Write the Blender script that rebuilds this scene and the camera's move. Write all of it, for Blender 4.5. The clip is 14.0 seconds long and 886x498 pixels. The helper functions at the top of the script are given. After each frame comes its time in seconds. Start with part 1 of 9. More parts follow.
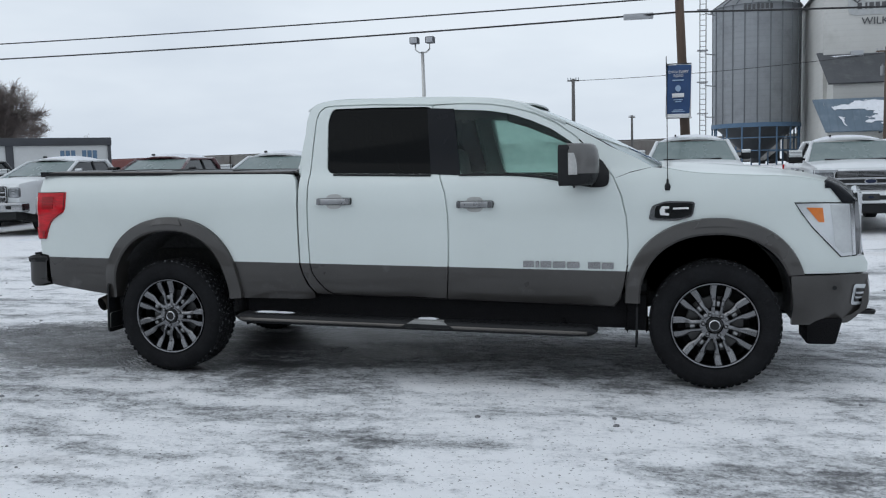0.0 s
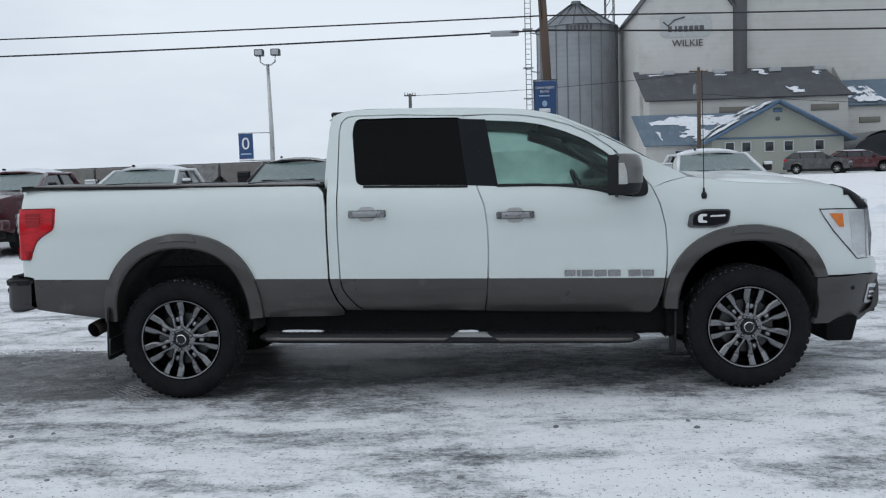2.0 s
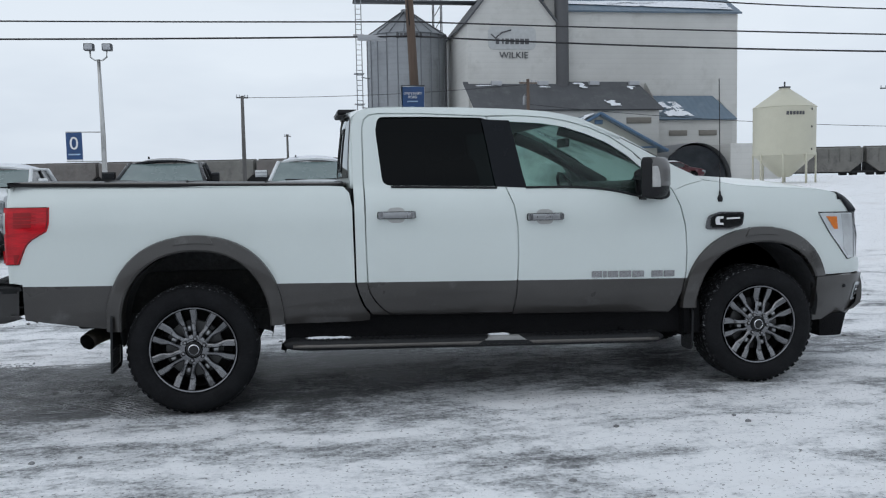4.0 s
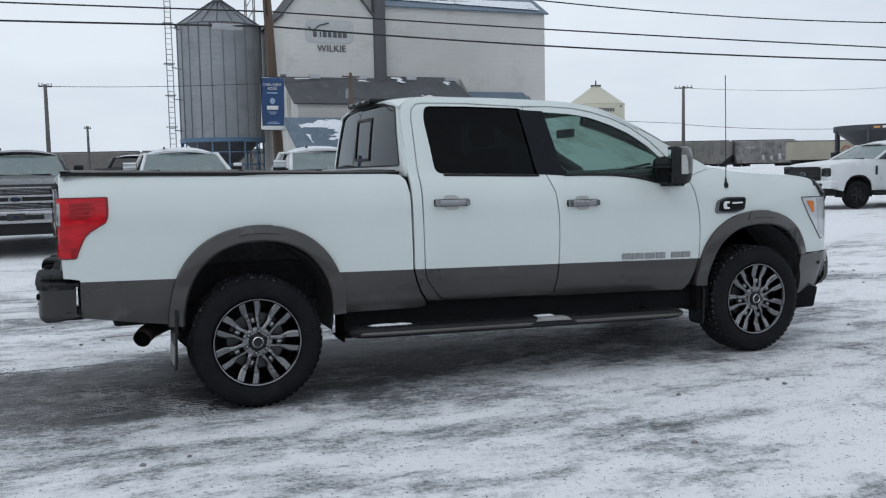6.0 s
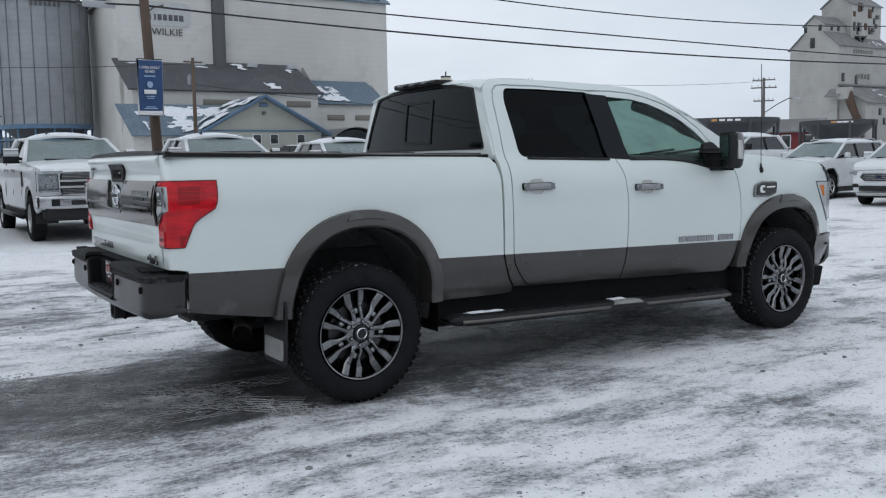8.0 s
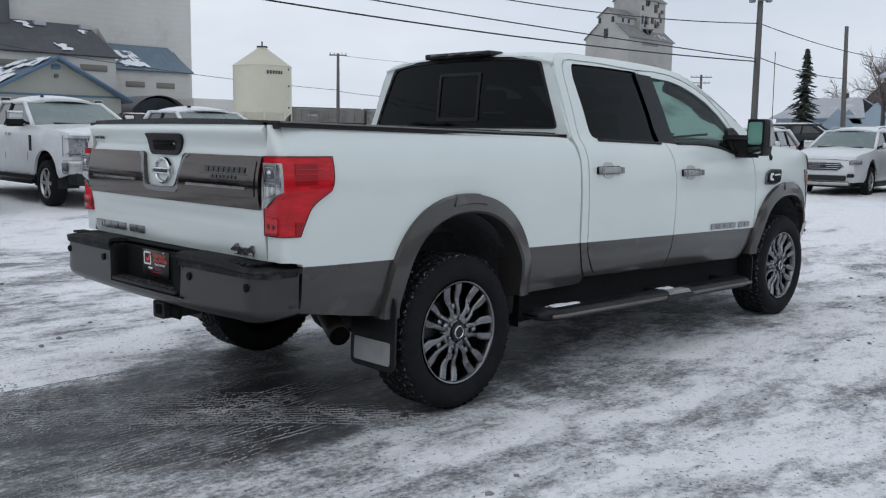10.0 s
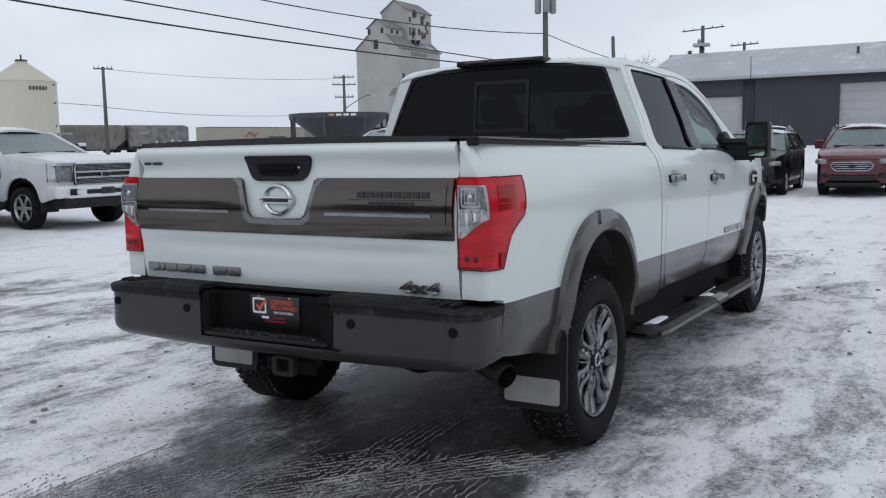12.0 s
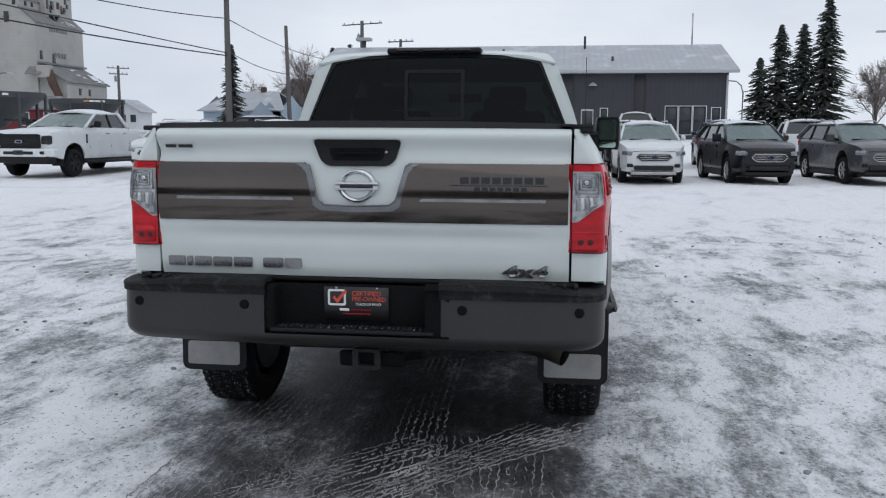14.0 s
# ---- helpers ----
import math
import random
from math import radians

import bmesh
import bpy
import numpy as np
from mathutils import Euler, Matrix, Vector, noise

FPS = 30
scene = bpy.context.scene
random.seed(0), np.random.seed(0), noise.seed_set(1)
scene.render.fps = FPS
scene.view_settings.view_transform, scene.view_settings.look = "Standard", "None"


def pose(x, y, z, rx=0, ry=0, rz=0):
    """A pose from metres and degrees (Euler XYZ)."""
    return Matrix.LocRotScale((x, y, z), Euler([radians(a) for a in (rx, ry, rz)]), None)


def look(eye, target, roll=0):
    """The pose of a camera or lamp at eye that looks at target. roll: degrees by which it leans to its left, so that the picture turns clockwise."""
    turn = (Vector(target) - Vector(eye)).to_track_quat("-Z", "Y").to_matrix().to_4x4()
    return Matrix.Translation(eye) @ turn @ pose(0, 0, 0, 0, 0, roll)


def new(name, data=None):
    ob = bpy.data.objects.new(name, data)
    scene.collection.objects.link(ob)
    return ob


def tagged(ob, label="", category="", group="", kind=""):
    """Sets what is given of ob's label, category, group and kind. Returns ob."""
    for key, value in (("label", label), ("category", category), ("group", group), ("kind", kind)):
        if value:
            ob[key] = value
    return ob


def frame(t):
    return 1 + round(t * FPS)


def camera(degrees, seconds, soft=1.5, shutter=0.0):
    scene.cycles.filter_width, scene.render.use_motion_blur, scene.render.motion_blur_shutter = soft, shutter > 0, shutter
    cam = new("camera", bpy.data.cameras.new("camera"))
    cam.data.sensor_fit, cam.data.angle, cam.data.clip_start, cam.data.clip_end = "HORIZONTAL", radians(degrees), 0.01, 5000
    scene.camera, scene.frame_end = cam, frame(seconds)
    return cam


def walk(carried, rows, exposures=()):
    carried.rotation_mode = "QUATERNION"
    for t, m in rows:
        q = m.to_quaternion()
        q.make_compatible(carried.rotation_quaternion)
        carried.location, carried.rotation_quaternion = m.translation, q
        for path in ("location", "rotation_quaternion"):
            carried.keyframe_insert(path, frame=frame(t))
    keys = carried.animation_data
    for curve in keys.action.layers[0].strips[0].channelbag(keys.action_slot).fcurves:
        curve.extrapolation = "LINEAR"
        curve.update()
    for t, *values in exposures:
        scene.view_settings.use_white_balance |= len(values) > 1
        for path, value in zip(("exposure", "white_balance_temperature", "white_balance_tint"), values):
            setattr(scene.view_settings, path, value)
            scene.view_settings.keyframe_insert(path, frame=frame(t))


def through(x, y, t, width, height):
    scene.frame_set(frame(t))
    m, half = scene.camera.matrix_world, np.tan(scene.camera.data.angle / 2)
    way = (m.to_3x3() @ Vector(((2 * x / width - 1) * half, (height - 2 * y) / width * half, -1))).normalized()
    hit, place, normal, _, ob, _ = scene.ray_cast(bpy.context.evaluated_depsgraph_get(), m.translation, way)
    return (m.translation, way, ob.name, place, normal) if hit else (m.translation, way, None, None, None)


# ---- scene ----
cam = camera(52.2, 14.0, soft=1.2)
PATH = [
    (0, (1.61, -6.916, 1.436), (1.136, -4.981, 1.263), -1.3),
    (0.5, (1.243, -7.026, 1.44), (0.866, -5.069, 1.28), -2.0),
    (1, (0.88, -7.061, 1.444), (0.586, -5.089, 1.285), -2.0),
    (1.5, (0.528, -7.051, 1.446), (0.334, -5.067, 1.289), -1.8),
    (2, (0.155, -7.043, 1.452), (0.069, -5.051, 1.3), -1.7),
    (4.3, (-1.492, -6.834, 1.448), (-1.114, -4.876, 1.3), -0.9),
    (4.5, (-1.661, -6.846, 1.438), (-1.241, -4.897, 1.287), -0.8),
    (5, (-2.055, -6.785, 1.429), (-1.532, -4.862, 1.263), -0.7),
    (5.5, (-2.443, -6.687, 1.438), (-1.797, -4.802, 1.271), -1.2),
    (6, (-2.878, -6.563, 1.44), (-2.148, -4.709, 1.271), -1.2),
    (6.5, (-3.275, -6.388, 1.433), (-2.479, -4.56, 1.269), -1.5),
    (7, (-3.661, -6.246, 1.428), (-2.749, -4.474, 1.265), -1.6),
    (7.5, (-4.0, -5.971, 1.426), (-3.0, -4.249, 1.243), -1.1),
    (8, (-4.323, -5.669, 1.424), (-3.258, -3.988, 1.227), -1.0),
    (8.2, (-4.451, -5.538, 1.436), (-3.342, -3.886, 1.23), -0.6),
    (10.3, (-5.456, -3.937, 1.44), (-3.984, -2.607, 1.185), 0.6),
    (10.5, (-5.551, -3.77, 1.46), (-4.039, -2.487, 1.201), 0.4),
    (11, (-5.687, -3.313, 1.45), (-4.095, -2.132, 1.19), -0.2),
    (11.5, (-5.871, -2.884, 1.454), (-4.217, -1.783, 1.227), -0.8),
    (12, (-6.01, -2.479, 1.457), (-4.288, -1.488, 1.23), -1.1),
    (12.5, (-6.153, -2.059, 1.457), (-4.358, -1.214, 1.205), -1.0),
    (13, (-6.35, -1.637, 1.463), (-4.474, -0.994, 1.208), -0.9),
    (13.5, (-6.459, -1.213, 1.448), (-4.532, -0.735, 1.202), -0.9),
    (14, (-6.609, -0.811, 1.458), (-4.643, -0.544, 1.202), 0.2),
]
walk(cam, [(t, look(eye, target, roll)) for t, eye, target, roll in PATH], [(0, 0.0, 6500, 10), (5, 0.0, 6510, 10.4), (8, 0.0, 6530, 10.8), (10.5, 0.0, 6590, 12.4), (14, 0.0, 6600, 12.6)])

# ---- sky and light ----
world = bpy.data.worlds.new("overcast_sky")
scene.world = world
world.use_nodes = True
wn, wl = world.node_tree.nodes, world.node_tree.links
wn.clear()


def wnode(kind, **kw):
    n = wn.new(kind)
    for k, v in kw.items():
        n.inputs[k].default_value = v
    return n


sky = wn.new("ShaderNodeTexSky")
sky.sky_type, sky.sun_disc = "NISHITA", False
sky.sun_elevation, sky.sun_rotation = radians(32), radians(200)
wco = wn.new("ShaderNodeTexCoord")
wmap = wnode("ShaderNodeMapping", Scale=(1.0, 1.0, 3.2))
wl.new(wco.outputs["Generated"], wmap.inputs["Vector"])
wnoise = wnode("ShaderNodeTexNoise", Scale=1.7, Detail=5.0, Roughness=0.55)
wl.new(wmap.outputs[0], wnoise.inputs["Vector"])
wramp = wn.new("ShaderNodeValToRGB")
wramp.color_ramp.elements[0].position, wramp.color_ramp.elements[0].color = 0.34, (0.60, 0.68, 0.785, 1)
wramp.color_ramp.elements[1].position, wramp.color_ramp.elements[1].color = 0.66, (0.79, 0.87, 0.955, 1)
wl.new(wnoise.outputs["Fac"], wramp.inputs["Fac"])
wsep = wn.new("ShaderNodeSeparateXYZ")
wl.new(wco.outputs["Generated"], wsep.inputs[0])
wrise = wn.new("ShaderNodeMapRange")
for i, v in ((1, 0.12), (2, 1.0), (3, 1.0), (4, 0.92)):
    wrise.inputs[i].default_value = v
wl.new(wsep.outputs["Z"], wrise.inputs[0])
wmul = wn.new("ShaderNodeVectorMath")
wmul.operation = "SCALE"
wl.new(wramp.outputs["Color"], wmul.inputs[0])
wl.new(wrise.outputs[0], wmul.inputs["Scale"])
wback = wnode("ShaderNodeBackground", Strength=1.0)
wthin = wnode("ShaderNodeBackground", Strength=0.05)
wl.new(wmul.outputs[0], wback.inputs["Color"])
wl.new(sky.outputs["Color"], wthin.inputs["Color"])
wmix = wnode("ShaderNodeMixShader", Fac=0.04)
wl.new(wback.outputs[0], wmix.inputs[1])
wl.new(wthin.outputs[0], wmix.inputs[2])
wout = wn.new("ShaderNodeOutputWorld")
wl.new(wmix.outputs[0], wout.inputs["Surface"])

sun = new("sun", bpy.data.lights.new("sun", "SUN"))
sun.data.energy, sun.data.angle, sun.data.color = 0.35, radians(65), (1.0, 0.985, 0.97)
sun.matrix_world = look((-20, -9, 28), (0, 0, 0))


# ---- materials ----
def tex_noise(nt, vec, scale, detail=4.0, rough=0.55):
    n = nt.nodes.new("ShaderNodeTexNoise")
    n.inputs["Scale"].default_value, n.inputs["Detail"].default_value, n.inputs["Roughness"].default_value = scale, detail, rough
    nt.links.new(vec, n.inputs["Vector"])
    return n.outputs["Fac"]


def ramp(nt, fac, stops):
    r = nt.nodes.new("ShaderNodeValToRGB")
    while len(r.color_ramp.elements) < len(stops):
        r.color_ramp.elements.new(0.5)
    for e, (p, c) in zip(r.color_ramp.elements, stops):
        e.position, e.color = p, (*c, 1) if len(c) == 3 else c
    nt.links.new(fac, r.inputs["Fac"])
    return r.outputs["Color"]


def grey(a):
    return (a, a, a)


def blank(name):
    m = bpy.data.materials.new(name)
    m.use_nodes = True
    return m, m.node_tree, m.node_tree.nodes["Principled BSDF"]


def surf(name, col, rough=0.5, metal=0.0, var=0.08, scale=3.0, fine=40.0, bump=0.0, coat=0.0, stretch=(1, 1, 1), rvar=0.08, second=None, amount=0.5, vary=0.0, spec=0.5):
    """A solid surface: colour in two scales of noise, roughness that wanders, fine relief. second: a colour that shows in patches."""
    m, nt, p = blank(name)
    co = nt.nodes.new("ShaderNodeTexCoord")
    mp = nt.nodes.new("ShaderNodeMapping")
    mp.inputs["Scale"].default_value = stretch
    nt.links.new(co.outputs["Object"], mp.inputs["Vector"])
    vec = mp.outputs[0]
    big, small = tex_noise(nt, vec, scale), tex_noise(nt, vec, fine, 3.0)
    lo, hi = [max(0.0, c * (1 - var)) for c in col], [min(1.0, c * (1 + var)) for c in col]
    a = ramp(nt, big, [(0.3, lo), (0.7, hi)])
    if second:
        k = ramp(nt, tex_noise(nt, vec, scale * 1.7, 6.0, 0.65), [(amount - 0.08, grey(0.0)), (amount + 0.08, grey(1.0))])
        mx = nt.nodes.new("ShaderNodeMix")
        mx.data_type = "RGBA"
        nt.links.new(k, mx.inputs["Factor"])
        nt.links.new(a, mx.inputs["A"])
        mx.inputs["B"].default_value = (*second, 1)
        a = mx.outputs["Result"]
    mx = nt.nodes.new("ShaderNodeMix")
    mx.data_type, mx.blend_type = "RGBA", "MULTIPLY"
    mx.inputs["Factor"].default_value = 1.0
    nt.links.new(a, mx.inputs["A"])
    nt.links.new(ramp(nt, small, [(0.25, grey(1 - var)), (0.75, grey(1.0))]), mx.inputs["B"])
    out = mx.outputs["Result"]
    if vary:
        info = nt.nodes.new("ShaderNodeObjectInfo")
        mv = nt.nodes.new("ShaderNodeMix")
        mv.data_type, mv.blend_type = "RGBA", "MULTIPLY"
        mv.inputs["Factor"].default_value = 1.0
        nt.links.new(out, mv.inputs["A"])
        nt.links.new(ramp(nt, info.outputs["Random"], [(0.0, grey(1 - vary)), (1.0, grey(1.0))]), mv.inputs["B"])
        out = mv.outputs["Result"]
    nt.links.new(out, p.inputs["Base Color"])
    rr = ramp(nt, big, [(0.25, grey(max(0.02, rough - rvar))), (0.75, grey(min(1, rough + rvar)))])
    nt.links.new(rr, p.inputs["Roughness"])
    p.inputs["Metallic"].default_value = metal
    p.inputs["Specular IOR Level"].default_value = spec
    if coat:
        p.inputs["Coat Weight"].default_value, p.inputs["Coat Roughness"].default_value = coat, 0.06
    if bump:
        b = nt.nodes.new("ShaderNodeBump")
        b.inputs["Strength"].default_value, b.inputs["Distance"].default_value = min(1.0, bump * 10), 0.02
        nt.links.new(small, b.inputs["Height"])
        nt.links.new(b.outputs[0], p.inputs["Normal"])
    return m


def pane(name, tint, gloss=0.03, haze=0.0, hazecol=(0.6, 0.68, 0.66), hscale=3.0, edge=0.5, shade=0.92, through=0.45, low=0.05):
    """A pane of glass: what is behind it shows through its tint, its gloss rises with the angle; haze: frost in patches."""
    m, nt, p = blank(name)
    nt.nodes.remove(p)
    clear, shine, mixer = nt.nodes.new("ShaderNodeBsdfTransparent"), nt.nodes.new("ShaderNodeBsdfGlossy"), nt.nodes.new("ShaderNodeMixShader")
    clear.inputs["Color"].default_value = (*tint, 1)
    shine.inputs["Roughness"].default_value = gloss
    shine.inputs["Color"].default_value = (shade * 0.93, shade * 0.98, shade, 1)
    facing = nt.nodes.new("ShaderNodeLayerWeight")
    facing.inputs["Blend"].default_value = 0.5
    rise = nt.nodes.new("ShaderNodeMath")
    rise.operation = "POWER"
    rise.inputs[1].default_value = 4.5
    nt.links.new(facing.outputs["Facing"], rise.inputs[0])
    gain = nt.nodes.new("ShaderNodeMapRange")
    gain.inputs[3].default_value, gain.inputs[4].default_value = low, 0.95
    nt.links.new(rise.outputs[0], gain.inputs[0])
    nt.links.new(gain.outputs[0], mixer.inputs[0])
    base = clear.outputs[0]
    if haze:
        fr = nt.nodes.new("ShaderNodeBsdfPrincipled")
        fr.inputs["Base Color"].default_value, fr.inputs["Roughness"].default_value = (*hazecol, 1), 0.7
        tl = nt.nodes.new("ShaderNodeBsdfTranslucent")
        tl.inputs["Color"].default_value = (*hazecol, 1)
        half = nt.nodes.new("ShaderNodeMixShader")
        half.inputs[0].default_value = through
        nt.links.new(fr.outputs[0], half.inputs[1])
        nt.links.new(tl.outputs[0], half.inputs[2])
        co = nt.nodes.new("ShaderNodeTexCoord")
        k = ramp(nt, tex_noise(nt, co.outputs["Object"], hscale, 5.0), [(edge - 0.14, grey(haze * 0.25)), (edge + 0.14, grey(haze))])
        fm = nt.nodes.new("ShaderNodeMixShader")
        nt.links.new(k, fm.inputs[0])
        nt.links.new(clear.outputs[0], fm.inputs[1])
        nt.links.new(half.outputs[0], fm.inputs[2])
        base = fm.outputs[0]
    nt.links.new(base, mixer.inputs[1])
    nt.links.new(shine.outputs[0], mixer.inputs[2])
    nt.links.new(mixer.outputs[0], nt.nodes["Material Output"].inputs["Surface"])
    return m


def striped(name, col, axis, pitch, depth=0.35, rough=0.6, metal=0.0, var=0.12, scale=0.6, dark=0.82, second=None, amount=0.6):
    """Boards, sheets or ribs laid side by side along an axis (0 x, 1 y, 2 z), pitch metres apart, on weathered colour."""
    m = surf(name, col, rough, metal, var, scale, 30.0, 0.0, second=second, amount=amount)
    nt = m.node_tree
    p = nt.nodes["Principled BSDF"]
    co = nt.nodes.new("ShaderNodeTexCoord")
    sp = nt.nodes.new("ShaderNodeSeparateXYZ")
    nt.links.new(co.outputs["Object"], sp.inputs[0])
    mt = nt.nodes.new("ShaderNodeMath")
    mt.operation = "PINGPONG"
    mt.inputs[1].default_value = pitch / 2
    nt.links.new(sp.outputs[axis], mt.inputs[0])
    k = ramp(nt, mt.outputs[0], [(0.0, grey(dark)), (min(0.9, pitch * 0.12), grey(1.0))])
    old = p.inputs["Base Color"].links[0].from_socket
    mx = nt.nodes.new("ShaderNodeMix")
    mx.data_type, mx.blend_type = "RGBA", "MULTIPLY"
    mx.inputs["Factor"].default_value = 1.0
    nt.links.new(old, mx.inputs["A"])
    nt.links.new(k, mx.inputs["B"])
    nt.links.new(mx.outputs["Result"], p.inputs["Base Color"])
    b = nt.nodes.new("ShaderNodeBump")
    b.inputs["Strength"].default_value, b.inputs["Distance"].default_value = depth, pitch * 0.15
    nt.links.new(mt.outputs[0], b.inputs["Height"])
    nt.links.new(b.outputs[0], p.inputs["Normal"])
    return m


WHITE = surf("pearl_white_paint", (0.67, 0.725, 0.705), 0.32, 0.0, 0.025, 1.5, 200, 0.0, coat=0.55, rvar=0.05)
TAUPE = surf("satin_taupe_paint", (0.056, 0.052, 0.049), 0.32, 0.3, 0.14, 2.5, 120, 0.0, coat=0.5, second=(0.10, 0.098, 0.095), amount=0.68)
BLACK = surf("black_plastic", (0.011, 0.0115, 0.013), 0.5, 0.0, 0.2, 6, 120, 0.03, second=(0.028, 0.029, 0.031), amount=0.68, spec=0.3)
GLOSSBLACK = surf("gloss_black", (0.008, 0.009, 0.01), 0.12, 0.0, 0.1, 4, 60)
UNDER = surf("dirty_underbody", (0.018, 0.0185, 0.019), 0.85, 0.0, 0.4, 5, 40, 0.05, second=(0.04, 0.0395, 0.039), amount=0.62)
RUBBER = surf("tyre_rubber", (0.014, 0.0145, 0.016), 0.7, 0.0, 0.25, 9, 70, 0.02, second=(0.022, 0.022, 0.023), amount=0.66, spec=0.1)
TREAD = surf("snowy_tread_rubber", (0.015, 0.0155, 0.017), 0.8, 0.0, 0.3, 42, 90, 0.03, second=(0.5, 0.52, 0.55), amount=0.64, spec=0.2)
CHROME = surf("chrome", (0.62, 0.63, 0.65), 0.14, 1.0, 0.05, 5, 60)
RIM = surf("dark_chrome_alloy", (0.225, 0.227, 0.235), 0.2, 1.0, 0.1, 7, 60, second=(0.26, 0.26, 0.26), amount=0.68)
# near-black puts the shade inside the rims into the colour; also black caps and rims
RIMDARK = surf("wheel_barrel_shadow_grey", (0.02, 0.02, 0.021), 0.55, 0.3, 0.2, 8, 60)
DARKCHROME = surf("smoked_chrome", (0.120, 0.105, 0.096), 0.08, 1.0, 0.08, 3, 60)
STEEL = surf("brushed_steel", (0.48, 0.48, 0.47), 0.33, 1.0, 0.1, 4, 50)
DULLSTEEL = surf("salted_chrome", (0.36, 0.365, 0.375), 0.3, 1.0, 0.15, 4, 50, second=(0.25, 0.25, 0.25), amount=0.62)
REDLENS = surf("red_lens", (0.60, 0.010, 0.020), 0.14, 0.0, 0.3, 9, 60, coat=0.12, stretch=(1, 1, 5), spec=0.3)
DEEPRED = surf("deep_red_lens", (0.34, 0.004, 0.008), 0.14, 0.0, 0.2, 9, 60, coat=0.15, spec=0.3)
SOCKET = surf("dark_lamp_socket", (0.06, 0.004, 0.006), 0.3, 0.0, 0.2, 9, 60)
CLEARLENS = surf("clear_lamp_lens", (0.5, 0.52, 0.54), 0.1, 0.55, 0.35, 26, 60, coat=0.8, second=(0.12, 0.125, 0.13), amount=0.56)
HEADLENS = surf("headlamp_lens", (0.66, 0.69, 0.71), 0.12, 0.15, 0.08, 5, 60, coat=0.8)
BUMPER = surf("satin_dark_taupe", (0.035, 0.0335, 0.033), 0.36, 0.3, 0.14, 2.5, 120, coat=0.2)
BARESTEEL = surf("bare_scuffed_steel", (0.36, 0.36, 0.35), 0.5, 0.2, 0.12, 9, 60)
LAMPBOWL = surf("silvery_lamp_bowl", (0.58, 0.60, 0.61), 0.2, 0.35, 0.1, 7, 60, coat=0.6)
# lighter than the underbody: the lens haze over deep blacks is put into this grey
WELL = surf("haze_lifted_wheel_well", (0.055, 0.056, 0.059), 0.9, 0.0, 0.4, 5, 40, 0.05)
AMBER = surf("amber_reflector", (0.75, 0.2, 0.03), 0.2, 0.0, 0.1, 30, 90, coat=0.4)
SEAT = surf("dark_leather", (0.03, 0.028, 0.026), 0.5, 0.0, 0.2, 6, 80, 0.02)
TRIMGREY = surf("grey_cloth_lining", (0.16, 0.16, 0.155), 0.85, 0.0, 0.1, 6, 80)
TONNEAU = surf("black_vinyl_cover", (0.013, 0.014, 0.016), 0.42, 0.0, 0.2, 3, 50, 0.02)
SNOW = surf("snow", (0.80, 0.82, 0.86), 0.8, 0.0, 0.08, 3, 25, 0.04)
PRIVACY = pane("privacy_glass", (0.006, 0.0075, 0.008), 0.06, shade=0.5, low=0.022)
REARGLASS = pane("dark_rear_glass", (0.012, 0.0145, 0.0155), 0.03, shade=0.85, low=0.016)
PIANO = surf("piano_black", (0.0045, 0.006, 0.009), 0.25, 0.0, 0.1, 4, 60, spec=0.18)
SIDEGLASS = pane("green_tinted_glass", (0.50, 0.64, 0.60), 0.03, 0.05, (0.40, 0.56, 0.52), 2.2, 0.52, 0.45)
OLDPIPE = surf("dull_brown_pipe", (0.055, 0.046, 0.036), 0.55, 0.5, 0.3, 6, 40)
# flat black that stands in for the shade inside the exhaust
MOUTHSHADE = surf("mouth_shade_black", (0.004, 0.004, 0.004), 0.95, 0.0, 0.3, 20, 90, spec=0.05)
STEPTRIM = surf("dull_step_metal", (0.15, 0.14, 0.13), 0.38, 0.8, 0.15, 3, 60)
FARGLASS = pane("fogged_green_glass", (0.55, 0.72, 0.66), 0.05, 0.97, (0.70, 0.94, 0.85), 1.6, 0.36, through=0.75)
WSCREEN = pane("frosty_windscreen", (0.36, 0.47, 0.45), 0.04, 0.9, (0.60, 0.80, 0.73), 2.5, 0.40, through=0.72)
MIRROR = surf("mirror_glass", (0.55, 0.68, 0.64), 0.03, 1.0, 0.02, 3, 40)
MIRRORCAP = surf("taupe_mirror_paint", (0.15, 0.145, 0.142), 0.34, 0.35, 0.1, 5, 120, coat=0.3)
MIRRORLENS = surf("pale_lamp_lens", (0.50, 0.50, 0.49), 0.2, 0.0, 0.12, 30, 90, coat=0.4)
BADGE = surf("badge_chrome", (0.31, 0.31, 0.315), 0.22, 0.9, 0.1, 9, 60)
PADBLACK = surf("rough_black_pad", (0.008, 0.008, 0.009), 0.75, 0.0, 0.2, 8, 90, 0.04, spec=0.12)
PADDUST = surf("dusty_black_pad", (0.016, 0.0165, 0.017), 0.7, 0.0, 0.3, 9, 90, 0.04, second=(0.05, 0.051, 0.053), amount=0.6, spec=0.2)
PLATEBLACK = surf("black_plate", (0.012, 0.011, 0.012), 0.35, 0.0, 0.1, 8, 60)
REDINK = surf("red_ink", (0.72, 0.09, 0.05), 0.5)
WHITEINK = surf("white_ink", (0.8, 0.8, 0.8), 0.5)
INKBLACK = surf("black_ink", (0.02, 0.02, 0.022), 0.5)
INKGREY = surf("grey_ink", (0.09, 0.09, 0.095), 0.6)


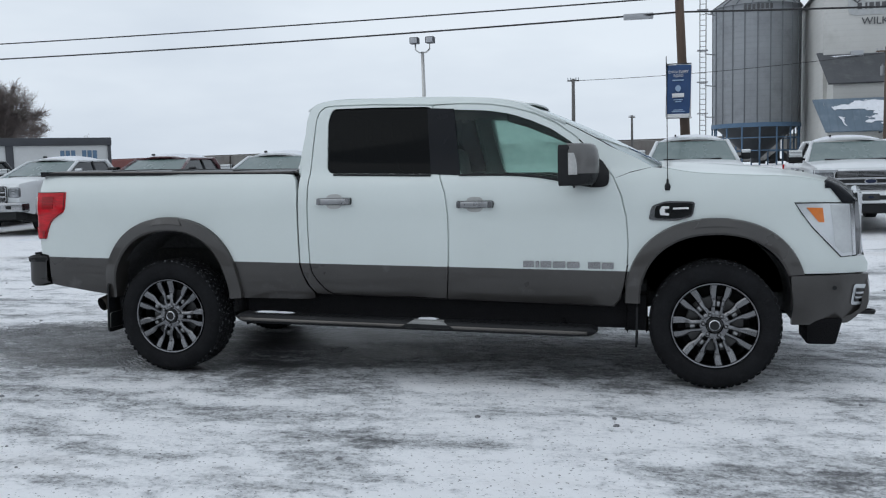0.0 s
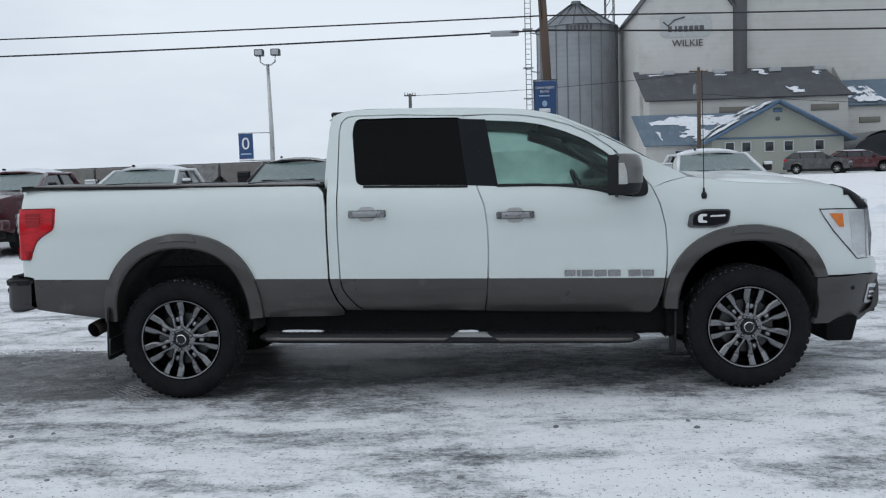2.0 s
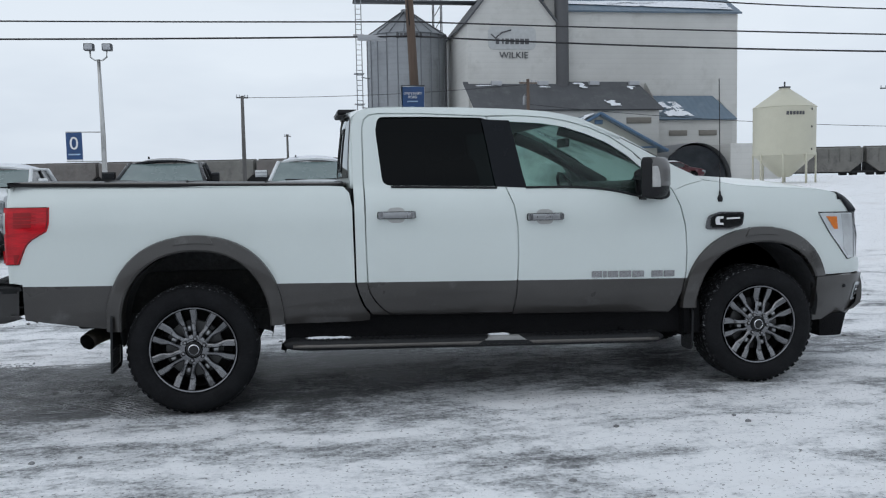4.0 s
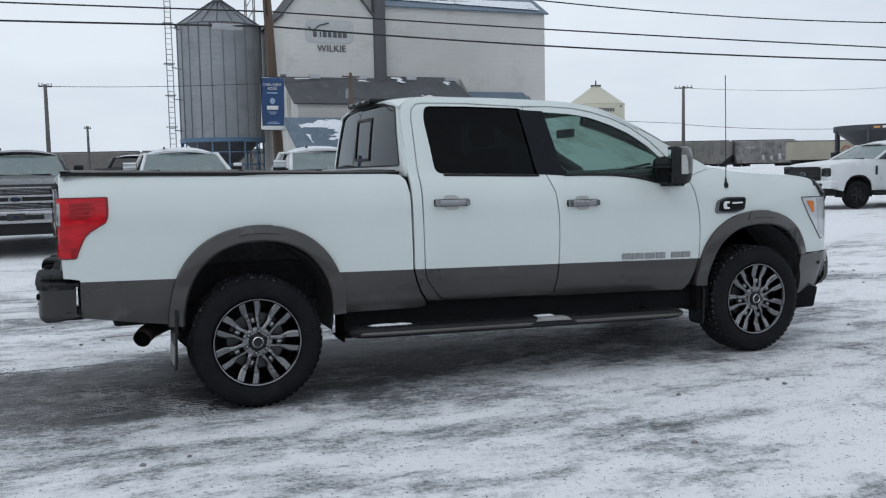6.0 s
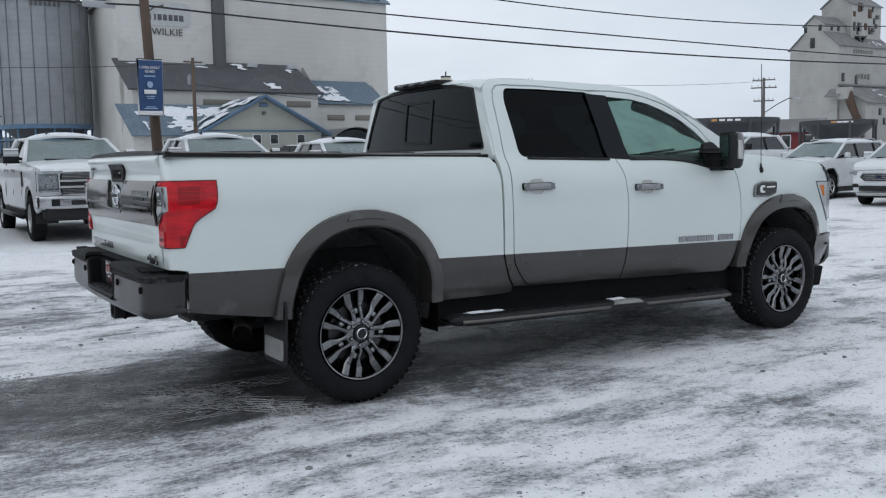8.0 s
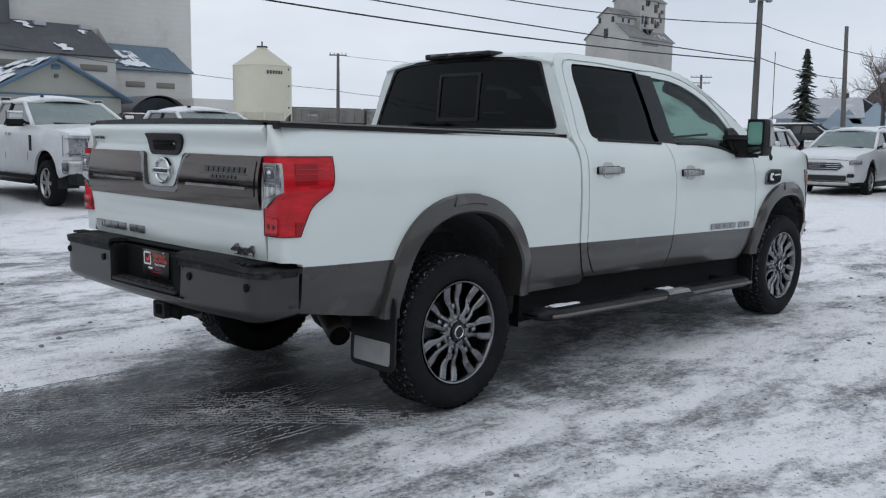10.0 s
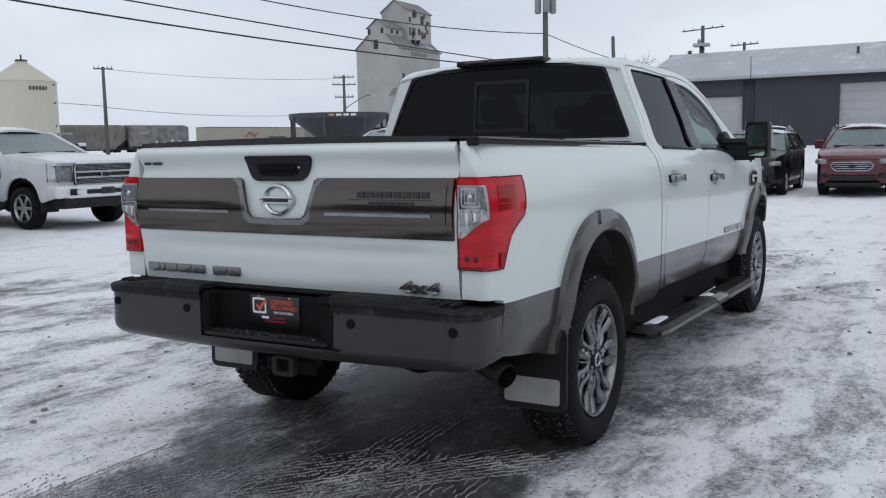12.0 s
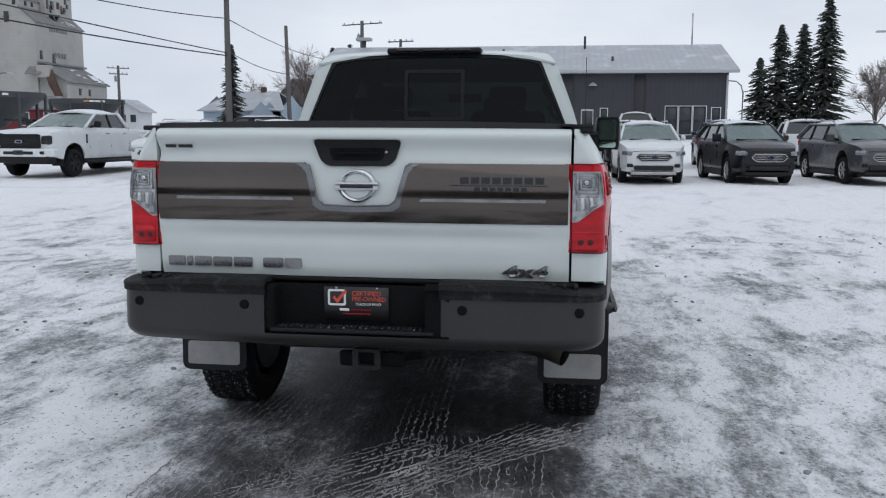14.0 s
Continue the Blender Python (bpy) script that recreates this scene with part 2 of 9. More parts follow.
# ---- mesh helpers ----
def part(name, bm, material, parent=None, label="", smooth=True, at=None, recalc=False):
    """Links a bmesh as one mesh object under a thing or a part."""
    if recalc:
        bmesh.ops.recalc_face_normals(bm, faces=bm.faces[:])
    me = bpy.data.meshes.new(name)
    bm.to_mesh(me)
    bm.free()
    for m in material if isinstance(material, (list, tuple)) else (material,):
        me.materials.append(m)
    for f in me.polygons:
        f.use_smooth = smooth
    ob = new(name, me)
    if at is not None:
        ob.matrix_basis = at
    if parent is not None:
        ob.parent = parent
    if label:
        ob["label"] = label
    return ob


def share(name, me, parent, at=None, label=""):
    ob = new(name, me)
    if at is not None:
        ob.matrix_basis = at
    ob.parent = parent
    if label:
        ob["label"] = label
    return ob


def thing(name, label, category, m=None, group="", kind=""):
    ob = new(name)
    ob.empty_display_size = 0.2
    if m is not None:
        ob.matrix_basis = m
    return tagged(ob, label, category, group, kind)


def sharp(bm, angle=35):
    for e in bm.edges:
        if len(e.link_faces) == 2 and e.calc_face_angle(0) > radians(angle):
            e.smooth = False
    return bm


def rbox(x0, x1, y0, y1, z0, z1, r=0.01, seg=2, bm=None, m=None):
    """A box between bounds with rounded edges."""
    own = bmesh.new()
    bmesh.ops.create_cube(own, size=1.0)
    for v in own.verts:
        v.co = ((x0 + x1) / 2 + v.co.x * (x1 - x0), (y0 + y1) / 2 + v.co.y * (y1 - y0), (z0 + z1) / 2 + v.co.z * (z1 - z0))
    r = min(r, 0.45 * min(abs(x1 - x0), abs(y1 - y0), abs(z1 - z0)))
    if r > 0:
        bmesh.ops.bevel(own, geom=own.edges[:], offset=r, segments=seg, affect="EDGES", profile=0.6)
    if m is not None:
        own.transform(m)
    bmesh.ops.recalc_face_normals(own, faces=own.faces[:])
    sharp(own, 50)
    return own if bm is None else merge(bm, own)


def merge(bm, other):
    me = bpy.data.meshes.new("joined")
    other.to_mesh(me)
    other.free()
    bm.from_mesh(me)
    bpy.data.meshes.remove(me)
    return bm


def grid(fn, nu, nv, closed_u=False, bm=None):
    """Quads over fn(u, v), u and v from 0 to 1."""
    bm = bm or bmesh.new()
    vs = [[bm.verts.new(fn(i / nu, j / nv)) for j in range(nv + 1)] for i in range(nu if closed_u else nu + 1)]
    for i in range(nu):
        a, b = vs[i], vs[(i + 1) % len(vs)]
        for j in range(nv):
            bm.faces.new((a[j], b[j], b[j + 1], a[j + 1]))
    return bm


def skirt(bm, way):
    """Gives an open sheet thickness: its rim is drawn back along way."""
    rim = [e for e in bm.edges if len(e.link_faces) == 1]
    back = {}
    for e in rim:
        for v in e.verts:
            if v not in back:
                back[v] = bm.verts.new(v.co + Vector(way))
    for e in rim:
        a, b = e.verts
        bm.faces.new((a, b, back[b], back[a]))
        e.smooth = False
    bmesh.ops.recalc_face_normals(bm, faces=bm.faces[:])
    return bm


def rounded(pts, r=0.03, seg=4):
    """A polygon with its corners rounded."""
    out, n = [], len(pts)
    for i in range(n):
        p, a, b = Vector(pts[i]), Vector(pts[i - 1]), Vector(pts[(i + 1) % n])
        d0, d1 = a - p, b - p
        k = min(r, 0.45 * d0.length, 0.45 * d1.length)
        if k < 1e-4 or d0.normalized().dot(d1.normalized()) < -0.995:
            out.append(tuple(p))
            continue
        s, e = p + d0.normalized() * k, p + d1.normalized() * k
        for j in range(seg + 1):
            t = j / seg
            out.append(tuple(s * (1 - t) ** 2 + p * 2 * t * (1 - t) + e * t * t))
    return out


def fill(loops):
    bm = bmesh.new()
    for loop in loops:
        vs = [bm.verts.new((p[0], 0.0, p[1])) for p in loop]
        for i in range(len(vs)):
            bm.edges.new((vs[i], vs[(i + 1) % len(vs)]))
    bmesh.ops.triangle_fill(bm, use_beauty=True, use_dissolve=False, edges=bm.edges[:], normal=(0, -1, 0))
    return bm


def cut(bm, co, no):
    bmesh.ops.bisect_plane(bm, geom=bm.verts[:] + bm.edges[:] + bm.faces[:], dist=1e-5, plane_co=co, plane_no=no)


def panel(outline, holes=(), yf=None, side=-1, thick=0.03, xs=(), zs=(), slant=None, proud=0.0):
    """A sheet-metal panel of a vehicle's side: an outline in x and z, bent along yf(x, z), with a turned-in rim.
    slant: (z at x = 0, slope) of the line under which the second material starts."""
    bm = fill([outline, *holes])
    for z in zs:
        cut(bm, (0, 0, z), (0, 0, 1))
    for x in xs:
        cut(bm, (x, 0, 0), (1, 0, 0))
    if slant:
        cut(bm, (0, 0, slant[0]), Vector((-slant[1], 0, 1)).normalized())
    for f in bm.faces:
        c = f.calc_center_median()
        if slant and c.z < slant[0] + slant[1] * c.x:
            f.material_index = 1
    for v in bm.verts:
        v.co.y = side * (yf(v.co.x, v.co.z) + proud)
    rim = [e for e in bm.edges if len(e.link_faces) == 1]
    back = {}
    for e in rim:
        for v in e.verts:
            if v not in back:
                back[v] = bm.verts.new((v.co.x, v.co.y - side * thick, v.co.z))
    for e in rim:
        idx = e.link_faces[0].material_index
        a, b = e.verts
        bm.faces.new((a, b, back[b], back[a])).material_index = idx
        e.smooth = False
    bmesh.ops.recalc_face_normals(bm, faces=bm.faces[:])
    probe = max((f for f in bm.faces), key=lambda f: f.calc_area())
    if probe.normal.y * side < 0:
        bmesh.ops.reverse_faces(bm, faces=bm.faces[:])
    return bm


def plate(loops, depth, m=None, bm=None):
    """A flat piece cut to outlines (x, z), depth thick towards -y."""
    own = fill(loops)
    front = own.faces[:]
    rim = [e for e in own.edges if len(e.link_faces) == 1]
    back = {}
    for e in rim:
        for v in e.verts:
            if v not in back:
                back[v] = own.verts.new((v.co.x, depth, v.co.z))
    for e in rim:
        a, b = e.verts
        own.faces.new((a, b, back[b], back[a]))
        e.smooth = False
    bmesh.ops.recalc_face_normals(own, faces=own.faces[:])
    if front[0].normal.y > 0:
        bmesh.ops.reverse_faces(own, faces=own.faces[:])
    if m is not None:
        own.transform(m)
    return own if bm is None else merge(bm, own)


def lathe(profile, seg=32, axis="Y", bm=None, m=None, a0=0.0, a1=2 * math.pi):
    """Turns (radius, height) round an axis."""
    own = bmesh.new()
    full = abs(a1 - a0 - 2 * math.pi) < 1e-6
    rows = []
    for i in range(seg if full else seg + 1):
        a = a0 + (a1 - a0) * i / seg
        c, s = math.cos(a), math.sin(a)
        rows.append([own.verts.new({"Y": (r * c, h, r * s), "Z": (r * c, r * s, h), "X": (h, r * c, r * s)}[axis]) for r, h in profile])
    for i in range(seg):
        p, q = rows[i], rows[(i + 1) % len(rows)]
        for j in range(len(profile) - 1):
            own.faces.new((p[j], q[j], q[j + 1], p[j + 1]))
    bmesh.ops.remove_doubles(own, verts=own.verts[:], dist=1e-6)
    bmesh.ops.recalc_face_normals(own, faces=own.faces[:])
    sharp(own, 40)
    if m is not None:
        own.transform(m)
    return own if bm is None else merge(bm, own)


def tube(points, radius, seg=8, bm=None, flat=1.0, taper=None):
    """A round bar along points; flat squashes it in height."""
    own = bmesh.new()
    pts = [Vector(p) for p in points]
    rings = []
    for i, p in enumerate(pts):
        d = (pts[min(i + 1, len(pts) - 1)] - pts[max(i - 1, 0)]).normalized()
        up = Vector((0, 0, 1)) if abs(d.z) < 0.95 else Vector((1, 0, 0))
        a = d.cross(up).normalized()
        b = a.cross(d).normalized()
        r = radius * (taper[i] if taper else 1.0)
        rings.append([own.verts.new(p + (a * math.cos(2 * math.pi * k / seg) + b * math.sin(2 * math.pi * k / seg) * flat) * r) for k in range(seg)])
    for p, q in zip(rings, rings[1:]):
        for k in range(seg):
            own.faces.new((p[k], p[(k + 1) % seg], q[(k + 1) % seg], q[k]))
    own.faces.new(rings[0][::-1])
    own.faces.new(rings[-1])
    bmesh.ops.recalc_face_normals(own, faces=own.faces[:])
    return own if bm is None else merge(bm, own)


def hermite(pts):
    """A smooth line through (x, y) pairs, as a function of x."""
    xs, ys = np.array([p[0] for p in pts], float), np.array([p[1] for p in pts], float)
    d = np.diff(ys) / np.diff(xs)
    k = np.r_[d[0], (d[:-1] + d[1:]) / 2, d[-1]]
    for i in range(1, len(xs) - 1):
        if d[i - 1] * d[i] <= 0:
            k[i] = 0

    def f(x):
        x = min(max(x, xs[0]), xs[-1])
        i = min(max(int(np.searchsorted(xs, x)) - 1, 0), len(xs) - 2)
        h = xs[i + 1] - xs[i]
        t = (x - xs[i]) / h
        return float((2 * t**3 - 3 * t**2 + 1) * ys[i] + (t**3 - 2 * t**2 + t) * h * k[i] + (3 * t**2 - 2 * t**3) * ys[i + 1] + (t**3 - t**2) * h * k[i + 1])

    return f


def words(text, size, depth=0.004, align="CENTER", spread=1.0, bold=0.0):
    """Letters as a bmesh, standing in x and z, facing -y."""
    cu = bpy.data.curves.new("words", "FONT")
    cu.body, cu.size, cu.extrude, cu.align_x, cu.align_y, cu.space_character, cu.resolution_u = text, size, depth, align, "CENTER", spread, 3
    cu.offset = bold
    ob = new("words", cu)
    me = bpy.data.meshes.new_from_object(ob.evaluated_get(bpy.context.evaluated_depsgraph_get()))
    bm = bmesh.new()
    bm.from_mesh(me)
    bm.transform(pose(0, 0, 0, 90, 0, 0))
    bpy.data.objects.remove(ob)
    bpy.data.curves.remove(cu)
    bpy.data.meshes.remove(me)
    return bm


def disc(r, y0, y1, seg=20, m=None, bm=None, chamfer=0.004):
    """A short round pin along y, closed at its -y end y0."""
    return lathe([(0, y0), (r - chamfer, y0), (r, y0 + chamfer), (r, y1)], seg, "Y", bm, m)


def ground_z(x, y):
    return RISE(math.hypot(x, y))


RISE = hermite([(0, 0), (8, 0.0), (12, 0.07), (19, 0.13), (26, 0.22), (44, 0.72), (60, 1.04), (80, 1.22), (120, 1.32), (200, 1.36), (600, 1.2), (4000, -6)])

# ---- the white crew-cab pickup ----
WIDTH_AT = hermite([(0.40, 0.86), (0.52, 0.915), (0.60, 0.948), (0.68, 0.971), (0.76, 0.983), (0.85, 0.987), (1, 0.991), (1.13, 0.990), (1.25, 0.982), (1.33, 0.966), (1.39, 0.938), (1.43, 0.908), (1.606, 0.845), (1.812, 0.768), (1.895, 0.732), (1.936, 0.70), (1.968, 0.655)])
BED_AT = hermite([(0.40, 0.87), (0.52, 0.92), (0.60, 0.95), (0.68, 0.971), (0.76, 0.983), (0.85, 0.985), (1.0, 0.988), (1.15, 0.986), (1.25, 0.981), (1.33, 0.965), (1.39, 0.941), (1.43, 0.916), (1.48, 0.888)])


def cab_y(x, z):
    y = WIDTH_AT(z)
    if x > 1.75:
        y -= 0.20 * ((x - 1.75) / 1.05) ** 2.4 + 1.5 * max(0.0, x - 2.70) ** 2
    return y


def bed_y(x, z):
    y = BED_AT(z)
    if x < -2.8:
        y -= 0.028 * ((-2.8 - x) / 0.2) ** 2
    return y


def arch(xc, zc, rx, rz, n=22, a0=0.0, a1=math.pi, e=2.25):
    """Points of a wheel opening, from its front foot over the top to its rear foot."""
    out = []
    for i in range(n + 1):
        a = a0 + (a1 - a0) * i / n
        c, s = math.cos(a), math.sin(a)
        out.append((xc + rx * math.copysign(abs(c) ** (2 / e), c), zc + rz * abs(s) ** (2 / e)))
    return out


def hull_facet(side, y, z0, z1):
    """A slim wedge of a lamp's reflector, on the rear face of the lens."""
    bm = bmesh.new()
    v = [bm.verts.new(p) for p in ((-3.045, side * y, z0), (-3.045, side * (y + 0.014), z0 + 0.008), (-3.045, side * (y + 0.012), z1), (-3.045, side * (y - 0.002), z1), (-3.052, side * (y + 0.004), z0 + 0.02), (-3.050, side * (y + 0.006), z1 - 0.01))]
    for q in ((0, 1, 4), (1, 2, 5, 4), (2, 3, 5), (3, 0, 4, 5)):
        bm.faces.new([v[k] for k in q])
    bmesh.ops.recalc_face_normals(bm, faces=bm.faces[:])
    return bm


SPLIT = (0.788, -0.0217)
LEVELS = [0.6, 0.7, 0.85, 0.95, 1.05, 1.13, 1.2, 1.26, 1.31, 1.35, 1.385, 1.41, 1.43, 1.5, 1.6, 1.7, 1.8, 1.85, 1.88, 1.9, 1.92, 1.94]
FARX = [1.4, 1.6, 1.8, 1.95, 2.1, 2.2, 2.3, 2.4, 2.5, 2.58, 2.66, 2.72, 2.78, 2.83]

truck = thing("pickup_truck", "white crew-cab pickup truck with taupe lower trim parked on icy snow", "pickup truck", Matrix.Translation((0, 0.021, 0)) @ Matrix.Diagonal((1, 1.021, 1, 1)))

REARDOOR = [(-0.805, 0.80), (-0.79, 0.735), (-0.75, 0.675), (-0.70, 0.62), (-0.655, 0.592), (-0.4, 0.583), (0.163, 0.562), (0.178, 0.68), (0.186, 0.79), (0.193, 0.97), (0.19, 1.14), (0.172, 1.28), (0.13, 1.39), (0.105, 1.502), (0.04, 1.887), (-0.4, 1.908), (-0.70, 1.909), (-0.755, 1.9), (-0.79, 1.869), (-0.806, 1.812), (-0.812, 1.461), (-0.812, 1.1)]
REARHOLE = rounded([(-0.69, 1.432), (0.11, 1.412), (0.045, 1.881), (-0.4, 1.892), (-0.70, 1.892), (-0.722, 1.804)], 0.05, 5)
FRONTDOOR = [(0.174, 0.562), (0.8, 0.545), (1.29, 0.525), (1.325, 0.57), (1.355, 0.66), (1.378, 0.80), (1.383, 0.95), (1.372, 1.11), (1.34, 1.25), (1.29, 1.37), (1.20, 1.476), (1.10, 1.58), (1.04, 1.639), (0.9, 1.737), (0.76, 1.802), (0.60, 1.85), (0.45, 1.877), (0.25, 1.89), (0.05, 1.887), (0.115, 1.502), (0.14, 1.39), (0.182, 1.28), (0.20, 1.14), (0.203, 0.97), (0.196, 0.79), (0.188, 0.68)]
FRONTHOLE = rounded([(0.265, 1.405), (0.68, 1.398), (0.88, 1.375), (1.05, 1.335), (1.135, 1.325), (1.15, 1.481), (1.01, 1.611), (0.88, 1.699), (0.74, 1.761), (0.59, 1.812), (0.44, 1.839), (0.165, 1.857)], 0.035, 4)
CABSIDE = [(-0.885, 1.45), (-0.884, 1.1), (-0.88, 0.80), (-0.862, 0.73), (-0.83, 0.655), (-0.78, 0.588), (-0.668, 0.582), (-0.71, 0.612), (-0.76, 0.67), (-0.80, 0.733), (-0.814, 0.80), (-0.821, 1.1), (-0.821, 1.461), (-0.815, 1.812), (-0.799, 1.874), (-0.76, 1.91), (-0.70, 1.918), (-0.4, 1.917), (0.04, 1.896), (0.25, 1.899), (0.45, 1.886), (0.602, 1.859), (0.765, 1.811), (0.907, 1.745), (1.048, 1.645), (1.107, 1.586), (1.207, 1.482), (1.297, 1.375), (1.30, 1.36), (1.40, 1.4), (1.54, 1.43), (1.44, 1.487), (1.25, 1.58), (1.13, 1.662), (1.0, 1.738), (0.78, 1.841), (0.6, 1.899), (0.51, 1.918), (0.3, 1.939), (0.08, 1.95), (-0.33, 1.959), (-0.73, 1.957), (-0.83, 1.931), (-0.868, 1.885), (-0.882, 1.812)]
FENDER = [(1.303, 1.36), (1.35, 1.25), (1.381, 1.11), (1.391, 0.95), (1.387, 0.80), (1.365, 0.66), (1.40, 0.58)] + arch(1.92, 0.56, 0.475, 0.47, 22, math.pi, 0)[1:-1] + [(2.41, 0.66), (2.42, 0.738), (2.60, 0.736), (2.80, 0.734), (2.875, 0.734), (2.875, 0.79), (2.845, 0.84), (2.69, 0.836), (2.60, 0.932), (2.51, 1.028), (2.44, 1.124), (2.402, 1.188), (2.55, 1.186), (2.70, 1.182), (2.69, 1.24), (2.63, 1.295), (2.52, 1.325), (2.4, 1.345), (2.2, 1.358), (2.05, 1.365), (1.9, 1.374), (1.77, 1.388), (1.65, 1.412), (1.54, 1.427), (1.40, 1.395)]
BEDSIDE = [(-2.93, 0.64), (-2.60, 0.585), (-2.43, 0.56)] + arch(-1.905, 0.56, 0.475, 0.50, 22, math.pi, 0)[1:-1] + [(-1.42, 0.548), (-0.86, 0.545), (-0.80, 0.552), (-0.795, 0.583), (-0.845, 0.655), (-0.875, 0.73), (-0.893, 0.80), (-0.898, 1.1), (-0.90, 1.30), (-0.915, 1.39), (-0.95, 1.43), (-1.05, 1.437), (-2.0, 1.452), (-2.97, 1.472), (-2.985, 1.34), (-2.785, 1.333), (-2.79, 1.21), (-2.80, 1.18), (-2.893, 1.12), (-2.925, 1.06), (-2.955, 0.988), (-2.985, 0.986), (-2.985, 0.872), (-2.93, 0.862)]

for side in (-1, 1):
    glass_r, glass_f = (PRIVACY, SIDEGLASS) if side < 0 else (PRIVACY, FARGLASS)
    part("cab_side", panel(CABSIDE, (), cab_y, side, 0.03, (-0.8, -0.5, 0.0, 0.4, 0.8, 1.1), LEVELS, SPLIT), [WHITE, TAUPE], truck)
    for nm, line, hole, gl, xs in (("rear_door", REARDOOR, REARHOLE, glass_r, (-0.5, -0.2)), ("front_door", FRONTDOOR, FRONTHOLE, glass_f, (0.4, 0.8, 1.1))):
        d = part(nm, panel(line, [hole], cab_y, side, 0.05, xs, LEVELS, SPLIT), [WHITE, TAUPE], truck, "white door with taupe lower third")
        w = panel(hole, (), cab_y, side, 0.006, xs, [1.45, 1.5, 1.55, 1.6, 1.65, 1.7, 1.75, 1.8], None, -0.014)
        part("window_pane", w, gl, d, "dark privacy glass" if nm == "rear_door" else "frosty green-tinted glass")
        low = [p for p in hole if p[1] < 1.44]
        x0, x1 = min(p[0] for p in low), max(p[0] for p in low)
        zf = (lambda x: 1.424 - 0.025 * (x + 0.7)) if nm == "rear_door" else hermite([(0.2, 1.404), (0.68, 1.394), (0.88, 1.370), (1.05, 1.330), (1.15, 1.322)])
        part("weatherstrip", tube([(x, side * (cab_y(x, zf(x)) + 0.004), zf(x)) for x in np.linspace(x0 + (0.035 if nm == "rear_door" else 0.01), x1 - (0.03 if nm == "rear_door" else 0.01), 14)], 0.009, 6), BLACK, d)
        hx = -0.735 if nm == "rear_door" else 0.262
        hz = 1.238 if nm == "rear_door" else 1.205
        h = rbox(hx, hx + 0.245, -0.018, 0.018, hz - 0.021, hz + 0.021, 0.012, 3)
        for v in h.verts:
            v.co.y = side * (cab_y(v.co.x, v.co.z) + 0.022 + 0.8 * v.co.y)
        handle = part("door_handle", h, DULLSTEEL, d, "chrome pull handle", recalc=True)
        for e0 in (hx + 0.004, hx + 0.215):
            part("handle_seam", panel([(e0, hz - 0.019), (e0 + 0.026, hz - 0.019), (e0 + 0.026, hz + 0.019), (e0, hz + 0.019)], (), cab_y, side, 0.004, (), (), None, 0.039), RIM, handle)
        part("handle_shadow_gap", panel(rounded([(hx - 0.004, hz - 0.024), (hx + 0.249, hz - 0.024), (hx + 0.249, hz + 0.024), (hx - 0.004, hz + 0.024)], 0.012, 3), (), cab_y, side, 0.004, (), (), None, 0.006), BLACK, handle)
        part("handle_cup", panel(rounded([(hx + 0.06, hz - 0.05), (hx + 0.18, hz - 0.05), (hx + 0.18, hz + 0.05), (hx + 0.06, hz + 0.05)], 0.05, 5), (), cab_y, side, 0.004, (), (), None, 0.003), STEEL, d)
        if nm == "front_door":
            part("keyhole", disc(0.007, 0, 0.01, 10, Matrix.Translation((hx + 0.06, side * (cab_y(hx, hz) + 0.038), hz)) @ Matrix.Rotation(0 if side < 0 else math.pi, 4, "Z")), BLACK, d)
    for line in (REARDOOR, FRONTDOOR):
        first = next(k for k in range(len(line)) if line[k][1] < 0.83 <= line[k - 1][1])
        turned = line[first:] + line[:first]
        sill_run = [p for p in turned if p[1] < 0.83]
        for run, mat, r in ((turned[len(sill_run) - 1:] + turned[:1], WHITE, 0.013), (sill_run, TAUPE, 0.014)):
            part("door_jamb", tube([(x, side * (cab_y(x, z) - 0.026), z) for x, z in run], r, 6), mat, truck)
    part("pillar_cover", panel([(0.008, 1.871), (0.20, 1.861), (0.275, 1.40), (0.066, 1.412)], (), cab_y, side, 0.004, (), (1.5, 1.6, 1.7, 1.8), None, 0.0018), PIANO, truck, "gloss black pillar cover")
    part("fender", panel(FENDER, (), cab_y, side, 0.04, FARX, LEVELS, SPLIT), [WHITE, TAUPE], truck)
    part("bed_side", panel(BEDSIDE, (), bed_y, side, 0.04, (-2.97, -2.94, -2.9, -2.86, -2.8, -2.4, -1.4), LEVELS + [1.44], SPLIT), [WHITE, TAUPE], truck)

    # flares, each a band with a proud lip and a small raised block at the crown
    for xc, rxo, rzo, rxi, rzi, yf, nm in ((-1.90, 0.552, 0.590, 0.458, 0.492, bed_y, "rear_flare"), (1.928, 0.566, 0.548, 0.468, 0.445, cab_y, "front_flare")):
        def flare(u, v, xc=xc, rxo=rxo, rzo=rzo, rxi=rxi, rzi=rzi, yf=yf):
            k = [0.0, 0.06, 0.5, 0.88, 1.0, 1.0][round(v * 5)]
            p = [0.002, 0.026, 0.040, 0.046, 0.036, -0.07][round(v * 5)]
            rx, rz = rxo + (rxi - rxo) * k, rzo + (rzi - rzo) * k
            a = 0.0 if xc < 0 else math.asin(((0.734 - 0.55) / rz) ** 1.125)
            a += (math.pi - a) * u
            c, s = math.cos(a), math.sin(a)
            e = 2 / 2.25
            x, z = xc + rx * math.copysign(abs(c) ** e, c), 0.55 + rz * abs(s) ** e
            return (x, side * (yf(min(x, 2.5), max(z, 0.6)) + p), z)
        fl = skirt(grid(flare, 48, 5), (0, -side * 0.05, 0))
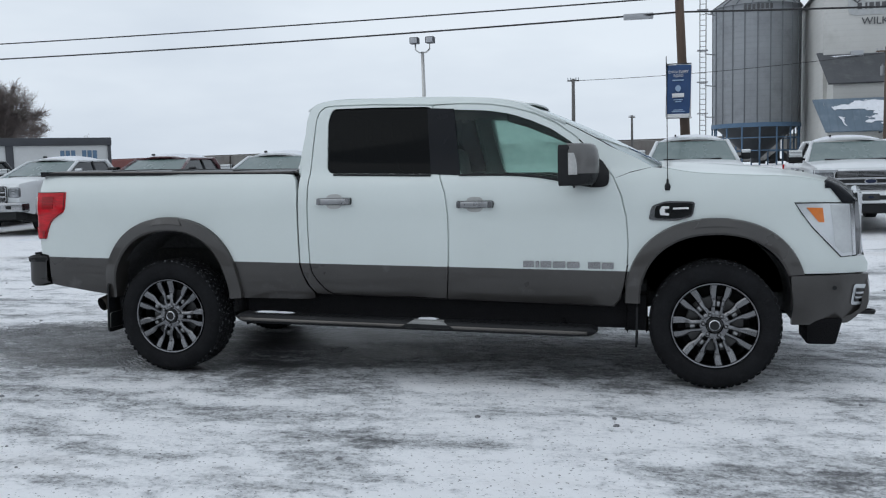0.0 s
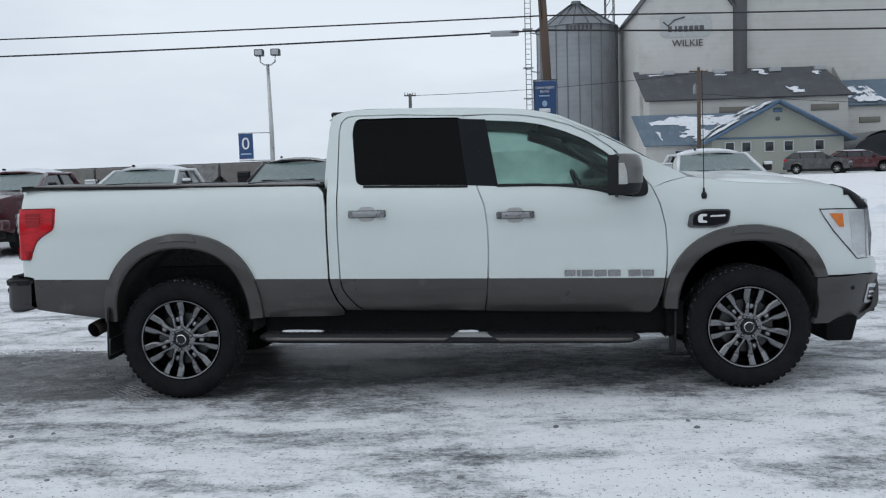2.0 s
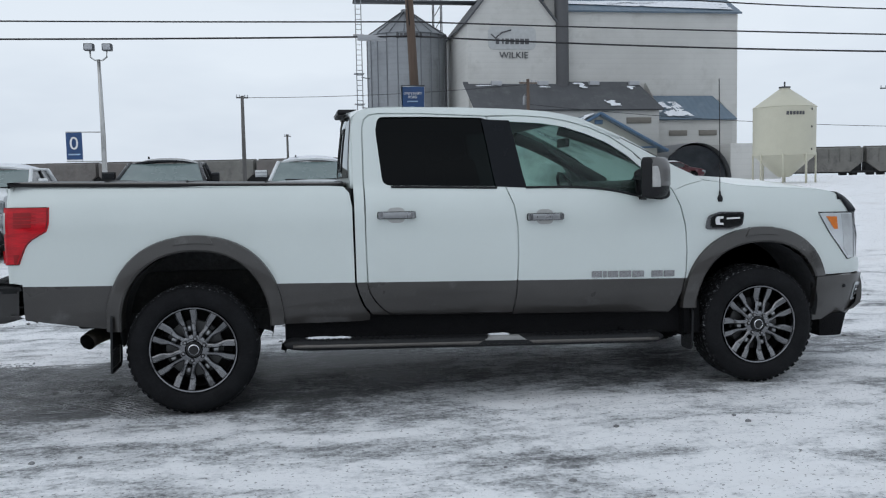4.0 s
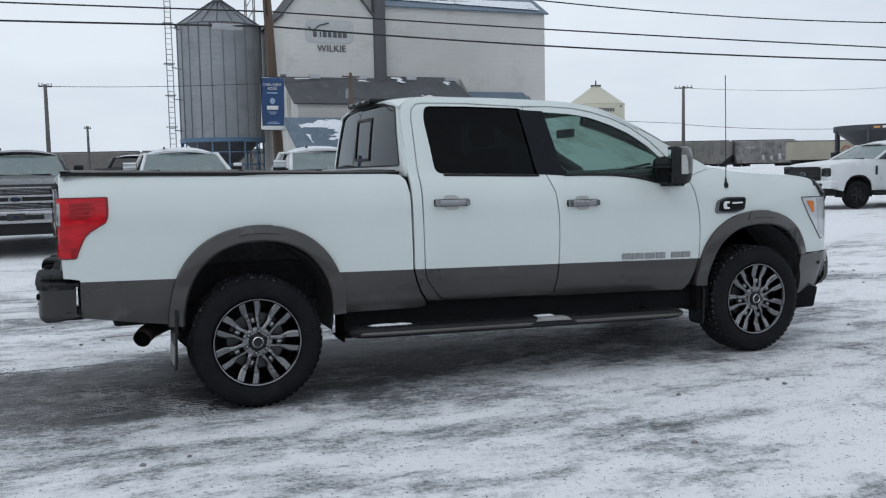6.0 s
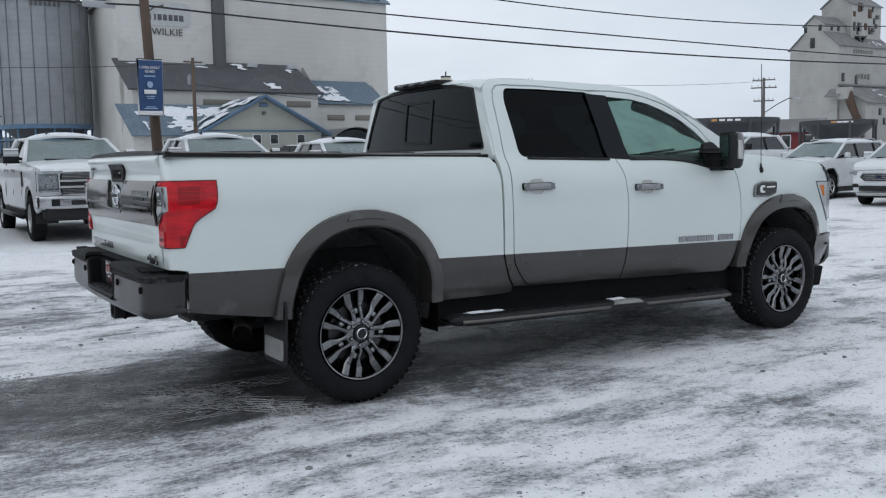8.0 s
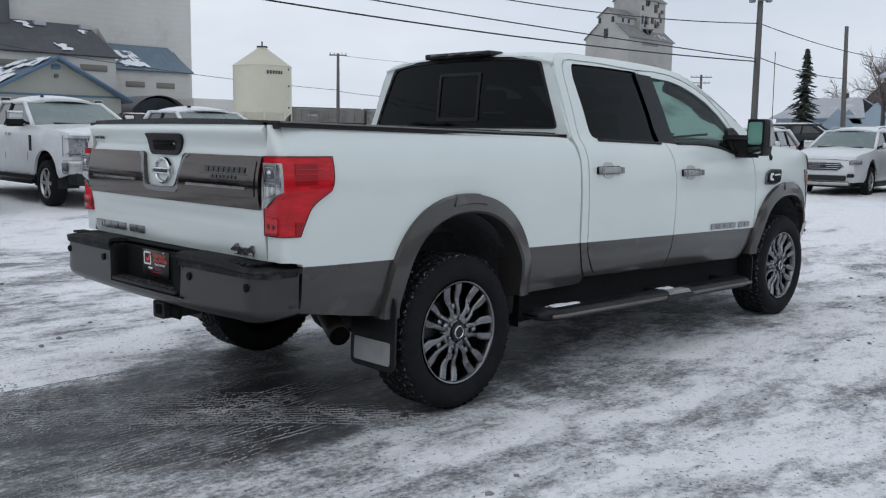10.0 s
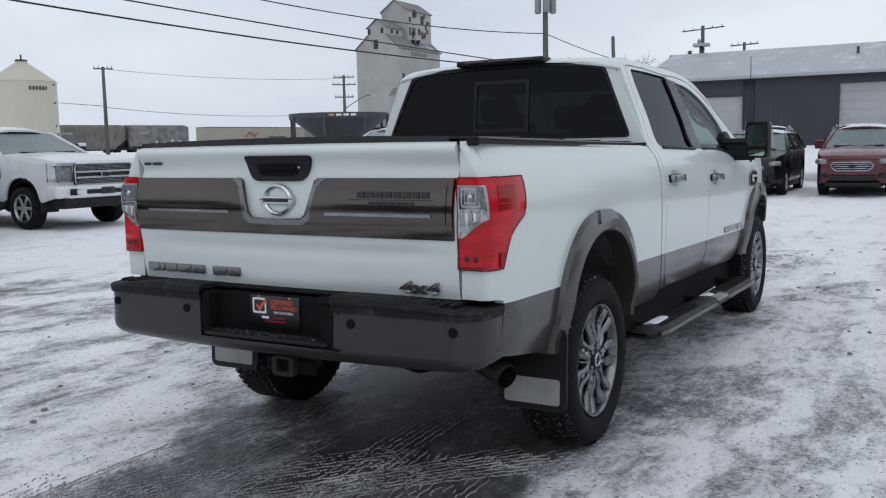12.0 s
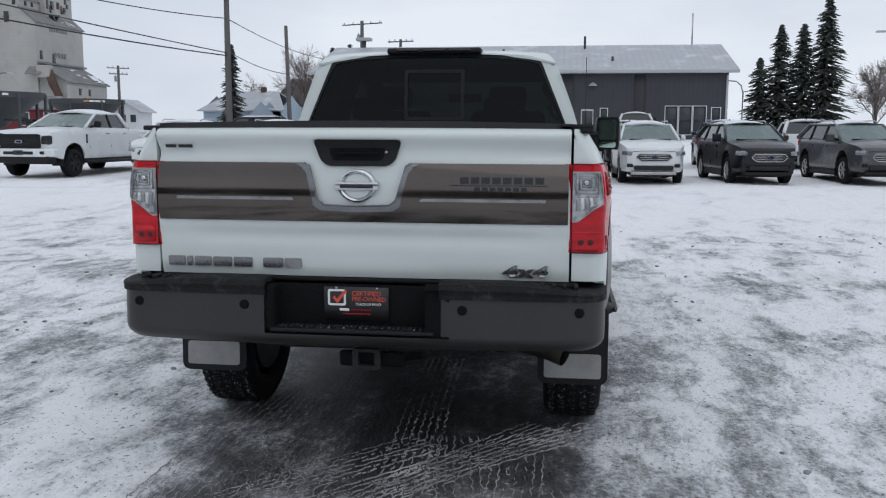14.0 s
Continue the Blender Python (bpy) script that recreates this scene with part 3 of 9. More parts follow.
        f_ob = part(nm, sharp(fl, 40), TAUPE, truck, "satin taupe wheel-arch flare")
        def crown(u, v, xc=xc, rxo=rxo, rzo=rzo, rxi=rxi, rzi=rzi, yf=yf):
            half = 0.12 + 0.09 * v
            a = math.pi / 2 + half * (2 * u - 1)
            k = -0.02 + 0.50 * v
            rx, rz = rxo + (rxi - rxo) * k, rzo + (rzi - rzo) * k
            c, s = math.cos(a), math.sin(a)
            e = 2 / 2.25
            x, z = xc + rx * math.copysign(abs(c) ** e, c), 0.55 + rz * abs(s) ** e
            return (x, side * (yf(min(x, 2.5), max(z, 0.6)) + 0.030 + 0.018 * v), z)
        part("flare_block", skirt(grid(crown, 10, 3), (0, -side * 0.05, 0)), TAUPE, f_ob)
        well = lathe([(0.10, 0.54), (0.46, 0.54), (0.48, 0.58), (0.475, 0.93)], 28, "Y", None, None, -0.25, math.pi + 0.25)
        for v in well.verts:
            v.co = (xc + v.co.x * 1.0, side * v.co.y, 0.56 + v.co.z * (1.02 if xc < 0 else 0.93))
        part("wheel_well", well, WELL, truck, recalc=True)

    # mud flaps
    for x, y0, y1, z0, z1, shiny in ((-2.41, 0.70, 1.02, 0.285, 0.66, True), (1.44, 0.80, 0.97, 0.25, 0.54, False)):
        turn_ = Matrix.Translation((x - 0.006, 0, 0)) @ Matrix.Rotation(radians(-90), 4, "Z")
        sheet = plate([rounded([(-side * y0, z0), (-side * y1, z0), (-side * y1, z1), (-side * y0, z1)], 0.045, 5)], 0.014, turn_)
        for v in sheet.verts:
            v.co.x -= 0.10 * max(0, z1 - 0.12 - v.co.z) ** 1.5
        f = part("mud_flap", sheet, BLACK, truck, "black rubber mud flap")
        if shiny:
            wp = plate([rounded([(-side * (y0 + 0.03), z0 + 0.03), (-side * (y1 - 0.03), z0 + 0.03), (-side * (y1 - 0.03), z0 + 0.145), (-side * (y0 + 0.03), z0 + 0.145)], 0.014, 3)], 0.012, Matrix.Translation((-0.006, 0, 0)) @ turn_)
            for v in wp.verts:
                v.co.x -= 0.10 * max(0, z1 - 0.12 - v.co.z) ** 1.5
            part("weight_plate", wp, BARESTEEL, f, "bare steel weight plate")

    # side step: flat oval bar with caps, pads, brackets
    def bar(u, v):
        a = 2 * math.pi * v
        u = 0.5 - 0.5 * math.cos(math.pi * u)
        x = -1.36 + 2.55 * u
        taper = min(1.0, (45 * min(u, 1 - u) + 0.02) ** 0.5)
        c, s = math.cos(a), math.sin(a)
        y = 1.045 + 0.078 * math.copysign(abs(c) ** 0.7, c) * (0.7 + 0.3 * taper)
        z = 0.430 - 0.0225 * (x + 1.36) + 0.036 * math.copysign(abs(s) ** 0.7, s) * taper
        y -= 0.05 * max(0, 0.06 - min(u, 1 - u)) / 0.06
        return (x, side * y, z)
    b = grid(bar, 48, 16)
    bmesh.ops.remove_doubles(b, verts=b.verts[:], dist=1e-5)
    step = part("side_step", b, BLACK, truck, "black oval side step dusted with snow", recalc=True)
    for x0, x1 in ((-1.2, -0.45), (0.3, 1.05)):
        pad = bmesh.new()
        for k in range(20):
            x = x0 + (x1 - x0) * k / 19
            rbox(x - 0.012, x + 0.012, side * 1.0, side * 1.09, 0.460 - 0.0225 * (x + 1.36), 0.4675 - 0.0225 * (x + 1.36), 0.002, 1, pad)
        part("tread_pad", pad, BLACK, step)
    acc = plate([[(-0.09, 0.402), (0.23, 0.395), (0.17, 0.434), (-0.03, 0.438)]], 0.06)
    for v in acc.verts:
        v.co.y = side * (1.129 - v.co.y)
    part("step_accent", acc, BARESTEEL, step, "silver step insert", False, recalc=True)
    accb = plate([[(-0.115, 0.392), (0.255, 0.384), (0.22, 0.408), (-0.075, 0.416)]], 0.05)
    for v in accb.verts:
        v.co.y = side * (1.132 - v.co.y)
    part("insert_recess", accb, BLACK, step, "", False, recalc=True)
    part("step_trim", tube([(x, side * (1.117 if 0.06 < (x + 1.36) / 2.55 < 0.94 else 1.108), 0.428 - 0.0225 * (x + 1.36)) for x in np.linspace(-1.30, 1.13, 24)], 0.0125, 8), STEPTRIM, step, "dull metal band along the step")
    for x in (-1.0, 0.05, 0.95):
        part("bracket", tube([(x, side * 1.02, 0.395), (x, side * 0.9, 0.40), (x, side * 0.7, 0.42)], 0.022, 6), PADBLACK, step)
    for x0, x1 in ((-1.22, -0.92), (-0.02, 0.12)):
        def heap(u, v, x0=x0, x1=x1):
            x = x0 + (x1 - x0) * u
            h = 0.015 * math.sin(math.pi * u) ** 0.5 * math.sin(math.pi * v) ** 0.6 * (0.7 + 0.6 * noise.noise((x * 9, v * 3, 1)))
            return (x, side * (0.985 + 0.08 * v), 0.464 - 0.0225 * (x + 1.36) + h)
        part("snow_streak", grid(heap, 24, 6), SNOW, step, recalc=True)
    part("rocker", rbox(-1.35, 1.42, side * 0.70, side * 0.875, 0.375, 0.60, 0.03, 2), PADBLACK, truck, "black rocker panel")

    part("splash_guard", rbox(1.38, 1.50, side * 0.44, side * 0.94, 0.37, 0.60, 0.02, 2), PADBLACK, truck)

    # tail lamp wrapped round the corner
    edge = hermite([(0.985, -2.945), (1.06, -2.915), (1.12, -2.882), (1.155, -2.835), (1.185, -2.782), (1.22, -2.768), (1.335, -2.762)])
    def lamp(u, v, out=0.013):
        z = 0.988 + 0.348 * v
        swell = min(1.0, max(0.0, (z - 1.10) / 0.09))
        out += 0.004 * swell * swell * (3 - 2 * swell) - 0.006
        x0 = edge(z)
        k = u * (abs(-2.99 - x0) + 0.06 + 0.125)
        run = abs(-2.99 - x0)
        if k < run:
            x = x0 - k
            return (x, side * (bed_y(x, z) + out), z)
        k -= run
        yb = bed_y(-2.99, z) + out
        if k < 0.06:
            a = k / 0.06 * math.pi / 2
            return (-2.99 - 0.045 * math.sin(a), side * (yb - 0.045 * (1 - math.cos(a))), z)
        k -= 0.06
        return (-3.035, side * (yb - 0.045 - k * (yb - 0.045 - 0.838) / 0.125), z)
    lm = skirt(grid(lamp, 40, 14), (0.02, -side * 0.03, 0))
    tail = part("tail_lamp", lm, REDLENS, truck, "red and clear tail lamp")
    def lens(u, v, grow=0.0, out=0.017):
        zb, zt = 1.186 - 0.072 * min(1.0, u * 1.25) - grow, 1.303 + grow
        z = zb + (zt - zb) * v
        run = abs(-2.99 - edge(z))
        k = run + 0.034 - grow + (0.185 - 0.034 - 0.008 + 2 * grow) * u
        p_ = lamp(min(0.999, k / (run + 0.185)), (z - 0.988) / 0.348, out)
        return (p_[0] - 2.2 * (out - 0.013), p_[1], p_[2])
    part("lamp_bezel", skirt(grid(lambda u, v: lens(u, v, 0.005, 0.0155), 16, 8), (0.01, 0, 0)), STEEL, tail, recalc=True)
    part("clear_lens", skirt(grid(lens, 16, 8), (0.01, 0, 0)), CLEARLENS, tail, "clear reversing lens", recalc=True)
    rim_ = [lamp(0.004, v) for v in np.linspace(0, 1, 15)] + [lamp(u, 1.0) for u in np.linspace(0.02, 0.995, 12)] + [lamp(0.996, v) for v in np.linspace(1, 0, 8)] + [lamp(u, 0.0) for u in np.linspace(0.98, 0.01, 10)]
    part("lamp_gasket", tube(rim_ + rim_[:1], 0.0025, 5), BLACK, tail)
    part("inner_chamber", panel([(-2.965, 1.21), (-2.86, 1.215), (-2.855, 1.305), (-2.965, 1.305)], (), bed_y, side, 0.003, (-2.93, -2.9), (1.25, 1.28), None, 0.0145), DEEPRED, tail, "dark red lamp chamber")
    part("lower_chamber", panel([(-2.97, 0.995), (-2.955, 0.995), (-2.935, 1.05), (-2.97, 1.05)], (), bed_y, side, 0.003, (), (), None, 0.0145), DEEPRED, tail)
    part("bulb_ring", lathe([(0.0, -0.002), (0.006, -0.004), (0.011, 0.0), (0.013, 0.004)], 14, "X", None, Matrix.Translation((-3.049, side * 0.892, 1.265))), CHROME, tail)
    for z0, z1, y0, y1 in ((1.222, 1.30, 0.852, 0.940), (1.236, 1.288, 0.866, 0.924), (1.248, 1.278, 0.876, 0.910)):
        part("lens_frame", tube([(-3.046, side * y, z) for y, z in ((y0, z0), (y1, z0), (y1, z1), (y0, z1), (y0, z0))], 0.0022, 5), STEEL, tail)
    for k in range(5):
        y = 0.856 + 0.017 * k
        part("reflector_facet", hull_facet(side, y, 1.150 + 0.006 * k, 1.205), HEADLENS if k % 2 else BARESTEEL, tail, "", False)
    ribs = bmesh.new()
    for z in (1.235, 1.258, 1.28):
        tube([(x, side * (bed_y(x, z) + 0.015), z) for x in np.linspace(-2.97, -2.83, 6)], 0.0025, 6, ribs)
    part("lens_rib", ribs, REDLENS, tail)
    part("reflector", rbox(-3.040, -3.03, side * 0.852, side * 0.938, 1.0, 1.068, 0.004, 1), REDLENS, tail)
    for y in (0.875, 0.912):
        part("bulb_socket", disc(0.013, -0.001, 0.002, 14, Matrix.Translation((-3.0415, side * y, 1.03)) @ Matrix.Rotation(radians(-90), 4, "Z")), SOCKET, tail)

    # rear body corner behind the bed side
    def corner(u, v):
        z = 0.872 + 0.60 * v
        yb = bed_y(-2.98, z)
        if u < 0.5:
            a = u / 0.5 * math.pi / 2
            return (-2.98 - 0.04 * math.sin(a), side * (yb - 0.04 * (1 - math.cos(a))), z)
        return (-3.02, side * (yb - 0.04 - (u - 0.5) / 0.5 * (yb - 0.04 - 0.842)), z)
    part("bed_corner", skirt(grid(corner, 14, 12), (0.03, 0, 0)), WHITE, truck)

    # head lamp and front bumper side
    HEAD = [(2.408, 1.183), (2.55, 1.181), (2.70, 1.177), (2.765, 1.172), (2.78, 1.0), (2.79, 0.848), (2.69, 0.843), (2.60, 0.938), (2.51, 1.034), (2.44, 1.129)]
    hl = part("head_lamp", panel(HEAD, (), cab_y, side, 0.05, FARX, (0.95, 1.03, 1.1), None, 0.004), HEADLENS, truck, "large clear head lamp")
    part("head_bezel", tube([(x, side * (cab_y(x, z) + 0.005), z) for x, z in HEAD[6:] + HEAD[:4]], 0.0028, 6), GLOSSBLACK, hl)
    part("inner_reflector", panel([(2.62, 1.168), (2.735, 1.162), (2.76, 0.868), (2.70, 0.862), (2.655, 0.91)], (), cab_y, side, 0.003, (2.66, 2.7, 2.74), (0.95, 1.03, 1.1), None, 0.0065), LAMPBOWL, hl, "silvery inner lamp bowl")
    part("amber_reflector", panel([(2.475, 1.155), (2.575, 1.15), (2.585, 1.06), (2.55, 1.062)], (), cab_y, side, 0.004, (2.5,), (), None, 0.008), AMBER, hl, "orange side reflector")
    part("lamp_divider", panel([(2.742, 1.17), (2.763, 1.168), (2.788, 0.852), (2.768, 0.850)], (), cab_y, side, 0.004, (), (1.0,), None, 0.009), CHROME, hl)
    BUMP = [(2.405, 0.40), (2.60, 0.395), (2.76, 0.402), (2.82, 0.44), (2.855, 0.505), (2.870, 0.58), (2.876, 0.724), (2.60, 0.726), (2.385, 0.728)]
    fb = part("bumper_side", panel(BUMP, (), cab_y, side, 0.05, FARX, (0.5, 0.6, 0.68), None, 0.034), TAUPE, truck, "satin taupe bumper end")
    part("fog_lamp", panel(rounded([(2.765, 0.525), (2.862, 0.52), (2.868, 0.655), (2.778, 0.664)], 0.02), (), cab_y, side, 0.01, (2.80, 2.83), (), None, 0.042), HEADLENS, fb, "chrome fog-lamp bezel")
    part("fog_lens", panel(rounded([(2.785, 0.545), (2.848, 0.542), (2.852, 0.630), (2.793, 0.638)], 0.01), (), cab_y, side, 0.01, (2.82,), (), None, 0.047), GLOSSBLACK, fb)
    for z0 in (0.568, 0.600):
        part("fog_bar", panel([(2.790, z0), (2.846, z0 - 0.004), (2.846, z0 + 0.008), (2.790, z0 + 0.014)], (), cab_y, side, 0.006, (2.82,), (), None, 0.051), CHROME, fb)
    part("parking_sensor", disc(0.014, -0.004, 0.01, 12, Matrix.Translation((2.655, side * (cab_y(2.655, 0.66) + 0.035), 0.645)) @ Matrix.Rotation(0 if side < 0 else math.pi, 4, "Z")), BLACK, fb)
    dam = rbox(2.50, 2.72, side * 0.80, side * 0.45, 0.27, 0.44, 0.02, 2)
    for v in dam.verts:
        v.co.x -= 0.25 * (0.44 - v.co.z) if v.co.x > 2.6 else 0.0
    part("air_dam", dam, PADBLACK, truck, "black lower air dam")

    # badge on the fender
    bd = part("fender_badge", panel(rounded([(1.515, 1.09), (1.70, 1.085), (1.79, 1.112), (1.805, 1.205), (1.62, 1.21), (1.535, 1.182)], 0.025, 4), (), cab_y, side, 0.01, (1.6, 1.7), (1.14,), None, 0.012), RIM, truck, "dark oval fender badge with grey rim")
    part("badge_face", panel(rounded([(1.552, 1.102), (1.70, 1.098), (1.782, 1.122), (1.793, 1.195), (1.625, 1.2), (1.558, 1.175)], 0.02, 4), (), cab_y, side, 0.006, (1.65, 1.72), (1.15,), None, 0.016), GLOSSBLACK, bd)
    part("badge_mark", panel(rounded([(1.59, 1.122), (1.645, 1.119), (1.645, 1.133), (1.617, 1.136), (1.617, 1.162), (1.645, 1.162), (1.645, 1.178), (1.60, 1.178), (1.585, 1.155)], 0.006, 2), (), cab_y, side, 0.003, (), (), None, 0.019), WHITEINK, bd)
    part("badge_bar", panel([(1.668, 1.157), (1.765, 1.159), (1.765, 1.171), (1.668, 1.168)], (), cab_y, side, 0.003, (), (), None, 0.019), WHITEINK, bd)

    # model name on the door as plain raised blocks
    for k, (a, wd) in enumerate(((0.0, 0.07), (0.082, 0.022), (0.115, 0.07), (0.197, 0.08), (0.29, 0.08), (0.425, 0.08), (0.515, 0.075))):
        x = (1.305 - 0.60 + a) if side < 0 else (1.305 - a - wd)
        z = 0.802 - 0.0217 * (x - 0.9)
        part("name_block", panel([(x, z - 0.021), (x + wd, z - 0.021), (x + wd, z + 0.021), (x, z + 0.021)], (), cab_y, side, 0.006, (), (), None, 0.008), BADGE, truck)

    # tow mirror: a swept shell, black below and behind, painted above
    plan = [(0.982, 1.19), (0.966, 1.224), (0.992, 1.234), (1.07, 1.236), (1.11, 1.224), (1.15, 1.20), (1.185, 1.165), (1.208, 1.125), (1.214, 1.085), (1.195, 1.055), (1.15, 1.042), (1.09, 1.04), (1.075, 1.041), (1.058, 1.05), (1.044, 1.075)]
    def shell(levels, pts, grow):
        bm = bmesh.new()
        rings = []
        for z, k in levels:
            rings.append([bm.verts.new((0.992 + (x - 0.992) * k * grow, side * (1.14 + (y - 1.14) * (0.45 + 0.55 * k) * (0.5 + 0.5 * grow)), z)) for x, y in pts])
        for p, q in zip(rings, rings[1:]):
            for n in range(len(pts)):
                bm.faces.new((p[n], p[(n + 1) % len(pts)], q[(n + 1) % len(pts)], q[n]))
        bm.faces.new(rings[0])
        bm.faces.new(rings[-1])
        bmesh.ops.recalc_face_normals(bm, faces=bm.faces[:])
        return sharp(bm, 55)
    mi = part("mirror_housing", shell([(1.322, 0.74), (1.328, 0.85), (1.345, 0.93), (1.38, 0.99), (1.42, 1.0), (1.50, 1.0), (1.55, 0.96), (1.574, 0.90), (1.58, 0.78)], plan, 0.975), BLACK, truck, "large black tow mirror")
    part("mirror_cap", shell([(1.398, 0.985), (1.402, 1.0), (1.45, 1.0), (1.50, 1.0), (1.545, 0.965), (1.572, 0.90), (1.584, 0.80), (1.587, 0.68)], [(max(x, 1.035), y) for x, y in plan], 1.0), MIRRORCAP, mi, "taupe mirror cap")
    def turn(u, v):
        x = 1.034 + (0.055 - 0.02 * v ** 3) * u
        return (x, side * (1.243 - 0.06 * max(0, x - 1.06)), 1.392 + 0.135 * v)
    part("mirror_light", skirt(grid(turn, 6, 6), (0, -side * 0.01, 0)), MIRRORLENS, mi, "pale clear turn lamp")
    for nm, y0, y1, z0, z1 in (("mirror_pane", 1.066, 1.206, 1.402, 1.566), ("spotter_pane", 1.070, 1.202, 1.338, 1.388)):
        gp = fill([rounded([(y0, z0), (y1, z0), (y1, z1), (y0, z1)], 0.026, 4)])
        for v in gp.verts:
            v.co = (1.041 - 0.52 * (v.co.x - 1.066), side * v.co.x, v.co.z)
        part(nm, skirt(gp, (0.02, 0, 0)), MIRROR, mi)
    part("mirror_arm", rbox(1.05, 1.16, side * 0.90, side * 1.07, 1.335, 1.44, 0.03, 3), BLACK, mi)
    rbm = panel(rounded([(1.03, 1.338), (1.10, 1.312), (1.20, 1.302), (1.265, 1.315), (1.27, 1.40), (1.225, 1.475), (1.15, 1.53), (1.05, 1.50)], 0.03, 3), (), cab_y, side, 0.03, (1.1, 1.2), (1.4, 1.45), None, 0.022)
    part("mirror_base", rbm, BLACK, mi)

# antenna on the right fender
ant = part("antenna_base", lathe([(0.0, 0.062), (0.006, 0.06), (0.008, 0.035), (0.017, 0.022), (0.02, 0.008), (0.016, -0.012)], 14, "Z", None, Matrix.Translation((1.635, -0.972, 1.290))), BLACK, truck)
part("antenna_mast", tube([(1.635, -0.972, 1.30), (1.632, -0.97, 1.75), (1.627, -0.968, 2.12)], 0.003, 6), BLACK, ant, "thin black whip antenna")

# roof, windscreen, back of the cab
ROOFLINE = hermite([(-0.89, 1.955), (-0.84, 1.968), (-0.74, 1.98), (-0.5, 1.988), (-0.2, 1.99), (0.08, 1.98), (0.35, 1.961), (0.52, 1.942), (0.64, 1.916), (0.70, 1.899)])
SIDETOP = hermite([(-0.90, 1.874), (-0.83, 1.931), (-0.73, 1.957), (-0.33, 1.959), (0.08, 1.95), (0.3, 1.939), (0.51, 1.918), (0.66, 1.885), (0.70, 1.87)])


def roof(u, v):
    x = -0.882 + 1.567 * u
    s = 2 * v - 1
    hw = WIDTH_AT(SIDETOP(x)) + 0.001
    z = SIDETOP(x) + (ROOFLINE(x) - SIDETOP(x)) * (1 - abs(s) ** 2.6) + 0.006 * (math.cos(3 * math.pi * s) - 1) * (1 - abs(s)) * min(1, 6 * u) * 0.3
    x += 0.05 * (1 - s * s) * (1 if u > 0.9 else 0) * (u - 0.9) * 10
    return (x, hw * s, z)


part("roof", skirt(grid(roof, 30, 28), (0, 0, -0.012)), WHITE, truck)
part("headliner", grid(lambda u, v: (-0.84 + 1.44 * u, 0.66 * (2 * v - 1), 1.88 - 0.03 * u), 8, 8), TRIMGREY, truck)


def screen(u, v):
    s = 2 * v - 1
    x0, z0 = 0.66, 1.883
    x1, z1 = 1.55, 1.40
    z = z0 + (z1 - z0) * u
    hw = min(WIDTH_AT(z), 0.89) - 0.012
    x = x0 + (x1 - x0) * (u ** 0.96) + (0.05 + 0.10 * u) * (1 - s * s)
    z += 0.018 * math.sin(math.pi * u) 
    return (x, hw * s, z)


part("windscreen", grid(screen, 14, 20), WSCREEN, truck, "frosty green-tinted windscreen")
for side in (-1, 1):
    part("screen_trim", tube([tuple(Vector(screen(u, 0.5 + side * 0.5)) + Vector((0.0, side * 0.004, 0.0))) for u in np.linspace(0.22, 1, 12)], 0.004, 6), BLACK, truck)
    rail = [(x, side * (WIDTH_AT(SIDETOP(x)) - 0.010), SIDETOP(x) - 0.012) for x in (0.40, 0.50, 0.58, 0.64)]
    rail += [tuple(Vector(screen(u, 0.5 + side * 0.5)) + Vector((0.0, side * 0.004, -0.004))) for u in (0.04, 0.12, 0.22, 0.34)]
    part("roof_rail", tube(rail, 0.014, 8), WHITE, truck)
    part("wiper", tube([(1.56, side * 0.15 + 0.1, 1.44), (1.50, side * 0.15 - 0.35, 1.475)], 0.01, 5), BLACK, truck)
part("cowl", grid(lambda u, v: (1.50 + 0.16 * u, 0.86 * (2 * v - 1), 1.425 - 0.005 * u + 0.015 * (1 - (2 * v - 1) ** 2)), 3, 12), BLACK, truck)

# rear wall of the cab, with its big dark window
BACKX = lambda z: -0.905 + 0.045 * max(0, (z - 1.45) / 0.45) ** 1.5


BACK = [(-0.87, 1.4), (0.87, 1.4), (0.895, 1.45), (0.71, 1.88), (0.675, 1.908), (0.58, 1.932), (0.35, 1.949), (0.0, 1.955), (-0.35, 1.949), (-0.58, 1.932), (-0.675, 1.908), (-0.71, 1.88), (-0.895, 1.45)]
HOLE = rounded([(-0.80, 1.497), (0.80, 1.497), (0.635, 1.886), (0.50, 1.910), (0.25, 1.923), (-0.25, 1.923), (-0.50, 1.910), (-0.635, 1.886)], 0.035, 4)


def bend_back(bm, off=0.0, bulge=0.03):
    for v in bm.verts:
        s, z = v.co.x, v.co.z
        v.co = (BACKX(z) - bulge * (1 - (s / 0.9) ** 2) + off, -s, z)
    bmesh.ops.recalc_face_normals(bm, faces=bm.faces[:])
    return bm


def sheet_back(loops, off, thick, cuts=(-0.6, -0.3, 0.0, 0.3, 0.6)):
    bm = fill(loops)
    for s in cuts:
        cut(bm, (s, 0, 0), (1, 0, 0))
    for z in (1.5, 1.6, 1.7, 1.8, 1.87, 1.92):
        cut(bm, (0, 0, z), (0, 0, 1))
    bend_back(bm, off)
    if thick:
        skirt(bm, (thick, 0, 0))
    return bm


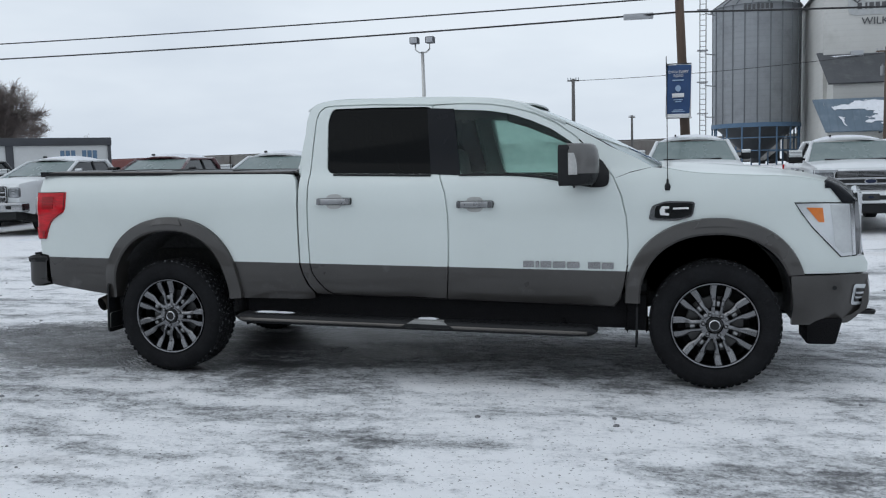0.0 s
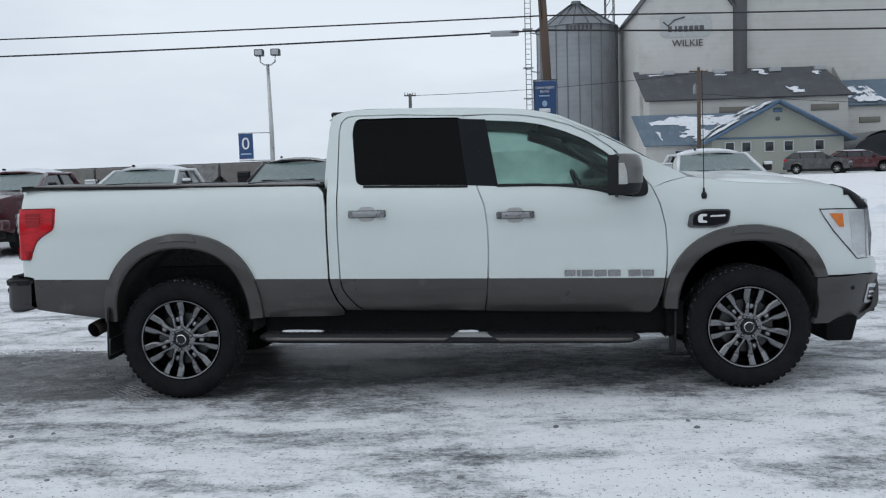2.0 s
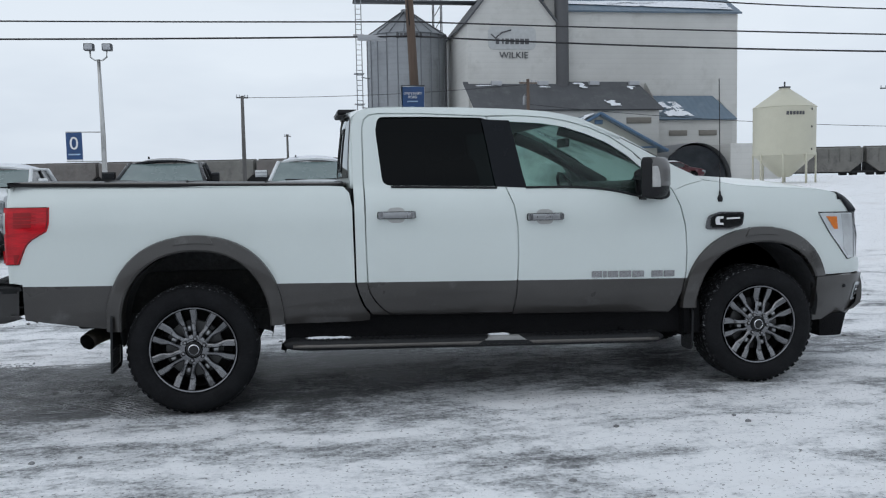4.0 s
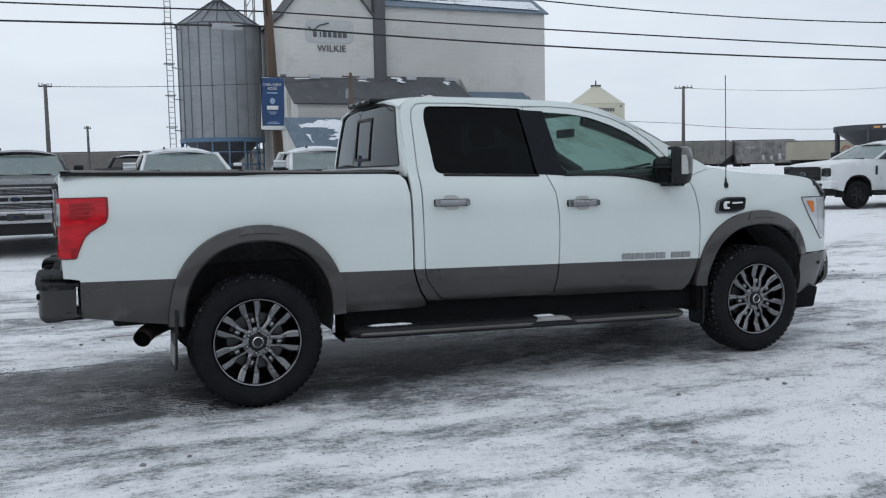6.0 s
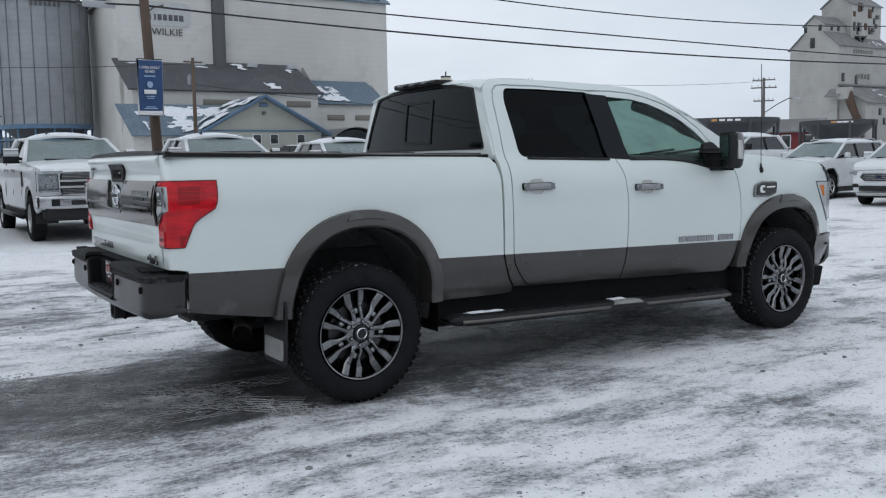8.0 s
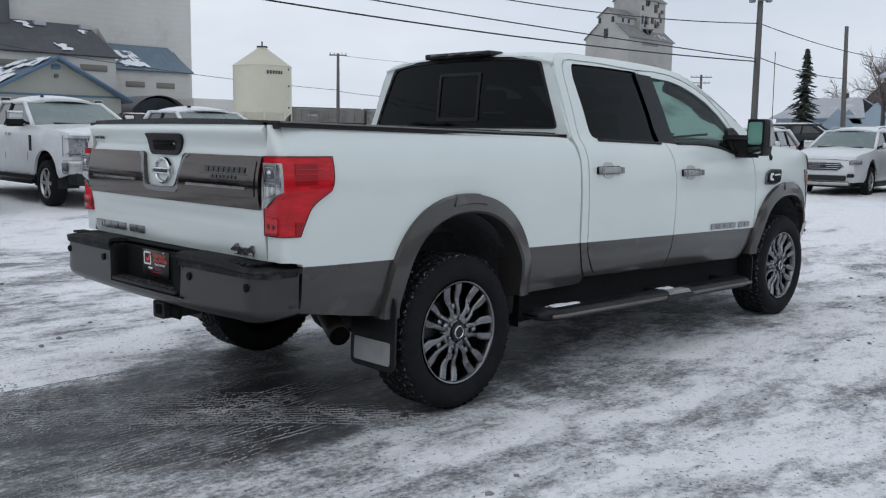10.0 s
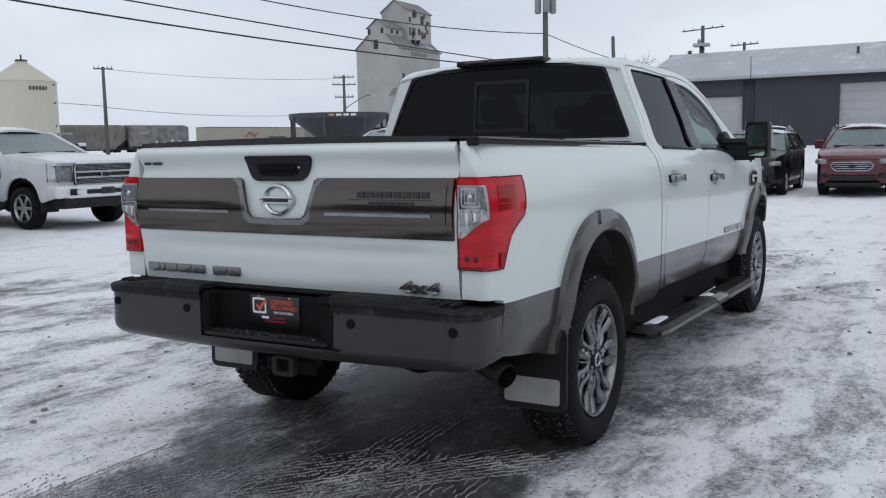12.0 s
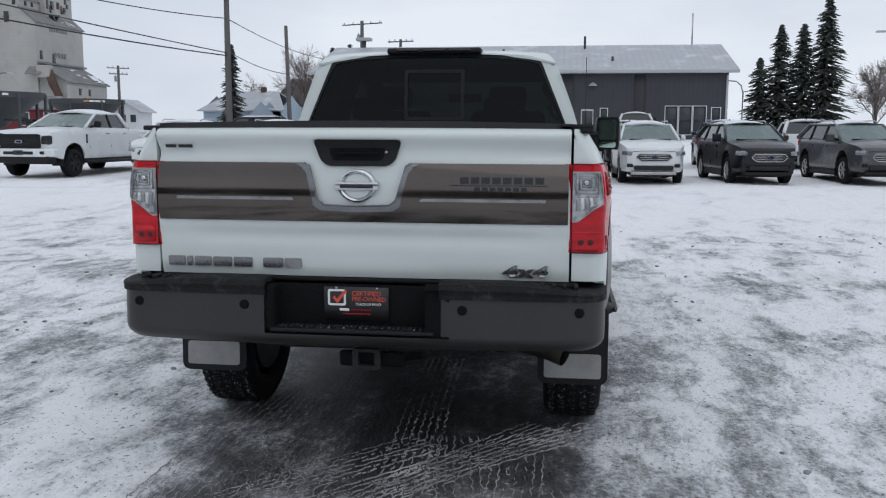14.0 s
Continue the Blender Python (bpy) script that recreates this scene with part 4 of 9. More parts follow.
part("cab_back", sheet_back([BACK, HOLE], 0.0, 0.04), WHITE, truck)
part("cab_back_lower", rbox(-0.90, -0.86, -0.88, 0.88, 0.60, 1.42, 0.01), UNDER, truck)
rg = part("rear_window", sheet_back([HOLE], 0.006, 0.006), REARGLASS, truck, "dark privacy rear window")
SLIDE = rounded([(-0.185, 1.533), (0.185, 1.533), (0.185, 1.849), (-0.185, 1.849)], 0.012, 3)
SLIDEIN = rounded([(-0.165, 1.554), (0.165, 1.554), (0.165, 1.828), (-0.165, 1.828)], 0.012, 3)
part("slider_frame", sheet_back([SLIDE, SLIDEIN], -0.001, 0.01, (0.0,)), BLACK, rg)
part("window_seal", sheet_back([rounded([(-0.815, 1.486), (0.815, 1.486), (0.645, 1.911), (0.505, 1.935), (0.25, 1.948), (-0.25, 1.948), (-0.505, 1.935), (-0.645, 1.911)], 0.04, 4), HOLE], -0.004, 0.012), BLACK, rg)
part("back_overhang", grid(lambda u, v: (-0.908 + 0.05 * u + 0.03 * (2 * v - 1) ** 2, 0.50 * (2 * v - 1), 1.945 + 0.016 * math.sin(u * math.pi / 2) - 0.014 * (2 * v - 1) ** 2), 4, 20), WHITE, truck)
sl = part("stop_lamp", rbox(-0.945, -0.80, -0.29, 0.29, 1.942, 1.98, 0.018, 3), BLACK, truck, "black high stop lamp and cargo light")
for y in (-0.16, 0.0, 0.16):
    part("stop_lens", rbox(-0.950, -0.935, y - 0.07, y + 0.07, 1.953, 1.972, 0.006, 1), GLOSSBLACK, sl)

# hood
HOODLINE = hermite([(1.60, 1.452), (1.8, 1.443), (2.1, 1.42), (2.4, 1.378), (2.56, 1.335), (2.66, 1.285), (2.80, 1.19)])
HOODSIDE = hermite([(1.54, 1.43), (1.65, 1.414), (1.77, 1.391), (2.05, 1.368), (2.4, 1.348), (2.56, 1.322), (2.66, 1.28), (2.72, 1.22)])


def hood(u, v):
    s = 2 * v - 1
    x = 1.60 + 1.06 * u
    w = cab_y(x, HOODSIDE(x)) - 0.012
    xx = x + 0.14 * (1 - s * s) * u ** 3
    z = HOODSIDE(x) + 0.004 + (HOODLINE(x) - HOODSIDE(x)) * (1 - abs(s) ** 3) + 0.016 * max(0, 1 - abs(abs(s) - 0.5) / 0.22) * (1 - 0.6 * u)
    return (xx, w * s, z)


part("hood", skirt(grid(hood, 22, 28), (0, 0, -0.02)), WHITE, truck)


def deflector(u, v):
    """A smoked lip over the front edge of the hood, wrapped down at both corners."""
    s = max(-1.0, min(1.0, (2 * v - 1) * 1.10))
    over = max(0.0, abs(2 * v - 1) * 1.10 - 1.0) / 0.10
    a, b = Vector(hood(0.94, (s + 1) / 2)), Vector(hood(1.0, (s + 1) / 2))
    c = Vector((2.775 + 0.115 * (1 - abs(s) ** 2.2), s * (cab_y(2.765, 1.19) + 0.008), 1.192))
    a += Vector((0, 0, 0.012))
    b += Vector((0.040, 0, 0.004))
    p = a * (1 - u) ** 2 + b * 2 * u * (1 - u) + c * u * u
    if over > 0:
        foot = 1.285 - 0.10 * max(0.0, min(1.0, (p.x - 2.63) / 0.08))
        p.z += (min(p.z, foot) - p.z) * over
        p.y += (math.copysign(cab_y(p.x, p.z) + 0.010, s) - p.y) * min(1.0, 2 * over)
    return tuple(p)


part("bug_deflector", skirt(grid(deflector, 12, 44), (-0.01, 0, -0.012)), PIANO, truck, "smoked hood deflector")


def nose_x(y):
    return 2.865 - 0.11 * (abs(y) / 0.8) ** 2.2


nose = part("front_fascia", grid(lambda u, v: (nose_x(0.80 * (2 * v - 1)) - 0.06 * abs(2 * u - 1) ** 4, 0.80 * (2 * v - 1), 0.74 + 0.52 * u), 8, 24), GLOSSBLACK, truck)
gr = part("grille", bmesh.new(), CHROME, truck)
gb = bmesh.new()
for z in (0.86, 0.93, 1.0, 1.07, 1.14, 1.21):
    tube([(nose_x(y) + 0.012, y, z) for y in np.linspace(-0.56, 0.56, 13)], 0.014, 6, gb)
for s in (-1, 1):
    tube([(nose_x(0.56) + 0.02, s * 0.58, 0.80), (nose_x(0.6) + 0.02, s * 0.60, 1.22), (nose_x(0.3) + 0.02, s * 0.3, 1.245)], 0.03, 8, gb)
    tube([(nose_x(0.3) + 0.03, s * 0.14, 1.22), (nose_x(0.2) + 0.03, s * 0.22, 1.0), (nose_x(0.4) + 0.03, s * 0.48, 0.82)], 0.028, 8, gb)
for s in (-1, 1):
    part("grille_side", tube([(nose_x(0.74) + 0.020, s * 0.735, 0.85), (nose_x(0.74) + 0.026, s * 0.735, 1.0), (nose_x(0.72) + 0.004, s * 0.715, 1.18)], 0.030, 8), RIM, gr)
    for k in range(7):
        z = 0.87 + 0.045 * k
        tube([(nose_x(0.66) + 0.03, s * 0.60, z), (nose_x(0.70) + 0.030, s * 0.70, z + 0.01)], 0.012, 6, gb)
gb.to_mesh(gr.data)
gb.free()
part("grille_emblem", lathe([(0.055, 0.0), (0.075, 0.02), (0.09, 0.0)], 24, "X", None, Matrix.Translation((nose_x(0) + 0.03, 0, 1.04))), CHROME, gr)
part("front_bumper", skirt(grid(lambda u, v: (nose_x(0.74 * (2 * v - 1)) + 0.105 - (0.04 if u > 0.5 else 0.20) * (2 * u - 1) ** 4, 0.74 * (2 * v - 1), 0.42 + 0.31 * u), 8, 24), (-0.04, 0, 0)), TAUPE, truck, "satin taupe front bumper")
for s in (-1, 1):
    part("tow_hook", tube([(2.78, s * 0.45, 0.43), (2.97, s * 0.45, 0.43), (2.98, s * 0.41, 0.43), (2.97, s * 0.37, 0.43), (2.78, s * 0.37, 0.43)], 0.014, 6), BLACK, truck)

# bed: cover, rails, tailgate
part("tonneau", skirt(grid(lambda u, v: (-3.005 + 2.08 * u, 0.83 * (2 * v - 1), 1.492 - 0.0185 * 2.08 * u + 0.012 * (1 - (2 * v - 1) ** 2)), 16, 12), (0, 0, -0.03)), TONNEAU, truck, "black soft bed cover")
for k in range(4):
    x = -2.45 + 0.5 * k
    part("cover_seam", tube([(x, y, 1.495 - 0.0185 * (x + 2.975) + 0.012 * (1 - (y / 0.9) ** 2)) for y in np.linspace(-0.825, 0.825, 9)], 0.0035, 5), TONNEAU, truck)
for s in (-1, 1):
    part("bed_rail", rbox(-3.005, -0.955, s * 0.80, s * 0.905, -0.012, 0.008, 0.008, 2, None, Matrix.Translation((0, 0, 1.4475)) @ Matrix(((1, 0, 0, 0), (0, 1, 0, 0), (-0.0185, 0, 1, -0.028), (0, 0, 0, 1)))), BLACK, truck, "black bed-rail cap")
    part("cover_rail", tube([(x, s * 0.848, 1.482 - 0.0185 * (x + 2.975)) for x in np.linspace(-2.95, -0.93, 10)], 0.010, 8), STEPTRIM, truck)
part("bed_floor", rbox(-2.95, -0.92, -0.53, 0.53, 0.86, 0.92, 0.01), UNDER, truck)
part("bed_bulkhead", rbox(-0.93, -0.90, -0.90, 0.90, 0.6, 1.42, 0.008), UNDER, truck)

GATEX = hermite([(0.868, -3.012), (0.90, -3.02), (0.96, -3.026), (1.05, -3.034), (1.10, -3.038), (1.33, -3.022), (1.38, -3.018), (1.415, -3.028), (1.44, -3.04), (1.458, -3.036), (1.472, -3.01), (1.478, -2.985)])


def gate(u, v):
    y = -0.832 + 1.664 * u
    z = 0.868 + 0.61 * v
    k = 0.012 * (1 - (y / 0.84) ** 2)
    scoop = 0.016 * math.exp(-((z - 1.37) / 0.035) ** 2) * (abs(y) / 0.8) ** 2
    low = 0.01 * math.exp(-((z - 1.035) / 0.03) ** 2) * (1 if abs(y) < 0.70 else 0.3)
    return (GATEX(z) - k + scoop + low, y, z)


tg = part("tailgate", skirt(grid(gate, 40, 48), (0.05, 0, 0)), WHITE, truck, "white tailgate with smoked-chrome trim")


def on_gate(bm, proud, thick, ys=(), zs=(), base=None, swell=0.0):
    """Lays a flat outline (s, z), s = -y, on the tailgate."""
    for s in ys:
        cut(bm, (s, 0, 0), (1, 0, 0))
    for z in zs:
        cut(bm, (0, 0, z), (0, 0, 1))
    for v in bm.verts:
        s, z = v.co.x, v.co.z
        v.co = ((GATEX(z) if base is None else base) - 0.012 * (1 - (s / 0.84) ** 2) - proud - swell * (1 - ((z - 1.225) / 0.12) ** 2) + v.co.y, -s, z)
    if thick:
        skirt(bm, (thick, 0, 0))
    return bm


TRIM = [(-0.825, 1.098), (0.825, 1.098), (0.825, 1.335), (0.215, 1.335), (0.195, 1.325), (0.155, 1.185), (0.13, 1.168), (0.0, 1.163), (-0.13, 1.168), (-0.155, 1.185), (-0.195, 1.325), (-0.215, 1.335), (-0.825, 1.335)]
dt = part("gate_trim", on_gate(fill([TRIM]), 0.010, 0.018, (-0.6, -0.4, -0.25, 0.25, 0.4, 0.6), (1.12, 1.14, 1.16, 1.18, 1.2, 1.22, 1.24, 1.26, 1.28, 1.3, 1.32), None, 0.017), DARKCHROME, tg, "smoked-chrome trim panel")
for s in (-1, 1):
    a = [(s * 0.17, 1.155), (s * 0.80, 1.155), (s * 0.80, 1.315), (s * 0.225, 1.315), (s * 0.205, 1.30)]
    part("trim_inset", on_gate(fill([rounded(a, 0.012, 3)]), 0.014, 0.006, (s * 0.4, s * 0.6), (1.18, 1.2, 1.22, 1.24, 1.26, 1.28, 1.3), None, 0.017), DARKCHROME, dt)
    part("trim_line", on_gate(fill([rounded([(s * 0.25, 1.185), (s * 0.74, 1.185), (s * 0.74, 1.197), (s * 0.26, 1.197)], 0.003, 2)]), 0.019, 0.006, (s * 0.5,), (), None, 0.017), DULLSTEEL, dt)
NOTCH = TRIM[3:12]
band = NOTCH + [(-0.250, 1.331), (-0.222, 1.318), (-0.178, 1.165), (-0.142, 1.144), (0.0, 1.139), (0.142, 1.144), (0.178, 1.165), (0.222, 1.318), (0.250, 1.331)]
part("notch_bevel", on_gate(fill([band]), 0.014, 0.010, (0.0,), (1.2, 1.24, 1.28), None, 0.017), RIM, dt, "bright bevel round the emblem notch")
part("notch_rim", on_gate(tube([(x, 0, z) for x, z in NOTCH], 0.0035, 5), 0.015, 0, (), (), None, 0.017), RIM, dt)
lt = part("gate_latch", on_gate(fill([rounded([(-0.178, 1.428), (0.178, 1.428), (0.15, 1.345), (0.12, 1.322), (-0.12, 1.322), (-0.15, 1.345)], 0.02, 3)]), 0.012, 0.02, (-0.1, 0.0, 0.1), (1.36, 1.4)), BLACK, tg, "black gate latch bezel with a lock")
part("latch_hollow", on_gate(fill([rounded([(-0.115, 1.395), (0.115, 1.395), (0.10, 1.345), (-0.10, 1.345)], 0.015, 3)]), 0.015, 0.004, (0.0,), (1.38,)), PADBLACK, lt)
part("latch_lever", rbox(-3.058, -3.045, -0.09, 0.09, 1.368, 1.378, 0.004, 2), PADBLACK, lt)
part("lock", disc(0.006, 0, 0.01, 12, Matrix.Translation((-3.062, -0.118, 1.378)) @ Matrix.Rotation(radians(-90), 4, "Z")), STEEL, lt)
em = part("gate_emblem", lathe([(0.057, 0.004), (0.059, -0.008), (0.067, -0.014), (0.075, -0.008), (0.077, 0.004)], 36, "Y", None, Matrix.Translation((-3.05, 0, 1.243)) @ Matrix.Rotation(radians(-90), 4, "Z") @ Matrix.Diagonal((1, 1, 0.88, 1))), CHROME, tg, "round chrome emblem with a cross bar")
part("emblem_bar", rbox(-3.068, -3.045, -0.088, 0.088, 1.226, 1.26, 0.006, 2), CHROME, em)
part("emblem_mark", rbox(-3.0705, -3.067, -0.066, 0.066, 1.235, 1.251, 0.001, 1), INKBLACK, em)
part("emblem_field", disc(0.058, -0.002, 0.008, 28, Matrix.Translation((-3.05, 0, 1.243)) @ Matrix.Rotation(radians(-90), 4, "Z") @ Matrix.Diagonal((1, 1, 0.88, 1))), WHITE, em)
# names on the gate as plain blocks
for a, wd in ((0.0, 0.085), (0.098, 0.028), (0.138, 0.085), (0.235, 0.095), (0.342, 0.095), (0.495, 0.1), (0.605, 0.085)):
    s = -0.80 + a * 0.82
    part("name_block", on_gate(fill([rounded([(s, 0.902), (s + wd * 0.82, 0.902), (s + wd * 0.82, 0.942), (s, 0.942)], 0.006, 2)]), 0.010, 0.010), BADGE, tg)
for z0, z1, x0, x1, n in ((1.258, 1.283, 0.405, 0.735, 8), (1.229, 1.244, 0.46, 0.67, 7)):
    for k in range(n):
        st = (x1 - x0) / n
        part("trim_mark", on_gate(fill([[(x0 + st * k + 0.004, z0), (x0 + st * (k + 1) - 0.004, z0), (x0 + st * (k + 1) - 0.004, z1), (x0 + st * k + 0.004, z1)]]), 0.018, 0.004, (), (), None, 0.017), GLOSSBLACK, dt)
part("trim_mark_line", on_gate(fill([[(0.37, 1.249), (0.745, 1.249), (0.745, 1.2525), (0.37, 1.2525)]]), 0.017, 0.003, (0.5,), (), None, 0.017), GLOSSBLACK, dt)
t4 = words("4x4", 0.062, 0.004, spread=1.15, bold=0.0035)
for v in t4.verts:
    v.co.x = v.co.x * 1.65 + v.co.z * 0.25
t4.transform(Matrix.Translation((0.665, 0, 0.905)))
part("drive_lettering", on_gate(t4, 0.008, 0), BADGE, tg, recalc=True)
for x0, x1 in ((-0.80, -0.755), (-0.745, -0.685)):
    part("dealer_mark", on_gate(fill([[(x0, 1.392), (x1, 1.392), (x1, 1.405), (x0, 1.405)]]), 0.002, 0.002), INKBLACK, tg)

# rear bumper
def bump_path(t):
    """Plan of the rear bumper from its middle (0) to its end (1)."""
    if t < 0.72:
        y = 0.84 * t / 0.72
        return -3.178 + 0.016 * (y / 0.84) ** 2, y
    if t > 1.0:
        return -3.007 + 0.62 * (t - 1.0), 0.976
    a = (t - 0.72) / 0.28 * math.pi / 2
    return -3.162 + 0.155 * (1 - math.cos(a) ** 0.8), 0.84 + 0.136 * math.sin(a) ** 0.8


rb = part("rear_bumper", bmesh.new(), BUMPER, truck, "satin taupe rear bumper with black step pads")
bb = bmesh.new()
for s in (-1, 1):
    def face(u, v, s=s):
        t = 0.30 + 0.70 * u
        x, y = bump_path(t)
        z = 0.655 + 0.018 * u + (0.838 - 0.655 - 0.018 * u) * v
        return (x + 0.006 * v, s * y, z)
    grid(face, 26, 8, bm=bb)
    def inner(u, v, s=s):
        x, y = bump_path(0.30)
        return (x + 0.10 * u, s * (y - 0.02 * u), 0.668 + 0.17 * v)
    grid(inner, 3, 3, bm=bb)
def lower(u, v):
    s = 2 * u - 1
    x, y = bump_path(abs(s))
    top = 0.655 + 0.018 * max(0.0, (abs(s) - 0.30) / 0.70)
    base = 0.602 + 0.02 * s * s + 0.035 * max(0.0, (abs(s) - 0.72) / 0.28) ** 2
    z = base + (top - base) * v
    return (x + 0.035 * (1 - v) ** 2.5, math.copysign(y, s), z)
grid(lower, 44, 5, bm=bb)
bmesh.ops.recalc_face_normals(bb, faces=bb.faces[:])
skirt(bb, (0.05, 0, 0))
bb.to_mesh(rb.data)
bb.free()
for f in rb.data.polygons:
    f.use_smooth = True
for s in (-1, 1):
    def pad(u, v, s=s):
        t = 0.29 + 0.79 * u
        x, y = bump_path(t)
        prof = [(-0.006, 0.832), (-0.012, 0.85), (-0.004, 0.872), (0.02, 0.880), (0.16, 0.868)]
        dx, z = prof[round(v * 4)]
        wrap = min(1.0, max(0.0, (t - 0.72) / 0.28))
        low = min(1.0, max(0.0, (t - 0.5) / 0.35))
        z = 0.832 + (z - 0.832) * (1 - 0.7 * low * low * (3 - 2 * low))
        if v > 0.9:
            return (x + 0.16 * (1 - wrap) + 0.015, s * (y + 0.004 - 0.13 * wrap), z)
        return (x + dx, s * (y + 0.004), z)
    pd_ = part("bumper_pad", sharp(skirt(grid(pad, 26, 4), (0, 0, -0.02)), 30), PADDUST, rb, "dusty black ribbed step pad")
    rib = bmesh.new()
    for k in range(12):
        x, y = bump_path(0.34 + 0.036 * k)
        rbox(x + 0.02, x + 0.09, s * y - 0.008, s * y + 0.008, 0.860, 0.8735, 0.003, 1, rib)
    part("pad_rib", rib, PADDUST, pd_)
    for y in (0.43, 0.87):
        t = [q / 200 for q in range(200) if bump_path(q / 200)[1] >= y][0]
        x, yy = bump_path(t)
        part("parking_sensor", disc(0.019, -0.005, 0.01, 16, Matrix.Translation((x, s * yy, 0.77)) @ Matrix.Rotation(radians(-90 + s * (18 if y > 0.8 else 2)), 4, "Z")), PADBLACK, rb)
part("plate_recess", rbox(-3.10, -3.05, -0.34, 0.34, 0.66, 0.87, 0.01), PADBLACK, rb)
for s in (-1, 1):
    part("recess_cheek", rbox(-3.170, -3.06, s * 0.31, s * 0.36, 0.662, 0.85, 0.022, 3), PADBLACK, rb)
part("recess_top", rbox(-3.10, -2.98, -0.86, 0.86, 0.845, 0.866, 0.006), PADBLACK, rb)
stp = part("step_pad", rbox(-3.185, -3.04, -0.325, 0.325, 0.664, 0.682, 0.008, 2), BLACK, rb, "black centre step with snowy treads")
treads = bmesh.new()
for k in range(28):
    y = -0.29 + 0.0215 * k
    rbox(-3.17, -3.12, y - 0.007, y + 0.007, 0.680, 0.688, 0.002, 1, treads)
part("step_tread", treads, TREAD, stp)
pl = part("dealer_plate", rbox(-3.112, -3.104, -0.155, 0.15, 0.695, 0.85, 0.004, 1), PLATEBLACK, rb, "black dealer plate with red and white print")
TOREAR = Matrix.Translation((-3.1125, 0, 0)) @ Matrix.Rotation(radians(-90), 4, "Z")


def plate_text(text, size, s, z, mat, name, spread=1.0):
    bm = words(text, size, 0.0006, "LEFT", spread)
    bm.transform(TOREAR @ Matrix.Translation((s, 0, z)))
    part(name, bm, mat, pl, smooth=False, recalc=True)


plate_text("CERTIFIED", 0.031, -0.018, 0.819, REDINK, "certified_print", 0.95)
plate_text("PRE-OWNED", 0.029, -0.018, 0.793, REDINK, "owned_print", 0.92)
plate_text("PEACE OF MIND", 0.017, 0.0, 0.77, WHITEINK, "peace_print", 0.95)
part("tick_box", plate([rounded([(-0.13, 0.762), (-0.045, 0.762), (-0.045, 0.838), (-0.13, 0.838)], 0.012, 3), rounded([(-0.12, 0.772), (-0.055, 0.772), (-0.055, 0.828), (-0.12, 0.828)], 0.008, 3)], 0.001, TOREAR), WHITEINK, pl, smooth=False)
part("tick", plate([[(-0.108, 0.80), (-0.098, 0.808), (-0.088, 0.793), (-0.05, 0.835), (-0.038, 0.83), (-0.085, 0.772)]], 0.001, Matrix.Translation((-0.0015, 0, 0)) @ TOREAR), REDINK, pl, smooth=False)
part("print_bar", rbox(-3.1135, -3.112, 0.03, 0.075, 0.738, 0.75, 0.0004, 1), WHITEINK, pl)
part("print_bar", rbox(-3.1135, -3.112, -0.07, 0.02, 0.741, 0.746, 0.0004, 1), DEEPRED, pl)
part("print_bar", rbox(-3.1135, -3.112, -0.07, 0.06, 0.722, 0.728, 0.0004, 1), DEEPRED, pl)
for s in (-0.09, 0.10):
    part("plate_bolt", disc(0.006, 0, 0.004, 8, TOREAR @ Matrix.Translation((s, -0.004, 0.843))), STEEL, pl)
for ob in [pl] + list(pl.children):
    for v in ob.data.vertices:
        v.co.y, v.co.z = -0.012 + (v.co.y + 0.01) * 0.86, 0.782 + (v.co.z - 0.782) * 0.88
hz = part("hitch_receiver", plate([rounded([(-0.01, 0.505), (0.10, 0.505), (0.10, 0.59), (-0.01, 0.59)], 0.012, 2), rounded([(0.012, 0.521), (0.078, 0.521), (0.078, 0.577), (0.012, 0.577)], 0.006, 2)], 0.2, Matrix.Translation((-3.12, 0, 0)) @ Matrix.Rotation(radians(-90), 4, "Z")), UNDER, truck, "black hitch receiver")
part("safety_chain_plate", rbox(-3.09, -3.07, -0.19, 0.07, 0.51, 0.575, 0.01, 1), PADBLACK, hz)
TIP = [Vector(p) for p in ((-2.42, -0.50, 0.508), (-2.48, -0.60, 0.505), (-2.535, -0.69, 0.497), (-2.575, -0.765, 0.485), (-2.60, -0.825, 0.467))]
ex = part("exhaust_pipe", tube([(-1.4, -0.42, 0.52), (-2.2, -0.46, 0.51), tuple(TIP[0]), tuple(TIP[1])], 0.038, 14), OLDPIPE, truck, "dull steel exhaust pipe")
part("exhaust_tip", tube([tuple(p) for p in TIP], 0.053, 18), OLDPIPE, ex, "turned-down exhaust tip")
# solid plug, coloured black like the shaded hollow of the pipe
part("exhaust_mouth", tube([tuple(TIP[-1] + (TIP[-1] - TIP[-2]) * k) for k in (-0.2, 0.04)], 0.050, 16), MOUTHSHADE, ex)

# chassis and axles
part("chassis", rbox(-2.75, 2.55, -0.44, 0.44, 0.49, 0.62, 0.03), UNDER, truck)
part("floor_pan", rbox(-0.9, 1.5, -0.84, 0.84, 0.56, 0.66, 0.02), UNDER, truck)
part("bed_underside", rbox(-2.95, -0.92, -0.56, 0.56, 0.6, 0.88, 0.02), UNDER, truck)
part("firewall", rbox(1.40, 2.5, -0.54, 0.54, 0.55, 1.30, 0.02), UNDER, truck)
for x in (-1.9255, 1.9255):
    part("axle", lathe([(0.0, -0.72), (0.05, -0.72), (0.05, -0.16), (0.15, -0.09), (0.17, 0.0), (0.15, 0.09), (0.05, 0.16), (0.05, 0.72), (0, 0.72)], 18, "Y", None, Matrix.Translation((x, 0, 0.41))), UNDER, truck)
